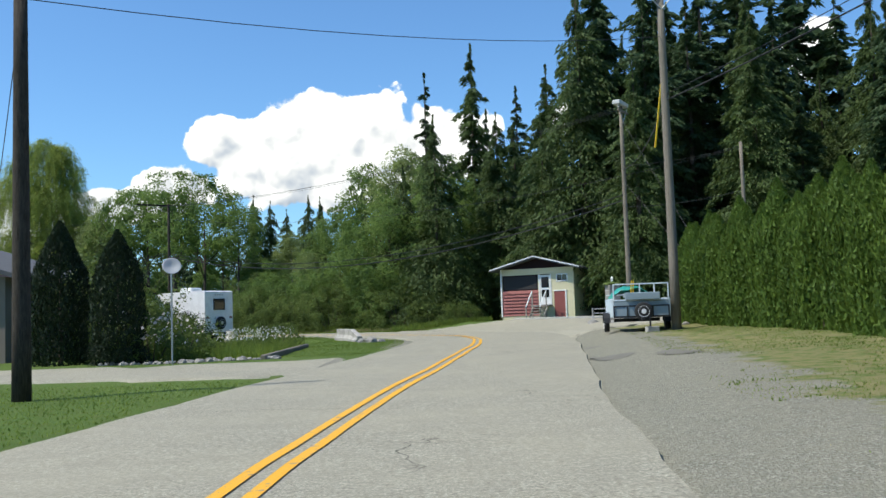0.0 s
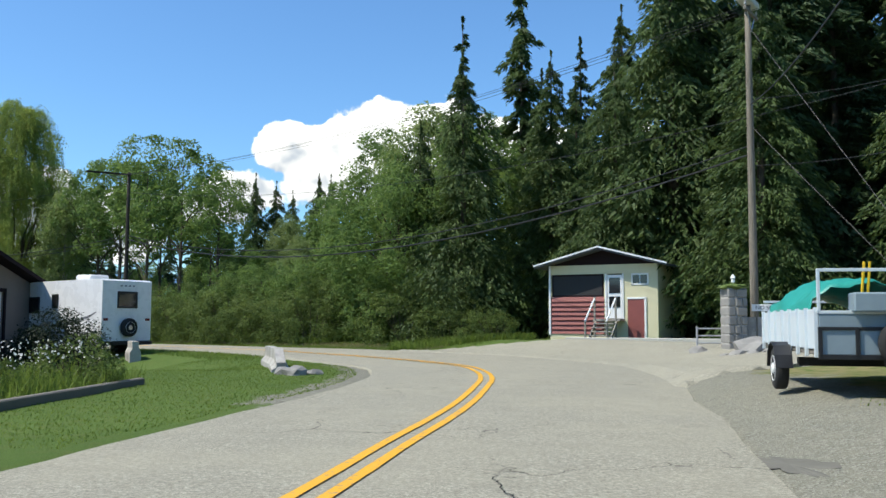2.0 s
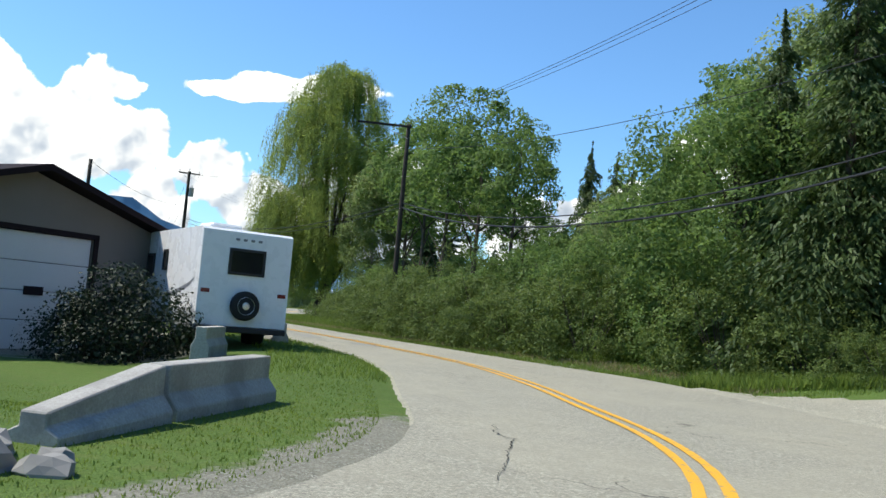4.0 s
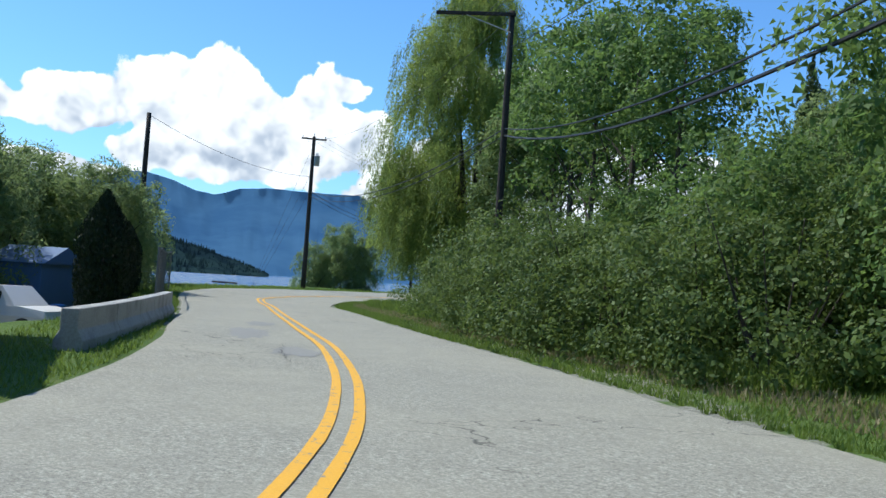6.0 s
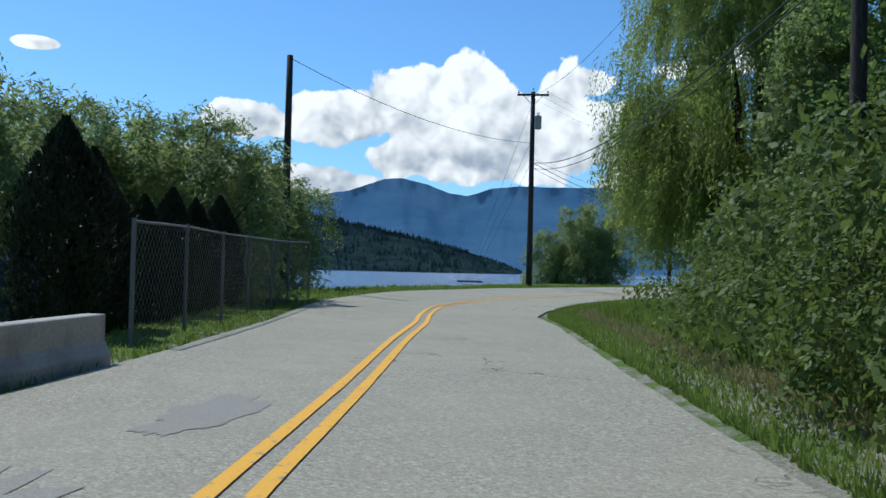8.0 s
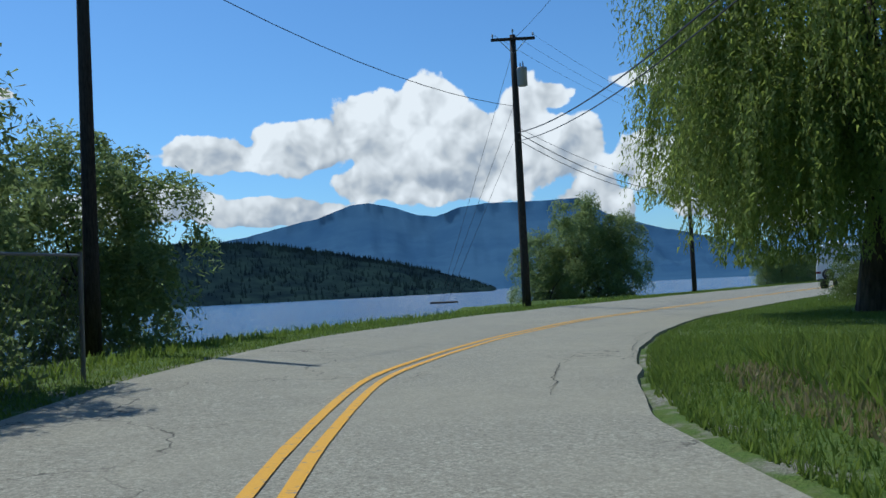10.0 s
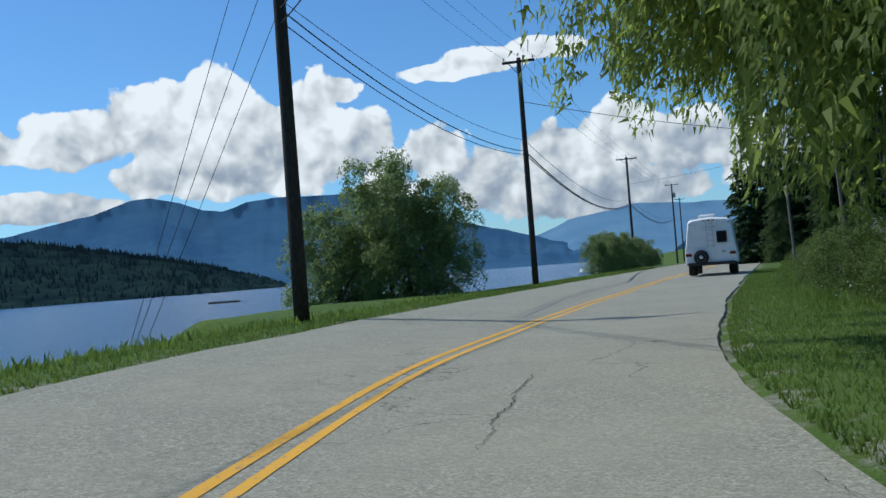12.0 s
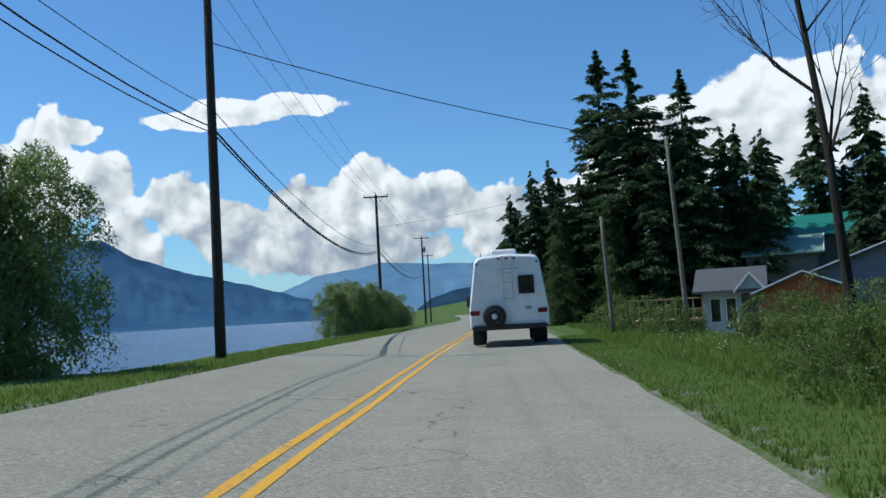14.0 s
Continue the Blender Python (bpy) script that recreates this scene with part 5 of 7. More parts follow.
blades("verge_grass", 52000, along(54, 84, -1, 0.15, 3.2), 0.11, BLADE, "rough green grass on the road verge", 61, 0.012)
blades("verge_grass", 16000, along(60, 80, -1, 1.5, 3.4, 1.0), 0.34, BLADE, "tall grass and weeds under the thicket", 62, 0.018)
blades("dry_grass", 11000, along(55, 78, -1, 0.9, 2.3, 1.0), 0.13, DRY, "straw-coloured cut grass on the verge", 63)
blades("verge_grass", 110000, along(77, 132, -1, 0.05, 5.0, 1.2), 0.075, BLADE, "green grass beside the lakeside road", 64, 0.010)
blades("tall_grass", 13000, along(98, 150, -1, 1.4, 5.0, 1.0), 0.19, BLADE, "tall green meadow grass", 65, 0.02)
blades("verge_grass", 44000, along(52, 150, 1, 0.05, 2.3, 1.2), 0.10, BLADE, "green grass on the lake bank", 66, 0.014)
blades("tall_grass", 2600, along(76, 112, 1, 1.2, 2.6, 1.0), 0.2, BLADE, "tall weeds at the top of the lake bank", 67, 0.03)
blades("lawn_grass", 60000, along(27, 52, 1, 0.3, 8.0, 1.2), 0.045, BLADE, "mown green lawn at the bend", 68, 0.012)
blades("lawn_grass", 12000, along(3, 17.4, 1, 0.15, 5.0, 1.0), 0.05, BLADE, "mown green lawn beside the driveway", 69, 0.016)
blades("bed_grass", 7000, lambda g, n: (g.uniform(-9.0, -5.6, n), g.uniform(27.5, 37.0, n)), 0.40, BLADE, "tall grass in the flower bed", 70, 0.014)
blades("dry_grass", 16000, patchy(4, 34, 1.2, 6.0), 0.035, DRY, "sparse dry grass on the gravel shoulder", 71, 0.007)
blades("shoulder_grass", 40000, patchy(4, 34, 1.4, 6.2), 0.04, BLADE, "sparse green grass along the hedge", 72, 0.012)
blades("corner_grass", 9000, lambda g, n: (g.uniform(-3.5, 3.0, n), 60.6 + g.uniform(-1.2, 1.6, n)), 0.3, BLADE, "long grass at the forest edge", 73, 0.025)


def blooms(name, n, pick, lo, hi, size, material, label, seed):
    g = np.random.default_rng(seed)
    x, y = pick(g, n)
    z = ground_z(x, y) + g.uniform(lo, hi, n)
    c = np.stack([x, y, z], -1)
    d = unit(g.normal(0, 1, c.shape))
    s = unit(np.cross(d, g.normal(0, 1, c.shape)))
    sz = size * g.uniform(0.6, 1.3, n)
    return tagged(quads(name, leaf_quads(c, d, s, sz, sz), 4, material), label, "flowers", kind="stuff")


blooms("rose_blooms", 160, lambda g, n: (g.normal(-8.6, 0.6, n), g.normal(27.9, 0.5, n)), 0.5, 1.5, 0.10, PETAL, "pale pink rose blooms on the garden shrubs", 81)
blooms("daisy_blooms", 420, lambda g, n: (g.uniform(-8.0, -5.8, n), g.uniform(29, 36.5, n)), 0.5, 0.85, 0.05, DAISY, "small white daisies over the flower bed", 82)
blooms("clover_blooms", 260, along(98, 125, -1, 2.0, 5.0, 1.0), 0.15, 0.4, 0.032, DAISY, "white wildflowers in the roadside grass", 83)

# ---- poles and cables ----
def utility_pole(x, y, top, base=None, r=0.14, wood=POLE, label="weathered wooden utility pole beside the road", arms=(), drum=None, pins=True, lean=(0.0, 0.0)):
    """arms: (height, from, to, turn) of crossarms; drum: (height, side) of a transformer."""
    z = gz(x, y) if base is None else base
    e = hub("utility_pole", label, "utility pole", (x, y, z - 0.15), 0.0, "roadside utility poles")
    bm = bmesh.new()
    h = top - z + 0.15
    lathe(bm, [(r * (1 - 0.32 * k / 5), h * k / 5) for k in range(6)], Matrix(((1, 0, lean[0] / h, 0), (0, 1, lean[1] / h, 0), (0, 0, 1, 0), (0, 0, 0, 1))), 12)
    shade_smooth(part("shaft", bm, wood, e))
    for hh, lo, hi, turn in arms:
        m = Matrix.Translation((lean[0], lean[1], hh - z + 0.15)) @ Matrix.Rotation(radians(turn), 4, "Z")
        bm = bmesh.new()
        box(bm, (lo, -0.16, -0.06), (hi, -0.06, 0.06), 0.008, m)
        part("crossarm", bm, wood, e)
        bm = bmesh.new()
        for side in (lo, hi):
            if abs(side) > 0.4:
                rod(bm, m @ Vector((side * 0.6, -0.11, -0.05)), m @ Vector((0, -0.11, -0.65)), 0.018, None, 5)
        part("brace", bm, STEEL, e)
        if pins:
            for px in (lo + 0.08, hi - 0.08, 0.0):
                bm = bmesh.new()
                zz = 0.0 if px else 0.18
                lathe(bm, [(0.012, 0.05 + zz), (0.02, 0.12 + zz), (0.05, 0.14 + zz), (0.05, 0.17 + zz), (0.03, 0.19 + zz), (0.045, 0.21 + zz), (0.02, 0.26 + zz)], m @ Matrix.Translation((px, -0.11, 0.0)), 8)
                part("insulator", bm, MID_GREY, e, "grey porcelain insulator")
    if drum:
        hh, side = drum
        bm = bmesh.new()
        lathe(bm, [(0.19, -0.38), (0.22, -0.36), (0.22, 0.34), (0.24, 0.36), (0.20, 0.42), (0.06, 0.45)], Matrix.Translation((side[0], side[1], hh - z + 0.15)), 16)
        shade_smooth(part("transformer", bm, MID_GREY, e, "grey pole-top transformer can"))
        bm = bmesh.new()
        for q in (-0.09, 0.09):
            lathe(bm, [(0.02, 0.42), (0.04, 0.46), (0.025, 0.5), (0.04, 0.54), (0.015, 0.66)], Matrix.Translation((side[0] + q, side[1], hh - z + 0.15)), 8)
        part("bushing", bm, STEEL, e)
    return e


def cable(a, b, sag, r=0.012, label="thin black overhead cable between poles", group="overhead cables", material=CABLE):
    a, b = Vector(a), Vector(b)
    n = max(8, int((b - a).length / 2))
    pts = [a.lerp(b, i / n) - Vector((0, 0, 4 * sag * (i / n) * (1 - i / n))) for i in range(n + 1)]
    d = (b - a).normalized()
    s = d.cross(Vector((0, 0, 1))).normalized()
    t = s.cross(d)
    verts, fs = [], []
    for p in pts:
        for k in range(5):
            w_ = 2 * math.pi * k / 5
            verts.append(p + (s * math.cos(w_) + t * math.sin(w_)) * r)
    for i in range(n):
        for k in range(5):
            fs.append((i * 5 + k, i * 5 + (k + 1) % 5, (i + 1) * 5 + (k + 1) % 5, (i + 1) * 5 + k))
    return tagged(raw("overhead_cable", verts, fs, material), label, "cable", group)


PB, PC, PD, PE, PF, PG = (-23.2, 77.5), (-58.1, 97.2), (-68.2, 119.2), (-46.8, 77.0), (-93.2, 168.5), (-126, 236)
P1, P2, PT, PL = (7.62, 30.4), (10.1, 50.2), (15.5, 46.8), (-7.1, 15.4)
utility_pole(*P1, 12.2, None, 0.17, POLE, "tall grey wooden utility pole beside the hedge", [(11.75, -0.9, 0.9, 5)])
utility_pole(*P2, 12.2, None, 0.15, POLE, "grey utility pole with a boxy lamp head", [(11.9, -0.75, 0.75, 60)])
utility_pole(*PT, 9.4, None, 0.12, POLE, "short grey service pole behind the hedge", ())
utility_pole(*PL, 7.1, None, 0.16, TAR, "dark creosoted utility pole on the lawn", ())
utility_pole(*PB, 11.1, None, 0.15, TAR, "dark utility pole with a one-sided crossarm", [(10.95, -2.7, 0.15, 35)], pins=False)
utility_pole(*PE, 9.2, None, 0.17, TAR, "dark bare-topped pole at the lake shore", ())
utility_pole(*PC, 12.0, None, 0.19, TAR, "dark utility pole with crossarm and transformer", [(11.8, -0.95, 0.95, 55)], (10.1, (0.35, 0.13)))
utility_pole(*PD, 11.35, None, 0.16, TAR, "dark utility pole with crossarm on the lake bank", [(11.15, -0.8, 0.8, 28)])
utility_pole(*PF, 11.9, None, 0.16, TAR, "dark utility pole far along the shore road", [(11.7, -1.1, 1.1, 28)])
utility_pole(*PG, 14.2, None, 0.18, TAR, "dark utility pole far along the shore road", [(14.0, -1.2, 1.2, 28)], (12.0, (0.35, 0.1)))
utility_pole(-150, 282, 14.5, None, 0.18, TAR, "dark utility pole far along the shore road", [(14.2, -1.2, 1.2, 28)])
utility_pole(-58.6, 133.8, 7.3, None, 0.10, POLE, "thin leaning bare pole near the cottages", (), lean=(-0.35, 0.1))
utility_pole(-61.6, 134.2, 4.6, None, 0.09, POLE, "short thin bare post near the cottages", (), lean=(-0.2, 0.0))

lamp = hub("street_light", "pale boxy light fitting on a pole top", "street light", (P2[0], P2[1], 12.25), 60)
bm = bmesh.new()
box(bm, (-0.75, -0.22, -0.05), (0.7, 0.22, 0.2), 0.04)
part("housing", bm, plain("lamp housing", (0.5, 0.5, 0.48), 0.5), lamp)

for u0, z0, z1, s_, r_ in ((0, 7.3, 6.9, 2.1, 0.022), (0, 7.0, 6.65, 2.2, 0.034), (0, 12.1, 10.9, 1.0, 0.009), (0.35, 12.1, 10.9, 1.05, 0.009), (-0.35, 12.1, 10.9, 1.02, 0.009)):
    cable((P2[0] + u0, P2[1], z0), (PB[0] + u0 - (1.2 if z1 > 10 else 0), PB[1], z1), s_, r_)
for z0, z1 in ((10.9, 9.2), (7.6, 6.9)):
    cable((PT[0], PT[1], z1), (P2[0], P2[1], z1 - 0.3), 0.2, 0.012)
cable((PT[0], PT[1], 9.1), (PB[0], PB[1], 9.8), 1.6, 0.012, "long service cable across the bend")
for z0, z1, r_ in ((6.9, 7.75, 0.022), (6.65, 7.4, 0.017), (10.9, 11.8, 0.009)):
    cable((PB[0], PB[1], z0), (PC[0], PC[1], z1), 1.2, r_)
cable((PE[0], PE[1], 9.1), (PC[0], PC[1], 8.9), 0.7, 0.013, "service cable to the bare-topped pole")
for z0, z1, r_, s_ in ((7.75, 6.75, 0.02, 0.7), (7.45, 6.6, 0.015, 0.75), (8.0, 7.3, 0.010, 0.6)):
    cable((PC[0], PC[1], z0), (PD[0], PD[1], z1), s_, r_)
for du in (-0.8, 0.0, 0.8):
    cable((PC[0] + du * 0.6, PC[1] + du * 0.8, 12.05), (PD[0] + du * 0.8, PD[1] + du * 0.5, 11.4), 0.4, 0.006)
    cable((PD[0] + du * 0.8, PD[1] + du * 0.5, 11.4), (PF[0] + du * 0.8, PF[1] + du * 0.4, 11.95), 0.6, 0.008)
    cable((PF[0] + du * 0.8, PF[1] + du * 0.4, 11.95), (PG[0] + du, PG[1], 14.2), 0.8, 0.010)
for z0, z1, r_, s_ in ((6.75, 7.0, 0.034, 1.5), (6.6, 6.8, 0.026, 1.4), (7.3, 7.4, 0.014, 1.2)):
    cable((PD[0], PD[1], z0), (PF[0], PF[1], z1), s_, r_)
    cable((PF[0], PF[1], z1), (PG[0], PG[1], z1 + 1.0), s_, r_)
cable((PD[0], PD[1], 9.2), (-58.6, 133.8, 6.9), 0.3, 0.016, "service cable across the road to the cottages")
cable((PF[0], PF[1], 9.0), (-66, 156, 9.5), 0.4, 0.012, "service cable across the road to the conifers")
for dx, dy, zt in ((-3.2, -3.4, 9.2), (-3.8, -3.0, 7.8), (-2.6, -3.6, 11.4)):
    cable((PC[0], PC[1], zt), (PC[0] + dx, PC[1] + dy, gz(PC[0] + dx, PC[1] + dy)), 0.02, 0.008, "taut guy wire anchoring the pole", "guy wires")
cable((P2[0], P2[1], 11.5), (13.2, 41.0, gz(13.2, 41.0)), 0.02, 0.01, "taut guy wire anchoring the pole", "guy wires")
cable((P2[0], P2[1], 8.0), (13.6, 42.5, gz(13.6, 42.5)), 0.02, 0.01, "taut guy wire anchoring the pole", "guy wires")
cable((7.6, 30.5, 9.0), (7.45, 31.4, 6.6), 0.0, 0.035, "yellow plastic guard on a cable", "guy wires", YELLOW_PLASTIC)
cable((PL[0], PL[1], 6.8), (P1[0], P1[1], 10.2), 0.4, 0.010, "service cable crossing over the road")
cable((PL[0], PL[1], 6.6), (-16, 32.0, 3.3), 0.3, 0.010, "service cable to the house")
cable((P1[0], P1[1], 8.0), (18, 8.0, 11.5), 0.5, 0.026, "thick cable along the hedge")
cable((P1[0], P1[1], 8.2), (18.4, 8.0, 12.2), 0.5, 0.014, "thick cable along the hedge")
cable((P1[0], P1[1], 7.9), (P2[0], P2[1], 8.7), 0.5, 0.02)


# ---- wheels and vehicles ----
def wheel(parent, at, r, wdt, face=1, rim=CHROME, name="wheel"):
    """A tyre and rim whose axle lies along x; face: the side that shows."""
    m = Matrix.Translation(at) @ Matrix.Rotation(radians(90), 4, "Y")
    bm = bmesh.new()
    h = wdt / 2
    lathe(bm, [(r * 0.62, -h), (r * 0.9, -h), (r, -h * 0.7), (r, h * 0.7), (r * 0.9, h), (r * 0.62, h)], m, 24)
    w_ = shade_smooth(part(name, tidy(bm), RUBBER, parent, "black rubber tyre"))
    bm = bmesh.new()
    q = face * (h + 0.005)
    lathe(bm, [(r * 0.63, q * 0.9), (r * 0.6, q * 1.02), (r * 0.52, q * 0.75), (r * 0.3, q * 0.8), (r * 0.24, q * 1.1), (r * 0.12, q * 1.15)], m, 20)
    part("rim", tidy(bm), rim, w_)
    return w_


def loft(bm, rings):
    vs = [[bm.verts.new(p) for p in ring] for ring in rings]
    n = len(vs[0])
    for a, b in zip(vs, vs[1:]):
        for i in range(n):
            j = (i + 1) % n
            bm.faces.new((a[i], a[j], b[j], b[i]))
    bm.faces.new(vs[0][::-1])
    bm.faces.new(vs[-1])
    return tidy(bm)


def shell(wb, wt, z0, z1, y, r=0.22, crown=0.06):
    """A coach's cross-section at y: wide below, narrower and rounded above."""
    pts = [(-wb / 2, z0), (-wb / 2 + 0.01, z0 + 0.55)]
    for i in range(6):
        a = math.pi * (1 - i / 10)
        pts.append((-wt / 2 + r + r * math.cos(a), z1 - r + r * math.sin(a)))
    left = pts
    mid = [(0.0, z1 + crown)]
    right = [(-x, z) for x, z in reversed(left)]
    return [(x, y, z) for x, z in left + mid + right]


def swoosh(parent, pts, half, x, material=GREY_BAND):
    """A tapering curved decal on a coach side, points in (y, z)."""
    bm = bmesh.new()
    n = len(pts)
    up, dn = [], []
    for i, (y, z) in enumerate(pts):
        wd = half * math.sin(math.pi * (i + 0.4) / n) + 0.01
        up.append(bm.verts.new((x(z), y, z + wd)))
        dn.append(bm.verts.new((x(z), y, z - wd)))
    for i in range(n - 1):
        bm.faces.new((up[i], up[i + 1], dn[i + 1], dn[i]))
    return part("decal", bm, material, parent, "dark grey curved stripe")


def pane(parent, lo, hi, frame_mat, name="window", label="dark tinted window", proud=0.02, glass=GLASS):
    """A framed pane; lo and hi span two axes, thin along the third."""
    lo, hi = Vector(lo), Vector(hi)
    thin = min(range(3), key=lambda k: abs(hi[k] - lo[k]))
    bm = bmesh.new()
    box(bm, lo, hi, 0.01)
    w_ = part(name, bm, glass, parent, label)
    bm = bmesh.new()
    f = 0.035
    axes = [k for k in range(3) if k != thin]
    for k in axes:
        o = [q for q in axes if q != k][0]
        for end in (lo, hi):
            a, b = lo.copy(), hi.copy()
            a[k] = end[k] - f
            b[k] = end[k] + f
            a[o] -= f
            b[o] += f
            a[thin] -= proud
            b[thin] += proud
            box(bm, a, b, 0.006)
    part("window_frame", bm, frame_mat, w_)
    return w_


def camper_van(at, turn):
    """The small rounded motorhome, its rear bumper at the origin, nose to +y."""
    e = hub("motorhome", "white compact motorhome with rear spare wheel and ladder", "motorhome", at, turn)
    bm = bmesh.new()
    rings = [shell(2.40, 1.98, 0.62, 2.72, 0.0, 0.24), shell(2.48, 2.06, 0.60, 2.80, 0.10, 0.26), shell(2.48, 2.10, 0.60, 2.84, 3.6, 0.28), shell(2.40, 2.02, 0.60, 2.66, 4.15, 0.28), shell(2.2, 1.85, 0.62, 2.25, 4.5, 0.28)]
    shade = part("body", loft(bm, rings), WHITE, e)
    bm = bmesh.new()
    cab = [[(-1.0, y, 0.5), (-1.0, y, zt * 0.72), (-wt, y, zt), (wt, y, zt), (1.0, y, zt * 0.72), (1.0, y, 0.5)] for y, zt, wt in ((4.3, 2.05, 0.75), (4.9, 1.75, 0.8), (5.15, 1.28, 0.85), (6.0, 1.1, 0.8), (6.15, 0.8, 0.78))]
    part("cab", loft(bm, cab), WHITE, e, "white van cab and bonnet")
    bm = bmesh.new()
    box(bm, (-1.12, -0.14, 0.50), (1.12, 0.06, 0.66), 0.02)
    part("bumper", bm, BLACK, e, "black rear bumper")
    bm = bmesh.new()
    box(bm, (-1.18, 0.02, 0.55), (1.18, 4.2, 0.66), 0.01)
    part("skirt", bm, BLACK, e, "dark lower skirt")
    pane(e, (0.36, -0.03, 1.62), (0.78, 0.02, 2.12), BLACK, label="dark rear window")
    for sx in (-1, 1):
        bm = bmesh.new()
        box(bm, (sx * 1.05 - 0.16, -0.04, 0.98), (sx * 1.05 + 0.13, 0.06, 1.12), 0.012)
        part("tail_lamp", bm, RED_LENS, e, "dark red tail lamp")
        bm = bmesh.new()
        rod(bm, (sx * 0.93, -0.03, 2.56), (sx * 0.93, 0.05, 2.56), 0.035, None, 8)
        part("corner_lamp", bm, BLACK, e)
    for sx in (-0.24, 0.0, 0.24):
        bm = bmesh.new()
        box(bm, (sx - 0.05, -0.03, 2.68), (sx + 0.05, 0.05, 2.73), 0.008)
        part("marker_lamp", bm, RED_LENS, e)
    bm = bmesh.new()
    box(bm, (0.52, -0.03, 1.10), (0.70, 0.02, 1.20), 0.006)
    part("number_plate", bm, MID_GREY, e, "small dark plate")
    bm = bmesh.new()
    for sx in (-0.14, 0.16):
        rod(bm, (sx, -0.09, 1.35), (sx, -0.09, 2.78), 0.014, None, 6)
        for zz in (1.4, 2.1, 2.72):
            rod(bm, (sx, -0.09, zz), (sx, 0.03, zz), 0.012, None, 6)
    for zz in np.arange(1.45, 2.75, 0.27):
        rod(bm, (-0.14, -0.09, zz), (0.16, -0.09, zz), 0.011, None, 6)
    rod(bm, (-0.36, -0.10, 2.38), (0.34, -0.10, 2.38), 0.016, None, 6)
    rod(bm, (-0.36, -0.10, 2.38), (-0.36, 0.0, 2.42), 0.012, None, 6)
    rod(bm, (0.34, -0.10, 2.38), (0.34, 0.0, 2.42), 0.012, None, 6)
    part("ladder", bm, plain("grey ladder tube", (0.42, 0.43, 0.43), 0.45, 0.3), e, "thin grey ladder")
    spare = wheel(e, (-0.46, -0.16, 0.92), 0.36, 0.22, -1, CHROME, "spare_wheel")
    spare.rotation_euler = (0, 0, 0)
    bm = bmesh.new()
    box(bm, (-0.48, 0.35, 2.80), (0.34, 1.35, 3.02), 0.06)
    part("roof_unit", bm, WHITE_PAINT, e, "white rooftop air conditioner")
    bm = bmesh.new()
    for sx in (-0.8, 0.8):
        rod(bm, (sx, 0.4, 2.92), (sx, 3.2, 2.92), 0.018, None, 6)
        for yy_ in (0.4, 1.8, 3.2):
            rod(bm, (sx, yy_, 2.72), (sx, yy_, 2.92), 0.014, None, 6)
    part("roof_rail", bm, STEEL, e)
    for sx in (-1, 1):
        for yy_ in (1.35, 5.15):
            wheel(e, (sx * (0.98 if yy_ < 3 else 0.9), yy_, 0.36), 0.36, 0.42 if yy_ < 3 else 0.24, sx)
        bm = bmesh.new()
        rod(bm, (sx * 1.0, 4.75, 1.35), (sx * 1.32, 4.62, 1.42), 0.02, None, 6)
        box(bm, (sx * 1.34 - 0.11, 4.55, 1.28), (sx * 1.34 + 0.11, 4.66, 1.66), 0.03)
        part("mirror", bm, BLACK, e, "black door mirror on an arm")
        side = lambda z, sx=sx: sx * (1.245 - 0.19 * max(0.0, (z - 1.15) / 1.4))
        swoosh(e, [(0.3, 2.15), (0.6, 1.85), (1.1, 1.6), (1.8, 1.42), (2.6, 1.36), (3.4, 1.4), (4.0, 1.45)], 0.10, lambda z, sx=sx: sx * (1.25 - 0.2 * max(0.0, (z - 1.15) / 1.5) + 0.012))
    pane(e, (-1.14, 2.7, 1.5), (-1.10, 3.5, 2.2), WHITE_PAINT, label="dark side window with white frame")
    return e


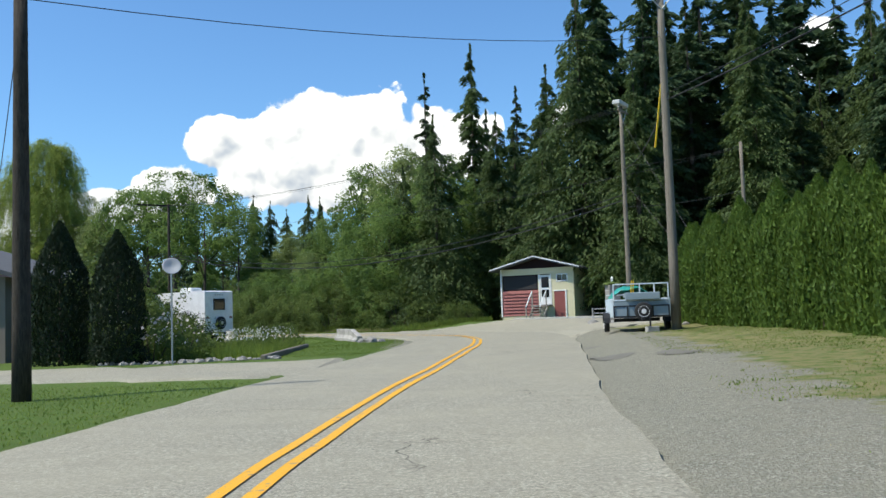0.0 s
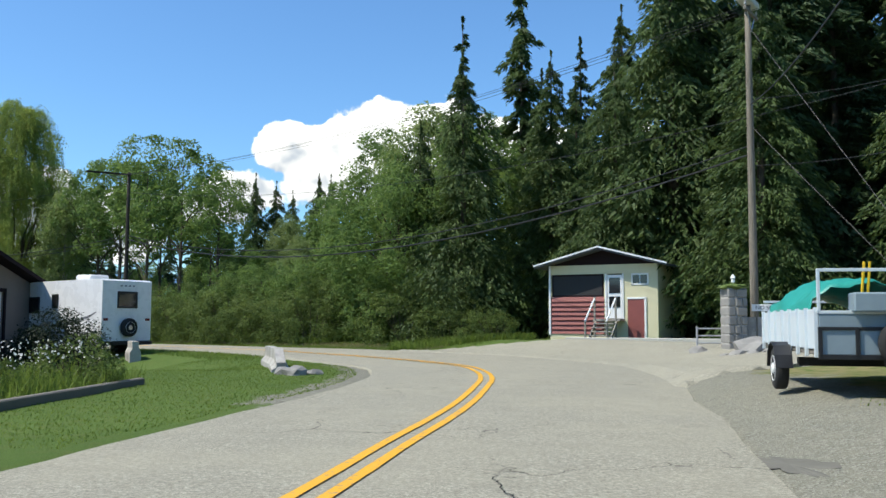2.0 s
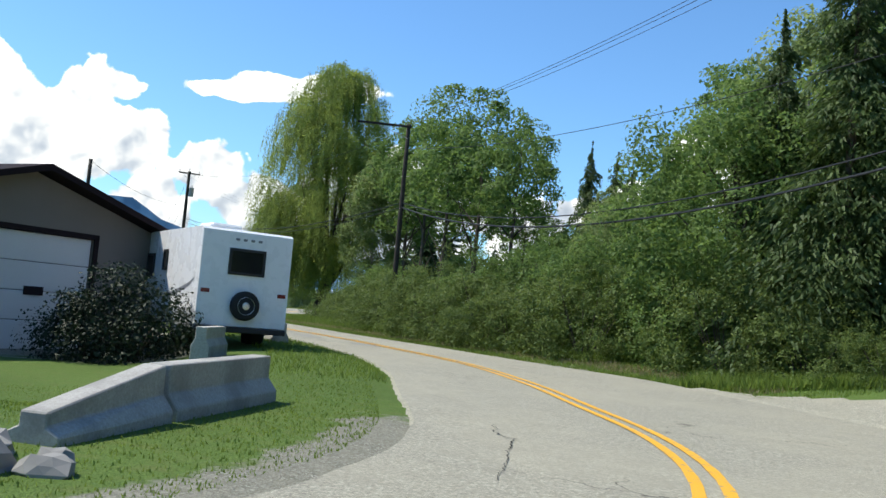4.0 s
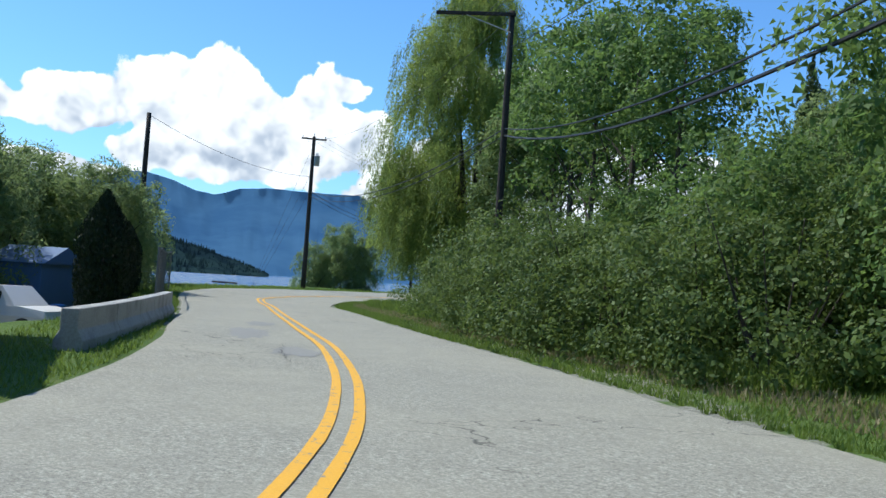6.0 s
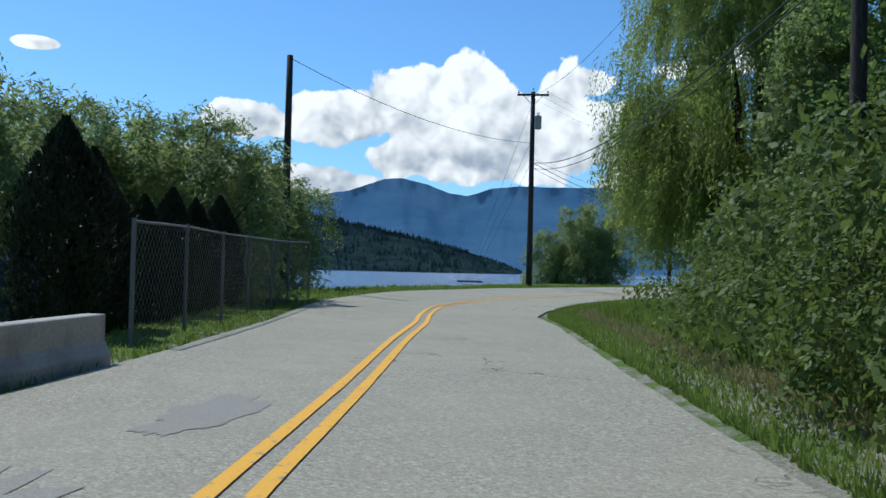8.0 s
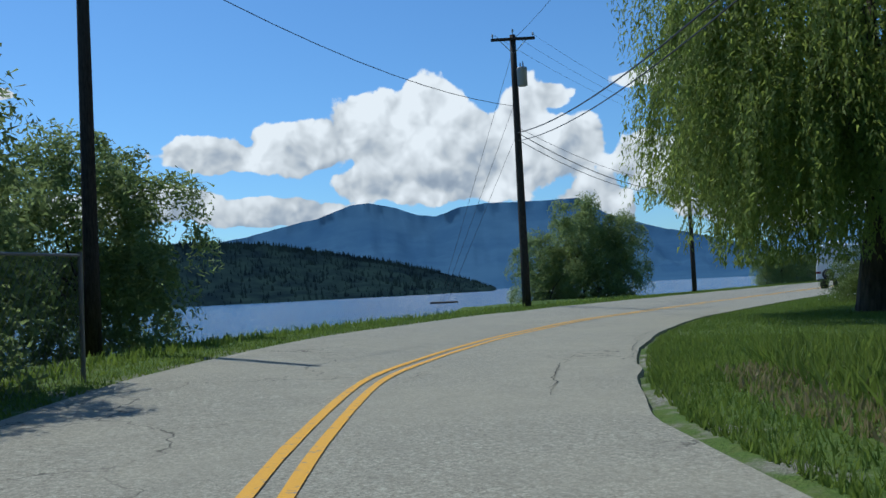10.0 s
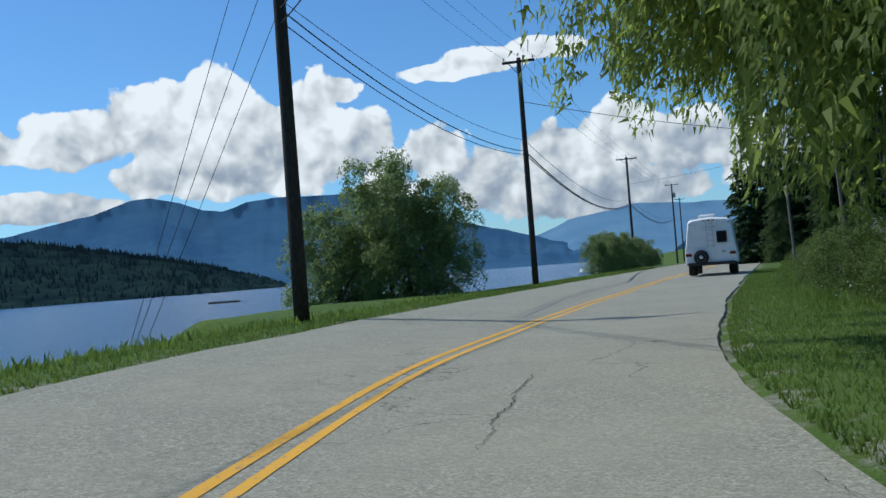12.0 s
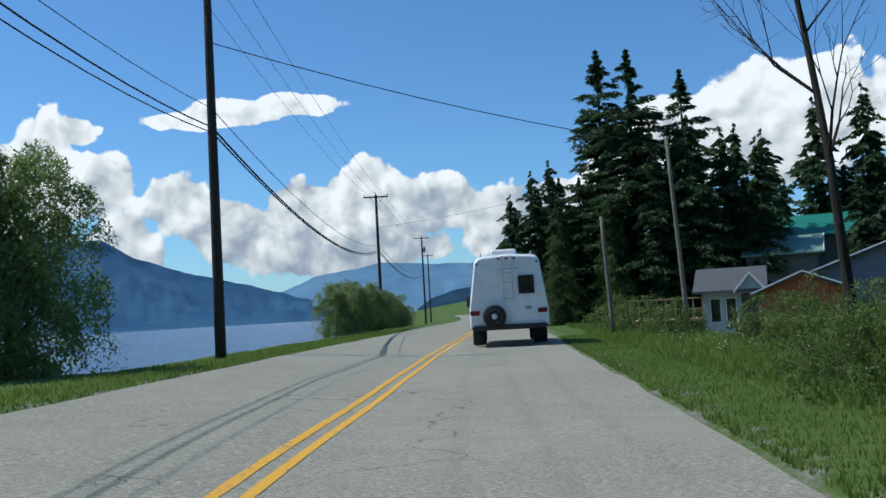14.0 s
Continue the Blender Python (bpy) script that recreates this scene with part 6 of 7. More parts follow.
def big_motorhome(at, turn):
    """The boxy motorhome with a bunk over the cab."""
    e = hub("motorhome", "long white boxy motorhome with overcab bunk and grey stripes", "motorhome", at, turn)
    bm = bmesh.new()
    prof = [(0.0, 0.62), (0.0, 3.0), (0.12, 3.06), (5.9, 2.98), (6.6, 2.72), (6.72, 2.35), (6.5, 2.1), (5.55, 2.0), (5.3, 0.62)]
    prism(bm, [(y, z) for y, z in prof], 2.4, Matrix.Translation((1.2, 0, 0)) @ Matrix.Rotation(radians(90), 4, "Z"))
    body = part("body", tidy(bm), WHITE, e)
    bm = bmesh.new()
    cab = [[(-0.98, y, 0.5), (-0.98, y, zt * 0.7), (-wt, y, zt), (wt, y, zt), (0.98, y, zt * 0.7), (0.98, y, 0.5)] for y, zt, wt in ((5.2, 2.02, 0.78), (5.9, 1.95, 0.78), (6.35, 1.3, 0.85), (7.1, 1.1, 0.8), (7.25, 0.75, 0.8))]
    part("cab", loft(bm, cab), WHITE, e, "white van cab and bonnet")
    bm = bmesh.new()
    box(bm, (-1.19, 0.1, 0.5), (1.19, 5.2, 0.66), 0.01)
    part("skirt", bm, MID_GREY, e, "grey lower skirt")
    bm = bmesh.new()
    box(bm, (-1.15, -0.2, 0.46), (1.15, 0.0, 0.6), 0.02)
    part("bumper", bm, BLACK, e, "dark rear bumper")
    pane(e, (-0.45, -0.02, 1.95), (0.45, 0.02, 2.55), BLACK, label="dark rear window")
    for sx in (-1, 1):
        bm = bmesh.new()
        box(bm, (sx * 1.02 - 0.11, -0.03, 1.42), (sx * 1.02 + 0.11, 0.03, 1.52), 0.01)
        part("tail_lamp", bm, RED_LENS, e, "red tail lamp")
        bm = bmesh.new()
        rod(bm, (sx * 1.0, 5.75, 1.35), (sx * 1.35, 5.6, 1.42), 0.02, None, 6)
        box(bm, (sx * 1.36 - 0.11, 5.54, 1.25), (sx * 1.36 + 0.11, 5.64, 1.65), 0.03)
        part("mirror", bm, WHITE_PAINT, e)
        for yy_ in (1.6, 6.3):
            wheel(e, (sx * 0.98, yy_, 0.38), 0.38, 0.4 if yy_ < 3 else 0.24, sx)
        swoosh(e, [(0.35, 1.75), (0.7, 1.6), (1.3, 1.45), (2.0, 1.32), (2.8, 1.22), (3.4, 1.18)], 0.05, lambda z, sx=sx: sx * 1.206)
        swoosh(e, [(3.0, 1.4), (3.4, 1.3), (3.9, 1.15), (4.4, 1.0), (4.9, 0.9)], 0.05, lambda z, sx=sx: sx * 1.208)
    bm = bmesh.new()
    box(bm, (-1.207, 0.1, 0.66), (-1.2, 5.25, 0.98), 0.0)
    box(bm, (1.2, 0.1, 0.66), (1.207, 5.25, 0.98), 0.0)
    part("lower_band", bm, plain("pale grey band", (0.42, 0.43, 0.45), 0.4), e, "pale grey lower band")
    for y0, y1, z0, z1 in ((3.95, 4.55, 1.75, 2.35), (2.75, 3.05, 1.95, 2.45)):
        pane(e, (-1.225, y0, z0), (-1.19, y1, z1), BLACK, label="dark side window")
    wheel(e, (0.0, -0.16, 1.15), 0.37, 0.2, -1, CHROME, "spare_wheel")
    e.children[-1].rotation_euler = (0, 0, 0)
    bm = bmesh.new()
    box(bm, (-0.45, 1.7, 3.02), (0.45, 2.7, 3.3), 0.06)
    part("roof_unit", bm, WHITE_PAINT, e, "white rooftop air conditioner")
    for sx in (-0.3, -0.1, 0.1, 0.3):
        bm = bmesh.new()
        box(bm, (sx - 0.05, -0.02, 2.78), (sx + 0.05, 0.02, 2.84), 0.006)
        part("lettering_bar", bm, GREY_BAND, e, "dark unreadable lettering bar")
    return e


rv = camper_van((-62.2, 125.6, 0.03), 24.5)
rv2 = big_motorhome((-13.4, 54.5, gz(-16.5, 56.2) + 0.03), 62)
# the spare wheels lie flat against the back wall: their axles run fore and aft
for e in (rv, rv2):
    for ob in e.children:
        if ob.name.startswith("spare_wheel"):
            c = Vector((-0.46, -0.16, 0.92)) if e is rv else Vector((0.0, -0.14, 1.15))
            turn_ = Matrix.Translation(c) @ Matrix.Rotation(radians(90), 4, "Z") @ Matrix.Translation(-(Vector((-0.46, -0.16, 0.92)) if e is rv else Vector((0.0, -0.16, 1.15))))
            ob.data.transform(turn_)
            for kid in ob.children:
                kid.data.transform(turn_)


def trailer(at, turn):
    e = hub("utility_trailer", "grey-blue box trailer with pale rails and teal tarpaulin load", "trailer", at, turn)
    W, L = 0.90, 4.3
    bm = bmesh.new()
    box(bm, (-W, 0, 0.55), (W, L, 0.62), 0.01)
    part("floor", bm, LOG, e)
    bm = bmesh.new()
    for sx in (-1, 1):
        box(bm, (sx * W - 0.02, 0.05, 0.62), (sx * W + 0.02, L, 1.10), 0.005)
    part("side_panel", bm, PALE_STEEL, e, "pale grey-blue side panel")
    for sx in (-1, 1):
        for yy_ in np.linspace(0.05, L, 8):
            bm = bmesh.new()
            box(bm, (sx * (W + 0.03) - 0.025, yy_ - 0.025, 0.52), (sx * (W + 0.03) + 0.025, yy_ + 0.025, 1.14), 0.004)
            part("side_post", bm, PALE_STEEL, e)
    bm = bmesh.new()
    box(bm, (-W, -0.03, 0.56), (W, 0.03, 0.86), 0.006)
    part("tailgate", bm, TRAILER, e, "dull grey-blue lower tailgate")
    bm = bmesh.new()
    box(bm, (-W, -0.01, 0.88), (W, 0.03, 1.06), 0.006)
    part("tailgate_upper", bm, TRAILER, e)
    bm = bmesh.new()
    for xx in (-W, -0.46, 0.38, W):
        box(bm, (xx - 0.025, -0.06, 0.5), (xx + 0.025, -0.03, 0.9), 0.004)
    box(bm, (-W, -0.06, 0.5), (W, -0.03, 0.56), 0.004)
    box(bm, (-W, -0.05, 0.86), (W, -0.03, 0.9), 0.004)
    part("tailgate_frame", bm, BLACK, e, "dark tailgate framing")
    bm = bmesh.new()
    for a, b in (((-W, 0, 1.08), (W, 0, 1.08)), ((-W, 0, 1.60), (W, 0, 1.60)), ((-W, L, 1.3), (W, L, 1.3))):
        box(bm, (a[0] - 0.02, a[1] - 0.02, a[2] - 0.02), (b[0] + 0.02, b[1] + 0.02, b[2] + 0.02), 0.004)
    for xx in (-W, -0.03, 0.45, W):
        box(bm, (xx - 0.02, -0.02, 1.06), (xx + 0.02, 0.02, 1.6), 0.004)
    for sx in (-W, W):
        box(bm, (sx - 0.02, 0, 1.08), (sx + 0.02, L, 1.12), 0.004)
    part("rail", bm, PALE_STEEL, e, "pale tubular rails")
    bm = bmesh.new()
    box(bm, (-0.52, -0.18, 1.08), (0.62, 0.14, 1.32), 0.02)
    part("tool_box", bm, TRAILER, e, "grey-blue tool box on the tailgate")
    wheel(e, (0.0, 0, 0), 0.30, 0.2, -1, plain("white wheel paint", (0.72, 0.72, 0.72), 0.4), "spare_wheel")
    sp = [kid for kid in e.children if kid.name.startswith("spare_wheel")][0]
    t_ = Matrix.Translation((0.06, -0.16, 0.70)) @ Matrix.Rotation(radians(90), 4, "Z")
    sp.data.transform(t_)
    for kid in sp.children:
        kid.data.transform(t_)
    for sx in (-1, 1):
        for yy_ in (2.0,):
            wheel(e, (sx * (W + 0.16), yy_, 0.30), 0.30, 0.18, sx, WHITE_PAINT)
        bm = bmesh.new()
        for k in range(6):
            a, b = math.pi * k / 6, math.pi * (k + 1) / 6
            p, q = (2.0 + 0.4 * math.cos(a), 0.32 + 0.36 * math.sin(a)), (2.0 + 0.4 * math.cos(b), 0.32 + 0.36 * math.sin(b))
            vs = [bm.verts.new((sx * (W + s_), *r_)) for s_, r_ in ((0.04, p), (0.28, p), (0.28, q), (0.04, q))]
            bm.faces.new(vs)
        f_ = part("fender", bm, BLACK, e, "dark curved mudguard")
        f_.modifiers.new("thick", "SOLIDIFY").thickness = 0.02
    bm = bmesh.new()
    box(bm, (-0.05, -0.6, 0.42), (0.05, 0.4, 0.52), 0.01)
    box(bm, (-0.8, 1.9, 0.34), (0.8, 2.1, 0.46), 0.01)
    rod(bm, (0.25, -0.25, 0.18), (0.25, -0.25, 0.6), 0.03, None, 8)
    part("chassis", bm, BLACK, e)
    bm = bmesh.new()
    n_ = 18
    vs = []
    for i in range(n_):
        for j in range(n_):
            x_, y_ = -W * 1.02 + 1.5 * W * i / (n_ - 1), 0.7 + (L - 0.9) * j / (n_ - 1)
            hump = 0.42 * math.sin(math.pi * min(1, max(0, i / (n_ - 1)))) ** 0.6 * (0.75 + 0.25 * math.sin(j * 0.7))
            z_ = 1.14 + hump + 0.10 * noise.noise((x_ * 3, y_ * 2.2, 0)) + 0.05 * noise.noise((x_ * 8, y_ * 6, 1))
            vs.append(bm.verts.new((x_, y_, z_ - (0.22 if i == 0 else 0))))
    for i in range(n_ - 1):
        for j in range(n_ - 1):
            bm.faces.new((vs[i * n_ + j], vs[(i + 1) * n_ + j], vs[(i + 1) * n_ + j + 1], vs[i * n_ + j + 1]))
    tp = shade_smooth(part("tarpaulin", tidy(bm), TEAL, e, "crumpled teal tarpaulin"))
    tp.modifiers.new("thick", "SOLIDIFY").thickness = 0.01
    bm = bmesh.new()
    for xx in (-0.32, -0.25):
        rod(bm, (xx, 0.5, 0.65), (xx + 0.06, 0.35, 1.72), 0.018, None, 6)
    part("tool_handle", bm, YELLOW_PLASTIC, e, "yellow tool handles")
    return e


tr = trailer((6.42, 30.1, gz(5.9, 32.0) + 0.01), -7)
tr.scale = (0.98, 0.98, 1.0)
blk = hub("concrete_block", "grey concrete block under the trailer hitch", "block", (6.66, 29.72, gz(6.66, 29.72)), 10)
bm = bmesh.new()
box(bm, (-0.2, -0.12, -0.03), (0.2, 0.12, 0.17), 0.015)
part("block", bm, CONCRETE, blk)


# ---- buildings ----
def wall_frame(at, turn):
    return Matrix.Translation(at) @ Matrix.Rotation(radians(turn), 4, "Z")


def gable_roof(e, w_, d_, z_eave, z_top, over, mat, trim=None, y0=0.0, thick=0.10):
    """Two slopes over a body w_ wide (x) and d_ deep (y), ridge along y."""
    for sx in (-1, 1):
        bm = bmesh.new()
        sl = (z_top - z_eave) / (w_ / 2)
        xe = w_ / 2 + over
        pts = [(0, z_top), (sx * xe, z_top - sl * xe), (sx * xe, z_top - sl * xe + thick), (0, z_top + thick)]
        prism(bm, pts, d_ + 2 * over, Matrix.Translation((w_ / 2, y0 - over, 0)))
        part("roof_slope", tidy(bm), mat, e)
        if trim is not None:
            bm = bmesh.new()
            pts = [(0, z_top + thick - 0.02), (sx * (xe + 0.02), z_top - sl * (xe + 0.02) + thick - 0.02), (sx * (xe + 0.02), z_top - sl * (xe + 0.02) + thick + 0.05), (0, z_top + thick + 0.05)]
            prism(bm, pts, 0.05, Matrix.Translation((w_ / 2, y0 - over - 0.05, 0)))
            part("roof_edge", tidy(bm), trim, e, "pale metal roof edge")


def cabin():
    """Front wall along x from the origin, facing -y."""
    x0, y0, x1, y1 = 3.75, 60.2, 8.75, 57.9
    turn = math.degrees(math.atan2(y1 - y0, x1 - x0))
    e = hub("cabin", "small red and cream cabin with a shallow gable roof", "house", (x0, y0, 0.40), turn)
    W, D, H, T = 5.45, 7.0, 3.38, 4.02
    bm = bmesh.new()
    box(bm, (0, 0.0, -0.3), (W, 0.15, 0.35))
    box(bm, (0, 0.15, -0.3), (0.15, D, H))
    box(bm, (W - 0.15, 0.15, -0.3), (W, D, H))
    box(bm, (0, D, -0.3), (W, D + 0.15, H))
    box(bm, (0.0, 0.0, 2.98), (W, 0.15, H))
    box(bm, (2.8, 0.0, 0.35), (2.95, 0.15, 2.98))
    box(bm, (3.72, 0.0, 0.35), (3.97, 0.15, 2.98))
    box(bm, (3.97, 0.0, 1.9), (4.15, 0.15, 2.98))
    box(bm, (5.02, 0.0, 1.9), (W, 0.15, 2.98))
    box(bm, (4.15, 0.0, 1.9), (5.02, 0.15, 2.45))
    box(bm, (4.82, 0.0, 0.35), (W, 0.15, 1.9))
    box(bm, (2.95, 0.0, 0.35), (3.72, 0.15, 1.0))
    part("wall", bm, CREAM, e, "cream painted wall")
    bm = bmesh.new()
    box(bm, (0.1, 0.12, 0.35), (2.8, 0.16, 1.95))
    part("backing", bm, BROWN_TRIM, e)
    for k in range(8):
        z = 0.34 + k * 0.205
        bm = bmesh.new()
        vs = [bm.verts.new(p) for p in ((0.0, 0.04, z + 0.205), (2.82, 0.04, z + 0.205), (2.82, -0.035, z + 0.0), (0.0, -0.035, z), (0.0, 0.06, z), (2.82, 0.06, z), (0.0, 0.06, z + 0.205), (2.82, 0.06, z + 0.205))]
        for f in ((3, 2, 1, 0), (4, 5, 2, 3), (6, 4, 3, 0), (1, 2, 5, 7), (0, 1, 7, 6)):
            bm.faces.new([vs[i] for i in f])
        part("siding_board", tidy(bm), RED_WOOD, e, "dull red lapped siding board" if k == 0 else "")
    pane(e, (0.12, 0.05, 2.02), (2.72, 0.09, 2.94), BROWN_TRIM, "screen_window", "wide dark screened porch opening", 0.02, plain("dark insect screen", (0.022, 0.022, 0.024), 0.8))
    bm = bmesh.new()
    box(bm, (-0.06, -0.05, 0.3), (0.05, 0.0, H), 0.01)
    part("corner_board", bm, WHITE_PAINT, e)
    bm = bmesh.new()
    box(bm, (2.97, -0.01, 1.02), (3.70, 0.05, 2.92), 0.01)
    dr = part("door", bm, WHITE_PAINT, e, "white storm door with two panes")
    for z0, z1 in ((2.12, 2.80), (1.50, 1.98)):
        bm = bmesh.new()
        box(bm, (3.06, -0.03, z0), (3.61, 0.0, z1), 0.008)
        part("pane", bm, GLASS, dr)
    bm = bmesh.new()
    box(bm, (2.86, -0.04, 0.98), (2.95, 0.0, 2.98), 0.008)
    box(bm, (3.72, -0.04, 0.98), (3.80, 0.0, 2.98), 0.008)
    part("door_frame", bm, WHITE_PAINT, e)
    bm = bmesh.new()
    box(bm, (3.99, -0.02, -0.05), (4.80, 0.05, 1.86), 0.01)
    rd = part("door", bm, RED_WOOD, e, "dull red plank cellar door")
    bm = bmesh.new()
    box(bm, (4.80, -0.05, -0.05), (4.90, 0.0, 1.92), 0.008)
    box(bm, (3.95, -0.05, 1.86), (4.90, 0.0, 1.94), 0.008)
    part("door_frame", bm, WHITE_PAINT, e)
    pane(e, (4.2, 0.0, 2.5), (4.98, 0.05, 2.94), WHITE_PAINT, "window", "small dark window with white frame")
    bm = bmesh.new()
    box(bm, (4.58, -0.03, 2.5), (4.61, 0.02, 2.94), 0.0)
    part("mullion", bm, WHITE_PAINT, e)
    bm = bmesh.new()
    prism(bm, [(0.0, H), (W / 2, T - 0.02), (W, H)], 0.06, Matrix.Translation((0, 0.0, 0)))
    part("gable", tidy(bm), BROWN_TRIM, e, "dark brown shaded gable boards")
    gable_roof(e, W, D, H, T, 0.6, SHINGLE, ROOF_METAL)
    # porch stair
    bm = bmesh.new()
    box(bm, (2.5, -0.75, 0.90), (3.85, -0.02, 1.0), 0.01)
    st = part("porch_stair", bm, GREY_TIMBER, e, "worn grey wooden porch steps")
    for k in range(6):
        bm = bmesh.new()
        z = 0.80 - 0.17 * k
        box(bm, (2.62, -1.0 - 0.20 * k, z - 0.03), (3.62, -0.74 - 0.20 * k, z + 0.03), 0.008)
        part("step", bm, GREY_TIMBER, st)
    for xx in (2.60, 3.64):
        bm = bmesh.new()
        prism(bm, [(0.0, 0.95), (0.0, 0.72), (1.35, -0.42), (1.35, -0.2)], 0.05, Matrix.Translation((xx + 0.025, -0.72, 0)) @ Matrix.Rotation(radians(-90), 4, "Z"))
        part("stringer", tidy(bm), GREY_TIMBER, st)
        for yy_, zb, zt in ((-0.74, 0.2, 1.95), (-1.95, -0.4, 0.9)):
            bm = bmesh.new()
            box(bm, (xx - 0.04, yy_ - 0.04, zb), (xx + 0.04, yy_ + 0.04, zt), 0.006)
            part("newel_post", bm, GREY_TIMBER, st)
        bm = bmesh.new()
        rod(bm, (xx, -0.70, 1.92), (xx, -2.0, 0.88), 0.045, None, 6)
        part("handrail", bm, WHITE_PAINT, st, "pale painted handrail")
    e.scale = (0.9, 1.0, 1.0)
    return e


cabin()
curb = hub("timber_curb", "pale weathered timber edging the forecourt", "curb", (4.2, 56.3, gz(4.2, 56.3)), -20)
bm = bmesh.new()
box(bm, (0, -0.09, -0.05), (7.5, 0.09, 0.14), 0.02)
part("timber", bm, plain("pale timber", (0.50, 0.47, 0.42), 0.85), curb)


def garage():
    e = hub("garage", "taupe stucco garage with a wide pale door", "garage", (-18.04, 56.1, -0.62), -90, "", 1.4)
    # local x runs along the front (south), local y goes back (west)
    W, D, H, T = 6.4, 8.0, 2.35, 3.25
    e.rotation_euler = (0, 0, radians(-90))
    m = Matrix.Scale(-1, 4, (0, 1, 0))
    bm = bmesh.new()
    for lo, hi in (((0, 0, 0), (1.75, 0.18, H)), ((1.75, 0, 2.15), (4.65, 0.18, H)), ((4.65, 0, 0), (W, 0.18, H)), ((0, 0.18, 0), (0.18, D, H)), ((W - 0.18, 0.18, 0), (W, D, H)), ((0, D, 0), (W, D + 0.18, H))):
        box(bm, lo, hi)
    prism(bm, [(0, H), (W / 2, T - 0.03), (W, H)], 0.18)
    prism(bm, [(0, H), (W / 2, T - 0.03), (W, H)], 0.18, Matrix.Translation((0, D, 0)))
    bmesh.ops.transform(bm, matrix=m, verts=bm.verts)
    part("wall", tidy(bm), STUCCO, e)
    for k in range(4):
        bm = bmesh.new()
        box(bm, (1.78, 0.06, 0.02 + k * 0.53), (4.62, 0.12, 0.54 + k * 0.53), 0.012)
        bmesh.ops.transform(bm, matrix=m, verts=bm.verts)
        part("door_panel", tidy(bm), GARAGE_DOOR, e, "off-white overhead door panel" if k == 0 else "")
    bm = bmesh.new()
    for lo, hi in (((1.66, -0.02, 0), (1.76, 0.03, 2.2)), ((4.64, -0.02, 0), (4.74, 0.03, 2.2)), ((1.66, -0.02, 2.14), (4.74, 0.03, 2.24))):
        box(bm, lo, hi, 0.006)
    bmesh.ops.transform(bm, matrix=m, verts=bm.verts)
    part("door_frame", tidy(bm), BROWN_TRIM, e)
    bm = bmesh.new()
    box(bm, (2.75, 0.03, 1.0), (3.15, 0.07, 1.16), 0.005)
    bmesh.ops.transform(bm, matrix=m, verts=bm.verts)
    part("vent", tidy(bm), BROWN_TRIM, e, "small dark vent in the door")
    for sx in (-1, 1):
        bm = bmesh.new()
        sl = (T - H) / (W / 2)
        xe = W / 2 + 0.35
        prism(bm, [(0, T), (sx * xe, T - sl * xe), (sx * xe, T - sl * xe + 0.12), (0, T + 0.12)], D + 0.8, Matrix.Translation((W / 2, -0.4, 0)))
        bmesh.ops.transform(bm, matrix=m, verts=bm.verts)
        part("roof_slope", tidy(bm), BROWN_TRIM, e, "dark shingled roof slope")
    return e


garage()
e = hub("house", "low grey-brown house with dark window behind the cypresses", "house", (-14.6, 30.5, -0.05), 0)
bm = bmesh.new()
box(bm, (-9, 0, 0), (0, 0.2, 2.9))
box(bm, (-0.2, 0.2, 0), (0, 8, 2.9))
box(bm, (-9, 8, 0), (0, 8.2, 2.9))
part("wall", bm, STUCCO, e)
pane(e, (-2.6, -0.05, 0.9), (-1.0, 0.02, 2.0), BROWN_TRIM)
bm = bmesh.new()
prism(bm, [(0.6, 2.8), (-4.5, 4.4), (-9.6, 2.8), (-9.6, 2.95), (-4.5, 4.55), (0.6, 2.95)], 9.2, Matrix.Translation((0, -0.5, 0)))
part("roof", tidy(bm), SHINGLE, e)

# cottages by the lake
def cottage(at, turn, W, D, H, T, wall, roof, label, porch=False):
    e = hub("cottage", label, "house", at, turn)
    bm = bmesh.new()
    for lo, hi in (((0, 0, -0.4), (W, 0.15, H)), ((0, 0.15, -0.4), (0.15, D, H)), ((W - 0.15, 0.15, -0.4), (W, D, H)), ((0, D, -0.4), (W, D + 0.15, H))):
        box(bm, lo, hi)
    prism(bm, [(0, H), (W / 2, T), (W, H)], 0.15)
    prism(bm, [(0, H), (W / 2, T), (W, H)], 0.15, Matrix.Translation((0, D, 0)))
    part("wall", tidy(bm), wall, e)
    gable_roof(e, W, D, H, T, 0.4, roof, ROOF_METAL)
    return e


c1 = hub("cottage", "small mint-green cottage with grey roof and white dormer", "house", (-59.3, 139.8, -0.78), 8)
MINT = plain("mint siding", (0.42, 0.50, 0.44), 0.7)
W1, D1 = 2.5, 4.6
bm = bmesh.new()
for lo, hi in (((0, 0, -0.4), (0.3, 0.15, 2.2)), ((0.75, 0, -0.4), (0.95, 0.15, 2.2)), ((1.4, 0, -0.4), (1.6, 0.15, 2.2)), ((2.3, 0, -0.4), (W1, 0.15, 2.2)), ((0.3, 0, -0.4), (0.75, 0.15, 0.85)), ((0.95, 0, -0.4), (1.4, 0.15, 0.85)), ((0.3, 0, 1.9), (0.75, 0.15, 2.2)), ((0.95, 0, 1.9), (1.4, 0.15, 2.2)), ((1.6, 0, 2.05), (2.3, 0.15, 2.2)), ((0, 0.15, -0.4), (0.15, D1, 2.2)), ((W1 - 0.15, 0.15, -0.4), (W1, D1, 2.2)), ((0, D1, -0.4), (W1, D1 + 0.15, 2.2))):
    box(bm, lo, hi)
part("wall", bm, MINT, c1)
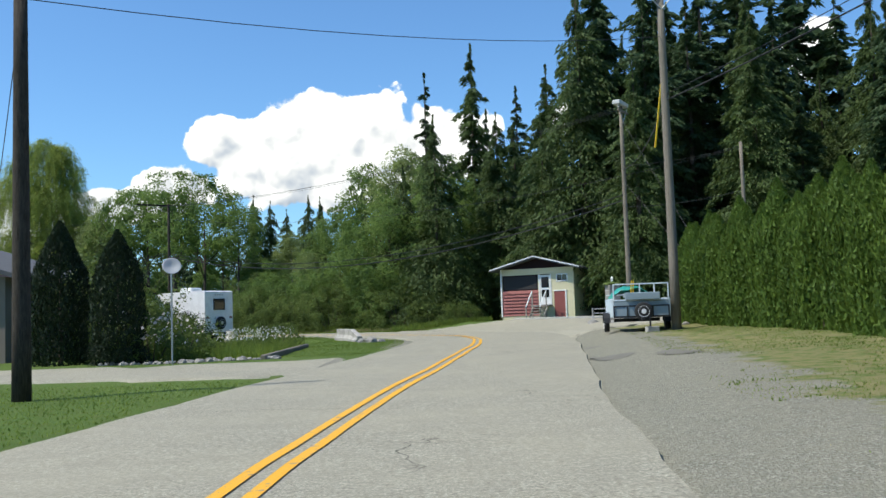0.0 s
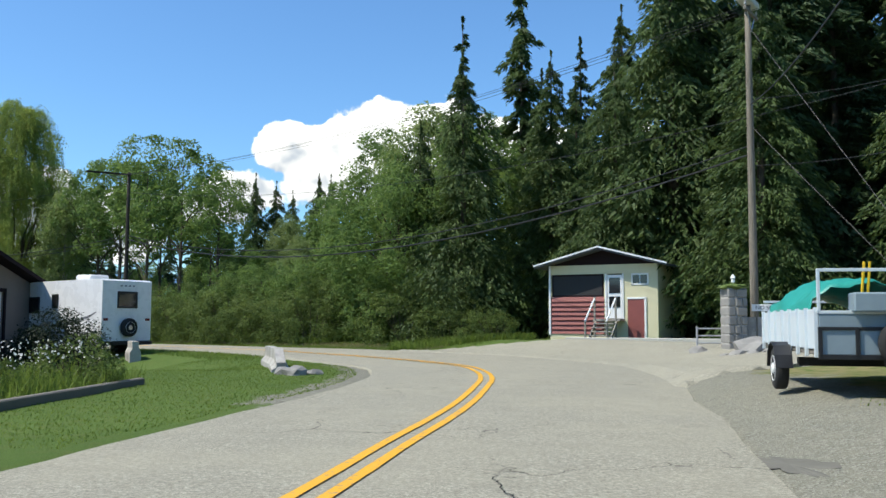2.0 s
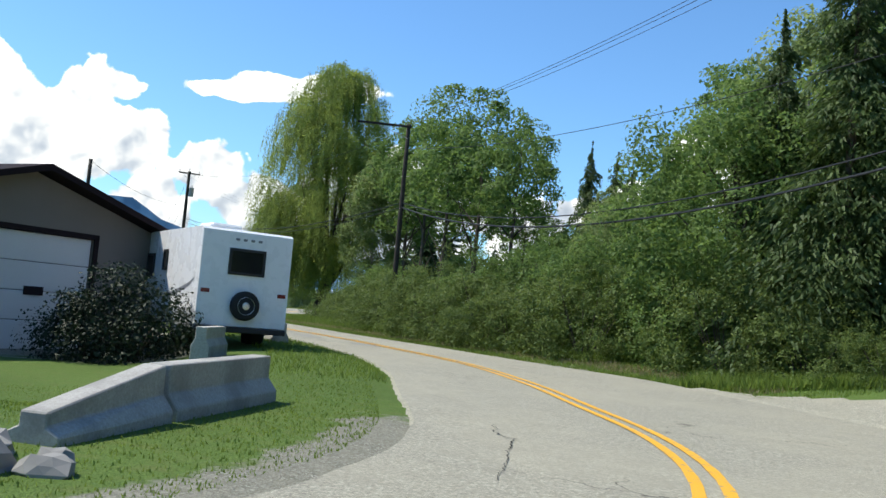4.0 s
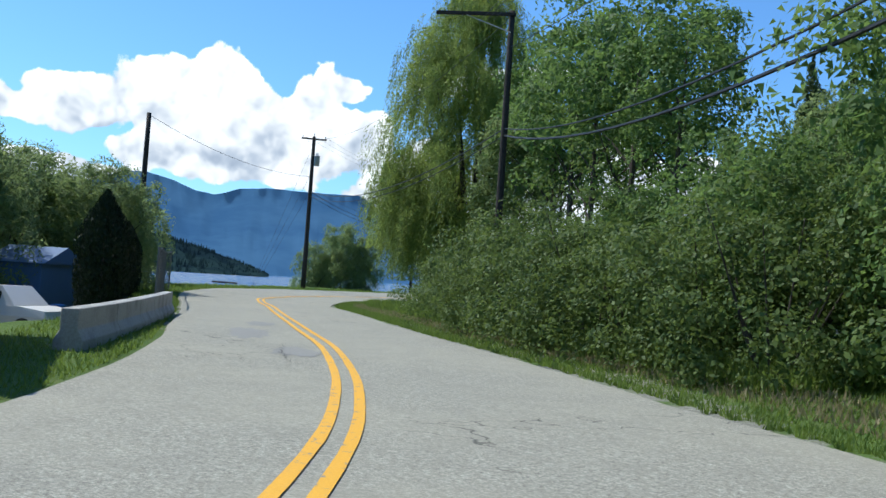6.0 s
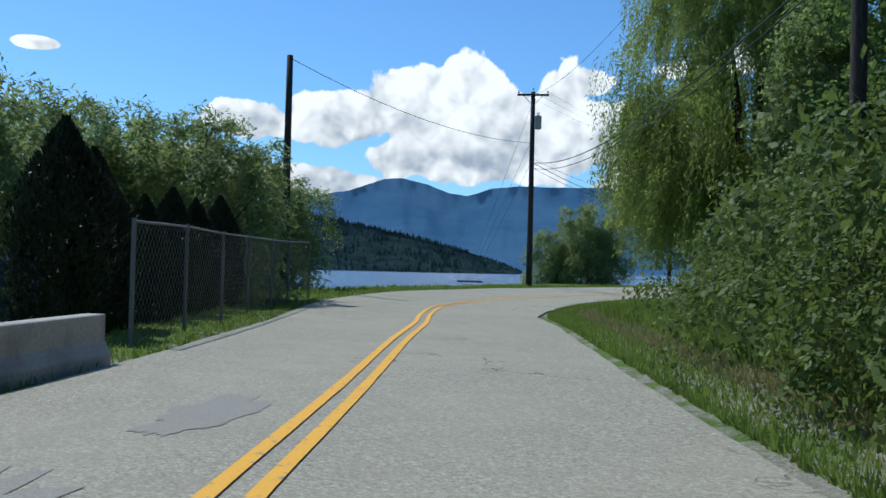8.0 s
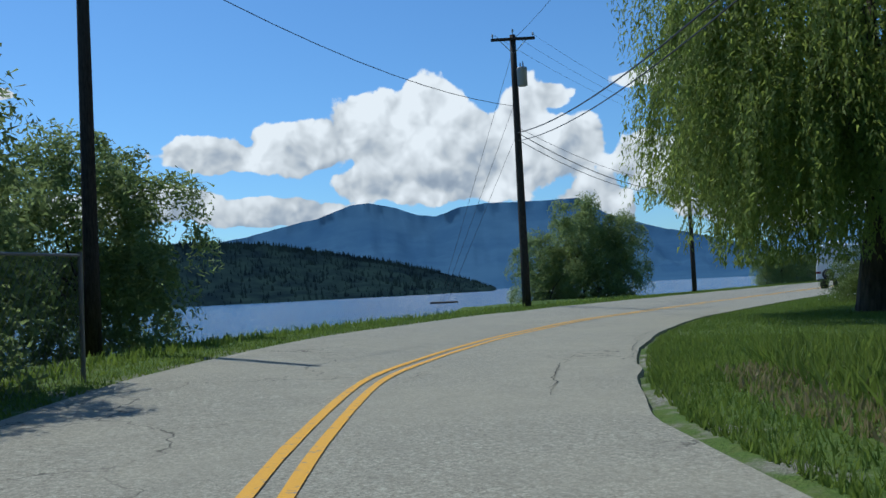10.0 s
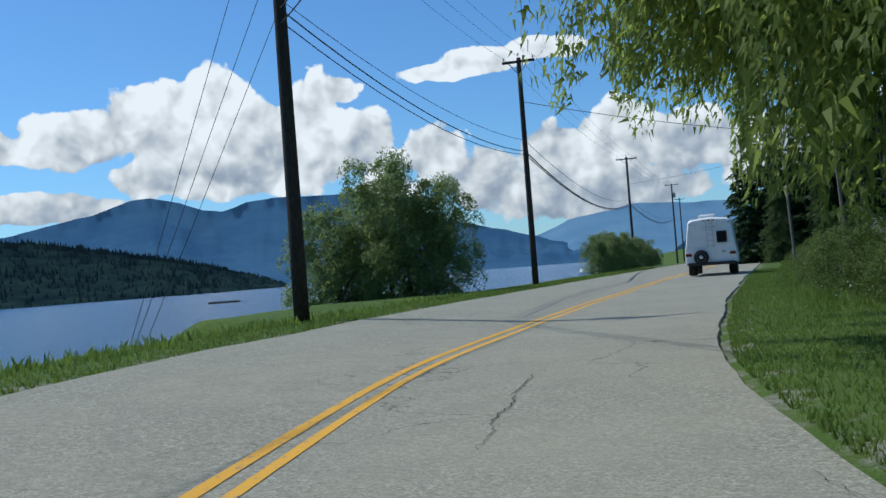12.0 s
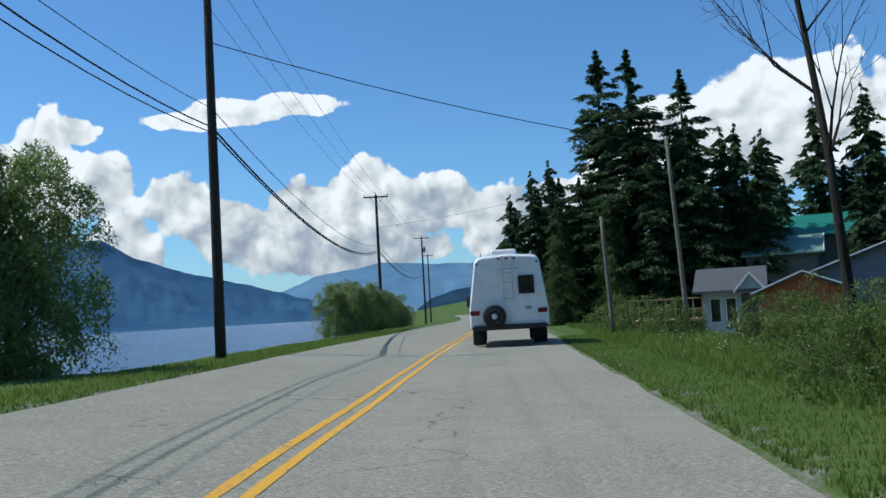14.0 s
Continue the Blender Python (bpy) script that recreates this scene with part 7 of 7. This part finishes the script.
for x0 in (0.3, 0.95):
    pane(c1, (x0, 0.04, 0.85), (x0 + 0.45, 0.08, 1.9), WHITE_PAINT, label="narrow white-framed window")
bm = bmesh.new()
box(bm, (1.62, 0.03, 0.2), (2.28, 0.09, 2.04), 0.01)
part("door", bm, plain("dark green door", (0.06, 0.085, 0.07), 0.5), c1, "dark green cottage door")
for ya, za, yb, zb in ((-0.55, 2.12, D1 / 2, 3.15), (D1 + 0.55, 2.12, D1 / 2, 3.15)):
    bm = bmesh.new()
    quad = [(-0.35, ya, za), (W1 + 0.2, ya, za), (W1 + 0.2, yb, zb), (-0.35, yb, zb)]
    lo = [bm.verts.new(p) for p in quad]
    hi = [bm.verts.new((p[0], p[1], p[2] + 0.1)) for p in quad]
    bm.faces.new(lo)
    bm.faces.new(hi)
    for k in range(4):
        bm.faces.new((lo[k], lo[(k + 1) % 4], hi[(k + 1) % 4], hi[k]))
    part("roof_slope", tidy(bm), SHINGLE, c1)
bm = bmesh.new()
prism(bm, [(1.45, 2.2), (2.0, 2.85), (2.55, 2.2)], 1.6, Matrix.Translation((0, -0.5, 0)))
dm = part("dormer", tidy(bm), MINT, c1)
for sx in (-1, 1):
    bm = bmesh.new()
    prism(bm, [(2.0, 2.86), (2.0 + sx * 0.66, 2.08), (2.0 + sx * 0.66, 2.16), (2.0, 2.94)], 1.9, Matrix.Translation((0, -0.62, 0)))
    part("dormer_roof", tidy(bm), SHINGLE, dm)
    bm = bmesh.new()
    prism(bm, [(2.0, 2.85), (2.0 + sx * 0.68, 2.05), (2.0 + sx * 0.68, 2.17), (2.0, 2.97)], 0.05, Matrix.Translation((0, -0.68, 0)))
    part("trim_board", tidy(bm), WHITE_PAINT, dm, "white gable trim")
bm = bmesh.new()
box(bm, (1.3, -1.0, 0.08), (2.6, -0.02, 0.2), 0.01)
porch = part("porch", bm, DECK, c1, "brown wooden porch")
for k in range(3):
    bm = bmesh.new()
    box(bm, (1.5, -1.28 - 0.27 * k, -0.05 - 0.17 * k), (2.5, -1.02 - 0.27 * k, 0.0 - 0.17 * k), 0.006)
    part("step", bm, DECK, porch)
for xx in (1.45, 2.55):
    bm = bmesh.new()
    rod(bm, (xx, -0.95, 1.0), (xx, -1.85, 0.42), 0.03, None, 6)
    for yy_, zt in ((-0.95, 1.0), (-1.85, 0.42)):
        box(bm, (xx - 0.03, yy_ - 0.03, zt - 1.0), (xx + 0.03, yy_ + 0.03, zt))
    part("handrail", bm, DECK, porch)
c2 = cottage((-56.8, 139.4, -0.78), 8, 3.3, 6.5, 2.05, 2.72, ORANGE_WOOD, SHINGLE, "orange-stained wooden cottage wing with grey roof")
for k in range(11):
    bm = bmesh.new()
    box(bm, (0.06 + 0.29 * k, -0.03, -0.3), (0.32 + 0.29 * k, 0.0, 2.05 + 0.5 * min(k + 0.5, 10.5 - k) / 5.5), 0.006)
    part("siding_board", bm, ORANGE_WOOD, c2)
c3 = cottage((-56.2, 145.2, -0.8), 4, 8.4, 8.0, 2.5, 4.0, GREY_SIDING, SHINGLE, "grey-sided cottage with grey shingle roof")
c4 = cottage((-56.2, 157.0, gz(-58, 157)), 94, 5.0, 3.8, 3.6 - gz(-58, 157), 4.6 - gz(-58, 157), LOG, PALE_GREEN, "weathered timber cottage with a faded green metal roof")
c5 = cottage((-54.4, 167.0, gz(-58, 167)), 94, 6.0, 5.4, 5.2 - gz(-58, 167), 6.6 - gz(-58, 167), LOG, GREEN_ROOF, "tall timber house with a deep green metal roof")

deck = hub("deck", "brown wooden deck with open railing", "deck", (-62.4, 139.2, gz(-62.4, 139.2)), 8)
bm = bmesh.new()
box(bm, (0, 0, 0.25), (3.2, 2.4, 0.35), 0.01)
part("platform", bm, DECK, deck)
bm = bmesh.new()
for a in np.linspace(0.05, 3.15, 9):
    box(bm, (a - 0.03, 0.02, 0.0), (a + 0.03, 0.08, 1.25), 0.004)
box(bm, (0, 0.0, 1.2), (3.2, 0.1, 1.26), 0.006)
box(bm, (0, 0.02, 0.75), (3.2, 0.08, 0.8), 0.004)
part("railing", bm, DECK, deck)
tarp = hub("covered_boat", "bright blue tarpaulin over a small boat", "boat", (-50.6, 124.6, gz(-50.6, 124.6)), 15)
bm = bmesh.new()
loft(bm, [[(-a * 0.9, y_, 0.0), (-a, y_, 0.45), (-a * 0.4, y_, h_), (a * 0.4, y_, h_), (a, y_, 0.45), (a * 0.9, y_, 0.0)] for y_, a, h_ in ((0, 0.5, 0.7), (0.6, 0.75, 0.85), (1.6, 0.75, 0.8), (2.4, 0.4, 0.7))])
part("cover", bm, BLUE, tarp)

# ---- barriers, fence and yard ----
def barrier_run(points, height, thick, label, group, top=0.12, ramp=1.0):
    for (xa, ya), (xb, yb) in zip(points, points[1:]):
        ln = math.hypot(xb - xa, yb - ya) - 0.03
        za = gz(xa, ya)
        e = hub("concrete_barrier", label, "barrier", (xa, ya, 0), math.degrees(math.atan2(yb - ya, xb - xa)), group)
        bm = bmesh.new()
        h = height
        prism(bm, [(-thick, -0.4), (-thick, 0.1), (-top, 0.25), (-top, h), (top, h), (top, 0.25), (thick, 0.1), (thick, -0.4)], ln, Matrix.Rotation(radians(-90), 4, "Z"))
        for v in bm.verts:
            if v.co.x < 0.01 and v.co.z > 0:
                v.co.z *= ramp
        bmesh.ops.bevel(bm, geom=[ed for ed in bm.edges], offset=0.012, segments=1, affect="EDGES")
        part("block", tidy(bm), CONCRETE, e)


run = [(-15.2, 58.5), (-17.3, 60.2), (-19.4, 61.8), (-21.3, 63.2), (-23.2, 64.6), (-25.2, 66.0)]
barrier_run(run, 0.55, 0.2, "weathered concrete barrier block along the yard", "yard barrier")
barrier_run([(-3.85, 41.2), (-4.35, 42.9)], 0.52, 0.24, "weathered concrete barrier end ramping down to the lawn", "lawn barrier", 0.12, 0.42)
barrier_run([(-4.36, 42.94), (-5.3, 45.6)], 0.52, 0.24, "weathered concrete barrier lying on the lawn", "lawn barrier")
barrier_run([(-11.7, 51.3), (-12.5, 52.8)], 0.5, 0.2, "short concrete barrier stub at the lawn's end", "lawn barrier")
g = np.random.default_rng(91)


def rock(x, y, s, label, seed, mat=STONE, flat=0.6):
    e = hub("rock", label, "rock", (x, y, gz(x, y) + s * 0.1), seed * 40, "loose rocks")
    bm = bmesh.new()
    bmesh.ops.create_icosphere(bm, subdivisions=2, radius=s)
    for v in bm.verts:
        v.co *= 1 + 0.45 * noise.noise(v.co * (1.6 / s) + Vector((seed * 3.1, 0, 0)))
        v.co.z *= flat
    part("stone", bm, mat, e)


for i, (x, y, s) in enumerate([(-3.3, 40.3, 0.32), (-3.7, 40.7, 0.24), (-2.9, 40.6, 0.2), (-3.2, 40.9, 0.14), (8.75, 45.2, 0.66), (8.15, 44.7, 0.26), (8.5, 44.4, 0.2), (9.5, 44.9, 0.34), (7.9, 45.0, 0.18), (8.9, 44.3, 0.22), (7.5, 46.9, 0.32), (9.2, 34.0, 0.2), (8.6, 33.0, 0.15)]):
    rock(x, y, s, "rough grey field stone on the ground", i + 1)
for i in range(26):
    rock(-9.8 + i * 0.19 + g.uniform(-0.08, 0.08), 26.3 + 0.03 * i + g.uniform(-0.15, 0.15), g.uniform(0.08, 0.17), "small pale stone edging the flower bed", 20 + i)
e = hub("timber_edging", "dark weathered timber edging the flower bed", "edging", (-5.35, 26.9, gz(-5.35, 30)), 91)
bm = bmesh.new()
box(bm, (0, -0.08, -0.05), (9.6, 0.08, 0.16), 0.02)
part("timber", bm, LOG, e)
e = hub("stone_pillar", "grey mortared stone gate pillar topped with moss", "pillar", (8.5, 46.5, gz(8.5, 46.5)), 10)
g = np.random.default_rng(17)
for k in range(7):
    x0 = -0.30
    while x0 < 0.24:
        wd = float(g.uniform(0.16, 0.32))
        x1 = min(0.30, x0 + wd)
        x1 = 0.30 if x1 > 0.2 else x1
        bm = bmesh.new()
        o = float(g.uniform(0, 0.035))
        box(bm, (x0 + 0.008, -0.30 - o, -0.06 + 0.27 * k), (x1 - 0.008, 0.30 + o, 0.195 + 0.27 * k), 0.03)
        part("stone", bm, STONE, e)
        x0 = x1
bm = bmesh.new()
box(bm, (-0.28, -0.28, -0.1), (0.28, 0.28, 1.84))
part("mortar", bm, CONCRETE, e)
bm = bmesh.new()
bmesh.ops.create_icosphere(bm, subdivisions=3, radius=0.42)
for v in bm.verts:
    v.co *= 1 + 0.35 * noise.noise(v.co * 5.0)
    v.co.z = v.co.z * 0.22 + 1.88
part("moss", bm, m_leaf("moss", (0.05, 0.09, 0.02), (0.16, 0.21, 0.05), 0.1), e, "yellow-green moss cap")
bm = bmesh.new()
lathe(bm, [(0.02, 1.9), (0.02, 2.0), (0.06, 2.02), (0.06, 2.14), (0.09, 2.15), (0.01, 2.26)], None, 8)
part("lantern", bm, WHITE_PAINT, e, "small white lantern")
e = hub("garden_wall", "low grey concrete wall beside the gate pillar", "wall", (8.85, 46.6, gz(8.9, 46.6)), -6)
bm = bmesh.new()
box(bm, (0, -0.12, -0.1), (3.4, 0.12, 0.95), 0.02)
part("block", bm, CONCRETE, e)
e = hub("sign_board", "long white sign with black capital letters", "sign", (9.0, 46.42, gz(9.0, 46.4)), -6)
for xx in (0.15, 1.25):
    bm = bmesh.new()
    rod(bm, (xx, 0, -0.1), (xx, 0, 1.2), 0.025, None, 6)
    part("post", bm, LOG, e)
bm = bmesh.new()
box(bm, (0.0, -0.05, 1.12), (1.4, -0.03, 1.32), 0.004)
part("board", bm, WHITE_PAINT, e)
text = bpy.data.curves.new("lettering", "FONT")
text.body, text.size, text.extrude = "NO SOLICITING", 0.165, 0.002
text.align_x, text.align_y = "CENTER", "CENTER"
text.materials.append(BLACK)
letters = new("lettering", text)
letters.parent = e
letters.location, letters.rotation_euler = (0.7, -0.054, 1.22), (radians(90), 0, 0)
e = hub("rail_gate", "small grey metal rail gate", "gate", (7.6, 47.4, gz(7.6, 47.4)), -8)
for xx in (0.0, 1.0):
    bm = bmesh.new()
    rod(bm, (xx, 0, -0.1), (xx, 0, 0.8), 0.03, None, 8)
    part("post", bm, MID_GREY, e)
for zz in (0.3, 0.52, 0.74):
    bm = bmesh.new()
    rod(bm, (0, 0, zz), (1.0, 0, zz), 0.022, None, 6)
    part("rail", bm, MID_GREY, e)

pts = [(-27.4, 66.9), (-29.6, 68.3), (-31.9, 69.7), (-34.3, 71.1), (-36.7, 72.6), (-39.0, 74.0), (-41.2, 75.6)]
e = hub("chain_link_fence", "chain-link fence with grey steel posts", "fence", (0, 0, 0), 0)
for x, y in pts:
    bm = bmesh.new()
    z = gz(x, y)
    rod(bm, (x, y, z - 0.2), (x, y, z + 1.85), 0.035, None, 8)
    part("post", bm, OLD_STEEL, e)
bm = bmesh.new()
wire = bmesh.new()
for (xa, ya), (xb, yb) in zip(pts, pts[1:]):
    za, zb = gz(xa, ya), gz(xb, yb)
    rod(bm, (xa, ya, za + 1.8), (xb, yb, zb + 1.8), 0.022, None, 6)
    n_ = 16
    for k in range(-9, n_):
        for sgn in (0, 1):
            a0, a1 = k / n_, (k + 9) / n_
            t0, t1 = max(0.0, a0), min(1.0, a1)
            if t1 <= t0:
                continue
            f0, f1 = (t0 - a0) / (a1 - a0), (t1 - a0) / (a1 - a0)
            if sgn:
                f0, f1 = 1 - f0, 1 - f1
            p = Vector((xa + (xb - xa) * t0, ya + (yb - ya) * t0, za + (zb - za) * t0 + 0.05 + 1.72 * f0))
            q = Vector((xa + (xb - xa) * t1, ya + (yb - ya) * t1, za + (zb - za) * t1 + 0.05 + 1.72 * f1))
            rod(wire, p, q, 0.0035, None, 3)
part("top_rail", bm, OLD_STEEL, e)
part("mesh", wire, OLD_STEEL, e, "woven wire mesh")


def pickup(at, turn):
    e = hub("pickup_truck", "old pale pickup truck parked in the yard", "pickup truck", at, turn)
    P = plain("pale truck paint", (0.62, 0.60, 0.55), 0.4)
    bm = bmesh.new()
    loft(bm, [[(-0.85, y_, 0.4), (-0.9, y_, 0.7), (-0.85, y_, z_), (0.85, y_, z_), (0.9, y_, 0.7), (0.85, y_, 0.4)] for y_, z_ in ((-2.3, 0.95), (-2.2, 1.0), (0.0, 1.0), (1.3, 1.0), (2.2, 0.9), (2.35, 0.6))])
    part("body", bm, P, e)
    bm = bmesh.new()
    loft(bm, [[(-0.82, y_, 0.98), (-w_, y_, z_), (w_, y_, z_), (0.82, y_, 0.98)] for y_, z_, w_ in ((-0.6, 1.1, 0.8), (-0.45, 1.55, 0.7), (0.55, 1.58, 0.68), (1.15, 1.02, 0.78))])
    part("cab_roof", bm, P, e)
    bm = bmesh.new()
    box(bm, (-0.83, -0.4, 1.12), (0.83, 0.6, 1.42), 0.05)
    part("window", bm, GLASS, e)
    for sx in (-1, 1):
        for yy_ in (-1.4, 1.5):
            wheel(e, (sx * 0.8, yy_, 0.34), 0.34, 0.22, sx)
    return e


pickup((-32.2, 64.4, gz(-32.2, 64.4) + 0.02), -60)
e = hub("shed", "blue-sided garden shed in the yard", "shed", (-38.0, 68.0, gz(-38, 68.0)), -50)
bm = bmesh.new()
box(bm, (-1.7, -1.0, -0.1), (1.7, 1.0, 2.3), 0.02)
prism(bm, [(-1.85, 2.25), (0, 2.9), (1.85, 2.25)], 2.3, Matrix.Translation((0, -1.15, 0)))
part("body", tidy(bm), plain("faded blue boards", (0.13, 0.19, 0.30), 0.8), e)
for i, (x, y) in enumerate([(-35.4, 66.0), (-35.0, 66.7), (-34.7, 67.4)]):
    e = hub("barrel", "blue plastic barrel in the yard", "barrel", (x, y, gz(x, y)), 0, "yard barrels")
    bm = bmesh.new()
    lathe(bm, [(0.26, 0.0), (0.29, 0.05), (0.29, 0.85), (0.27, 0.9), (0.1, 0.92)], None, 16)
    part("drum", tidy(bm), BLUE, e)

e = hub("motor_boat", "small white motor boat out on the lake", "boat", (-165, 262, WATER_Z), 60)
bm = bmesh.new()
loft(bm, [[(-a, y_, 0.55), (-a * 0.6, y_, -0.1), (a * 0.6, y_, -0.1), (a, y_, 0.55)] for y_, a in ((-2.5, 0.9), (0, 1.0), (1.8, 0.8), (3.0, 0.08))])
part("hull", bm, WHITE, e)
bm = bmesh.new()
box(bm, (-0.7, -0.6, 0.5), (0.7, 0.9, 1.3), 0.1)
rod(bm, (0, 0.1, 1.3), (0, 0.1, 3.0), 0.03, None, 6)
part("cabin", bm, WHITE_PAINT, e)
e = hub("floating_log", "dark log floating on the lake", "log", (-205, 190, WATER_Z - 0.05), 35)
bm = bmesh.new()
rod(bm, (-3.4, 0, 0.15), (3.4, 0, 0.15), 0.35, 0.3, 8)
part("log", bm, TAR, e)
e = hub("satellite_dish", "grey satellite dish on a thin post", "satellite dish", (-7.7, 25.9, gz(-7.7, 25.9) + 0.75), 200, "", 0.72)
bm = bmesh.new()
rod(bm, (0, 0, -1.2), (0, 0, 2.6), 0.035, None, 8)
part("post", bm, STEEL, e)
bm = bmesh.new()
lathe(bm, [(0.02, 0.0), (0.2, 0.03), (0.34, 0.1), (0.36, 0.12), (0.33, 0.12), (0.18, 0.06), (0.02, 0.03)], Matrix.Translation((0.0, 0.25, 2.75)) @ Matrix.Rotation(radians(-65), 4, "X"), 20)
shade_smooth(part("reflector", bm, MID_GREY, e))

# the first of each plant served only as a pattern
for base in MADE.values():
    for ob in (*base.children_recursive, base):
        bpy.data.objects.remove(ob)
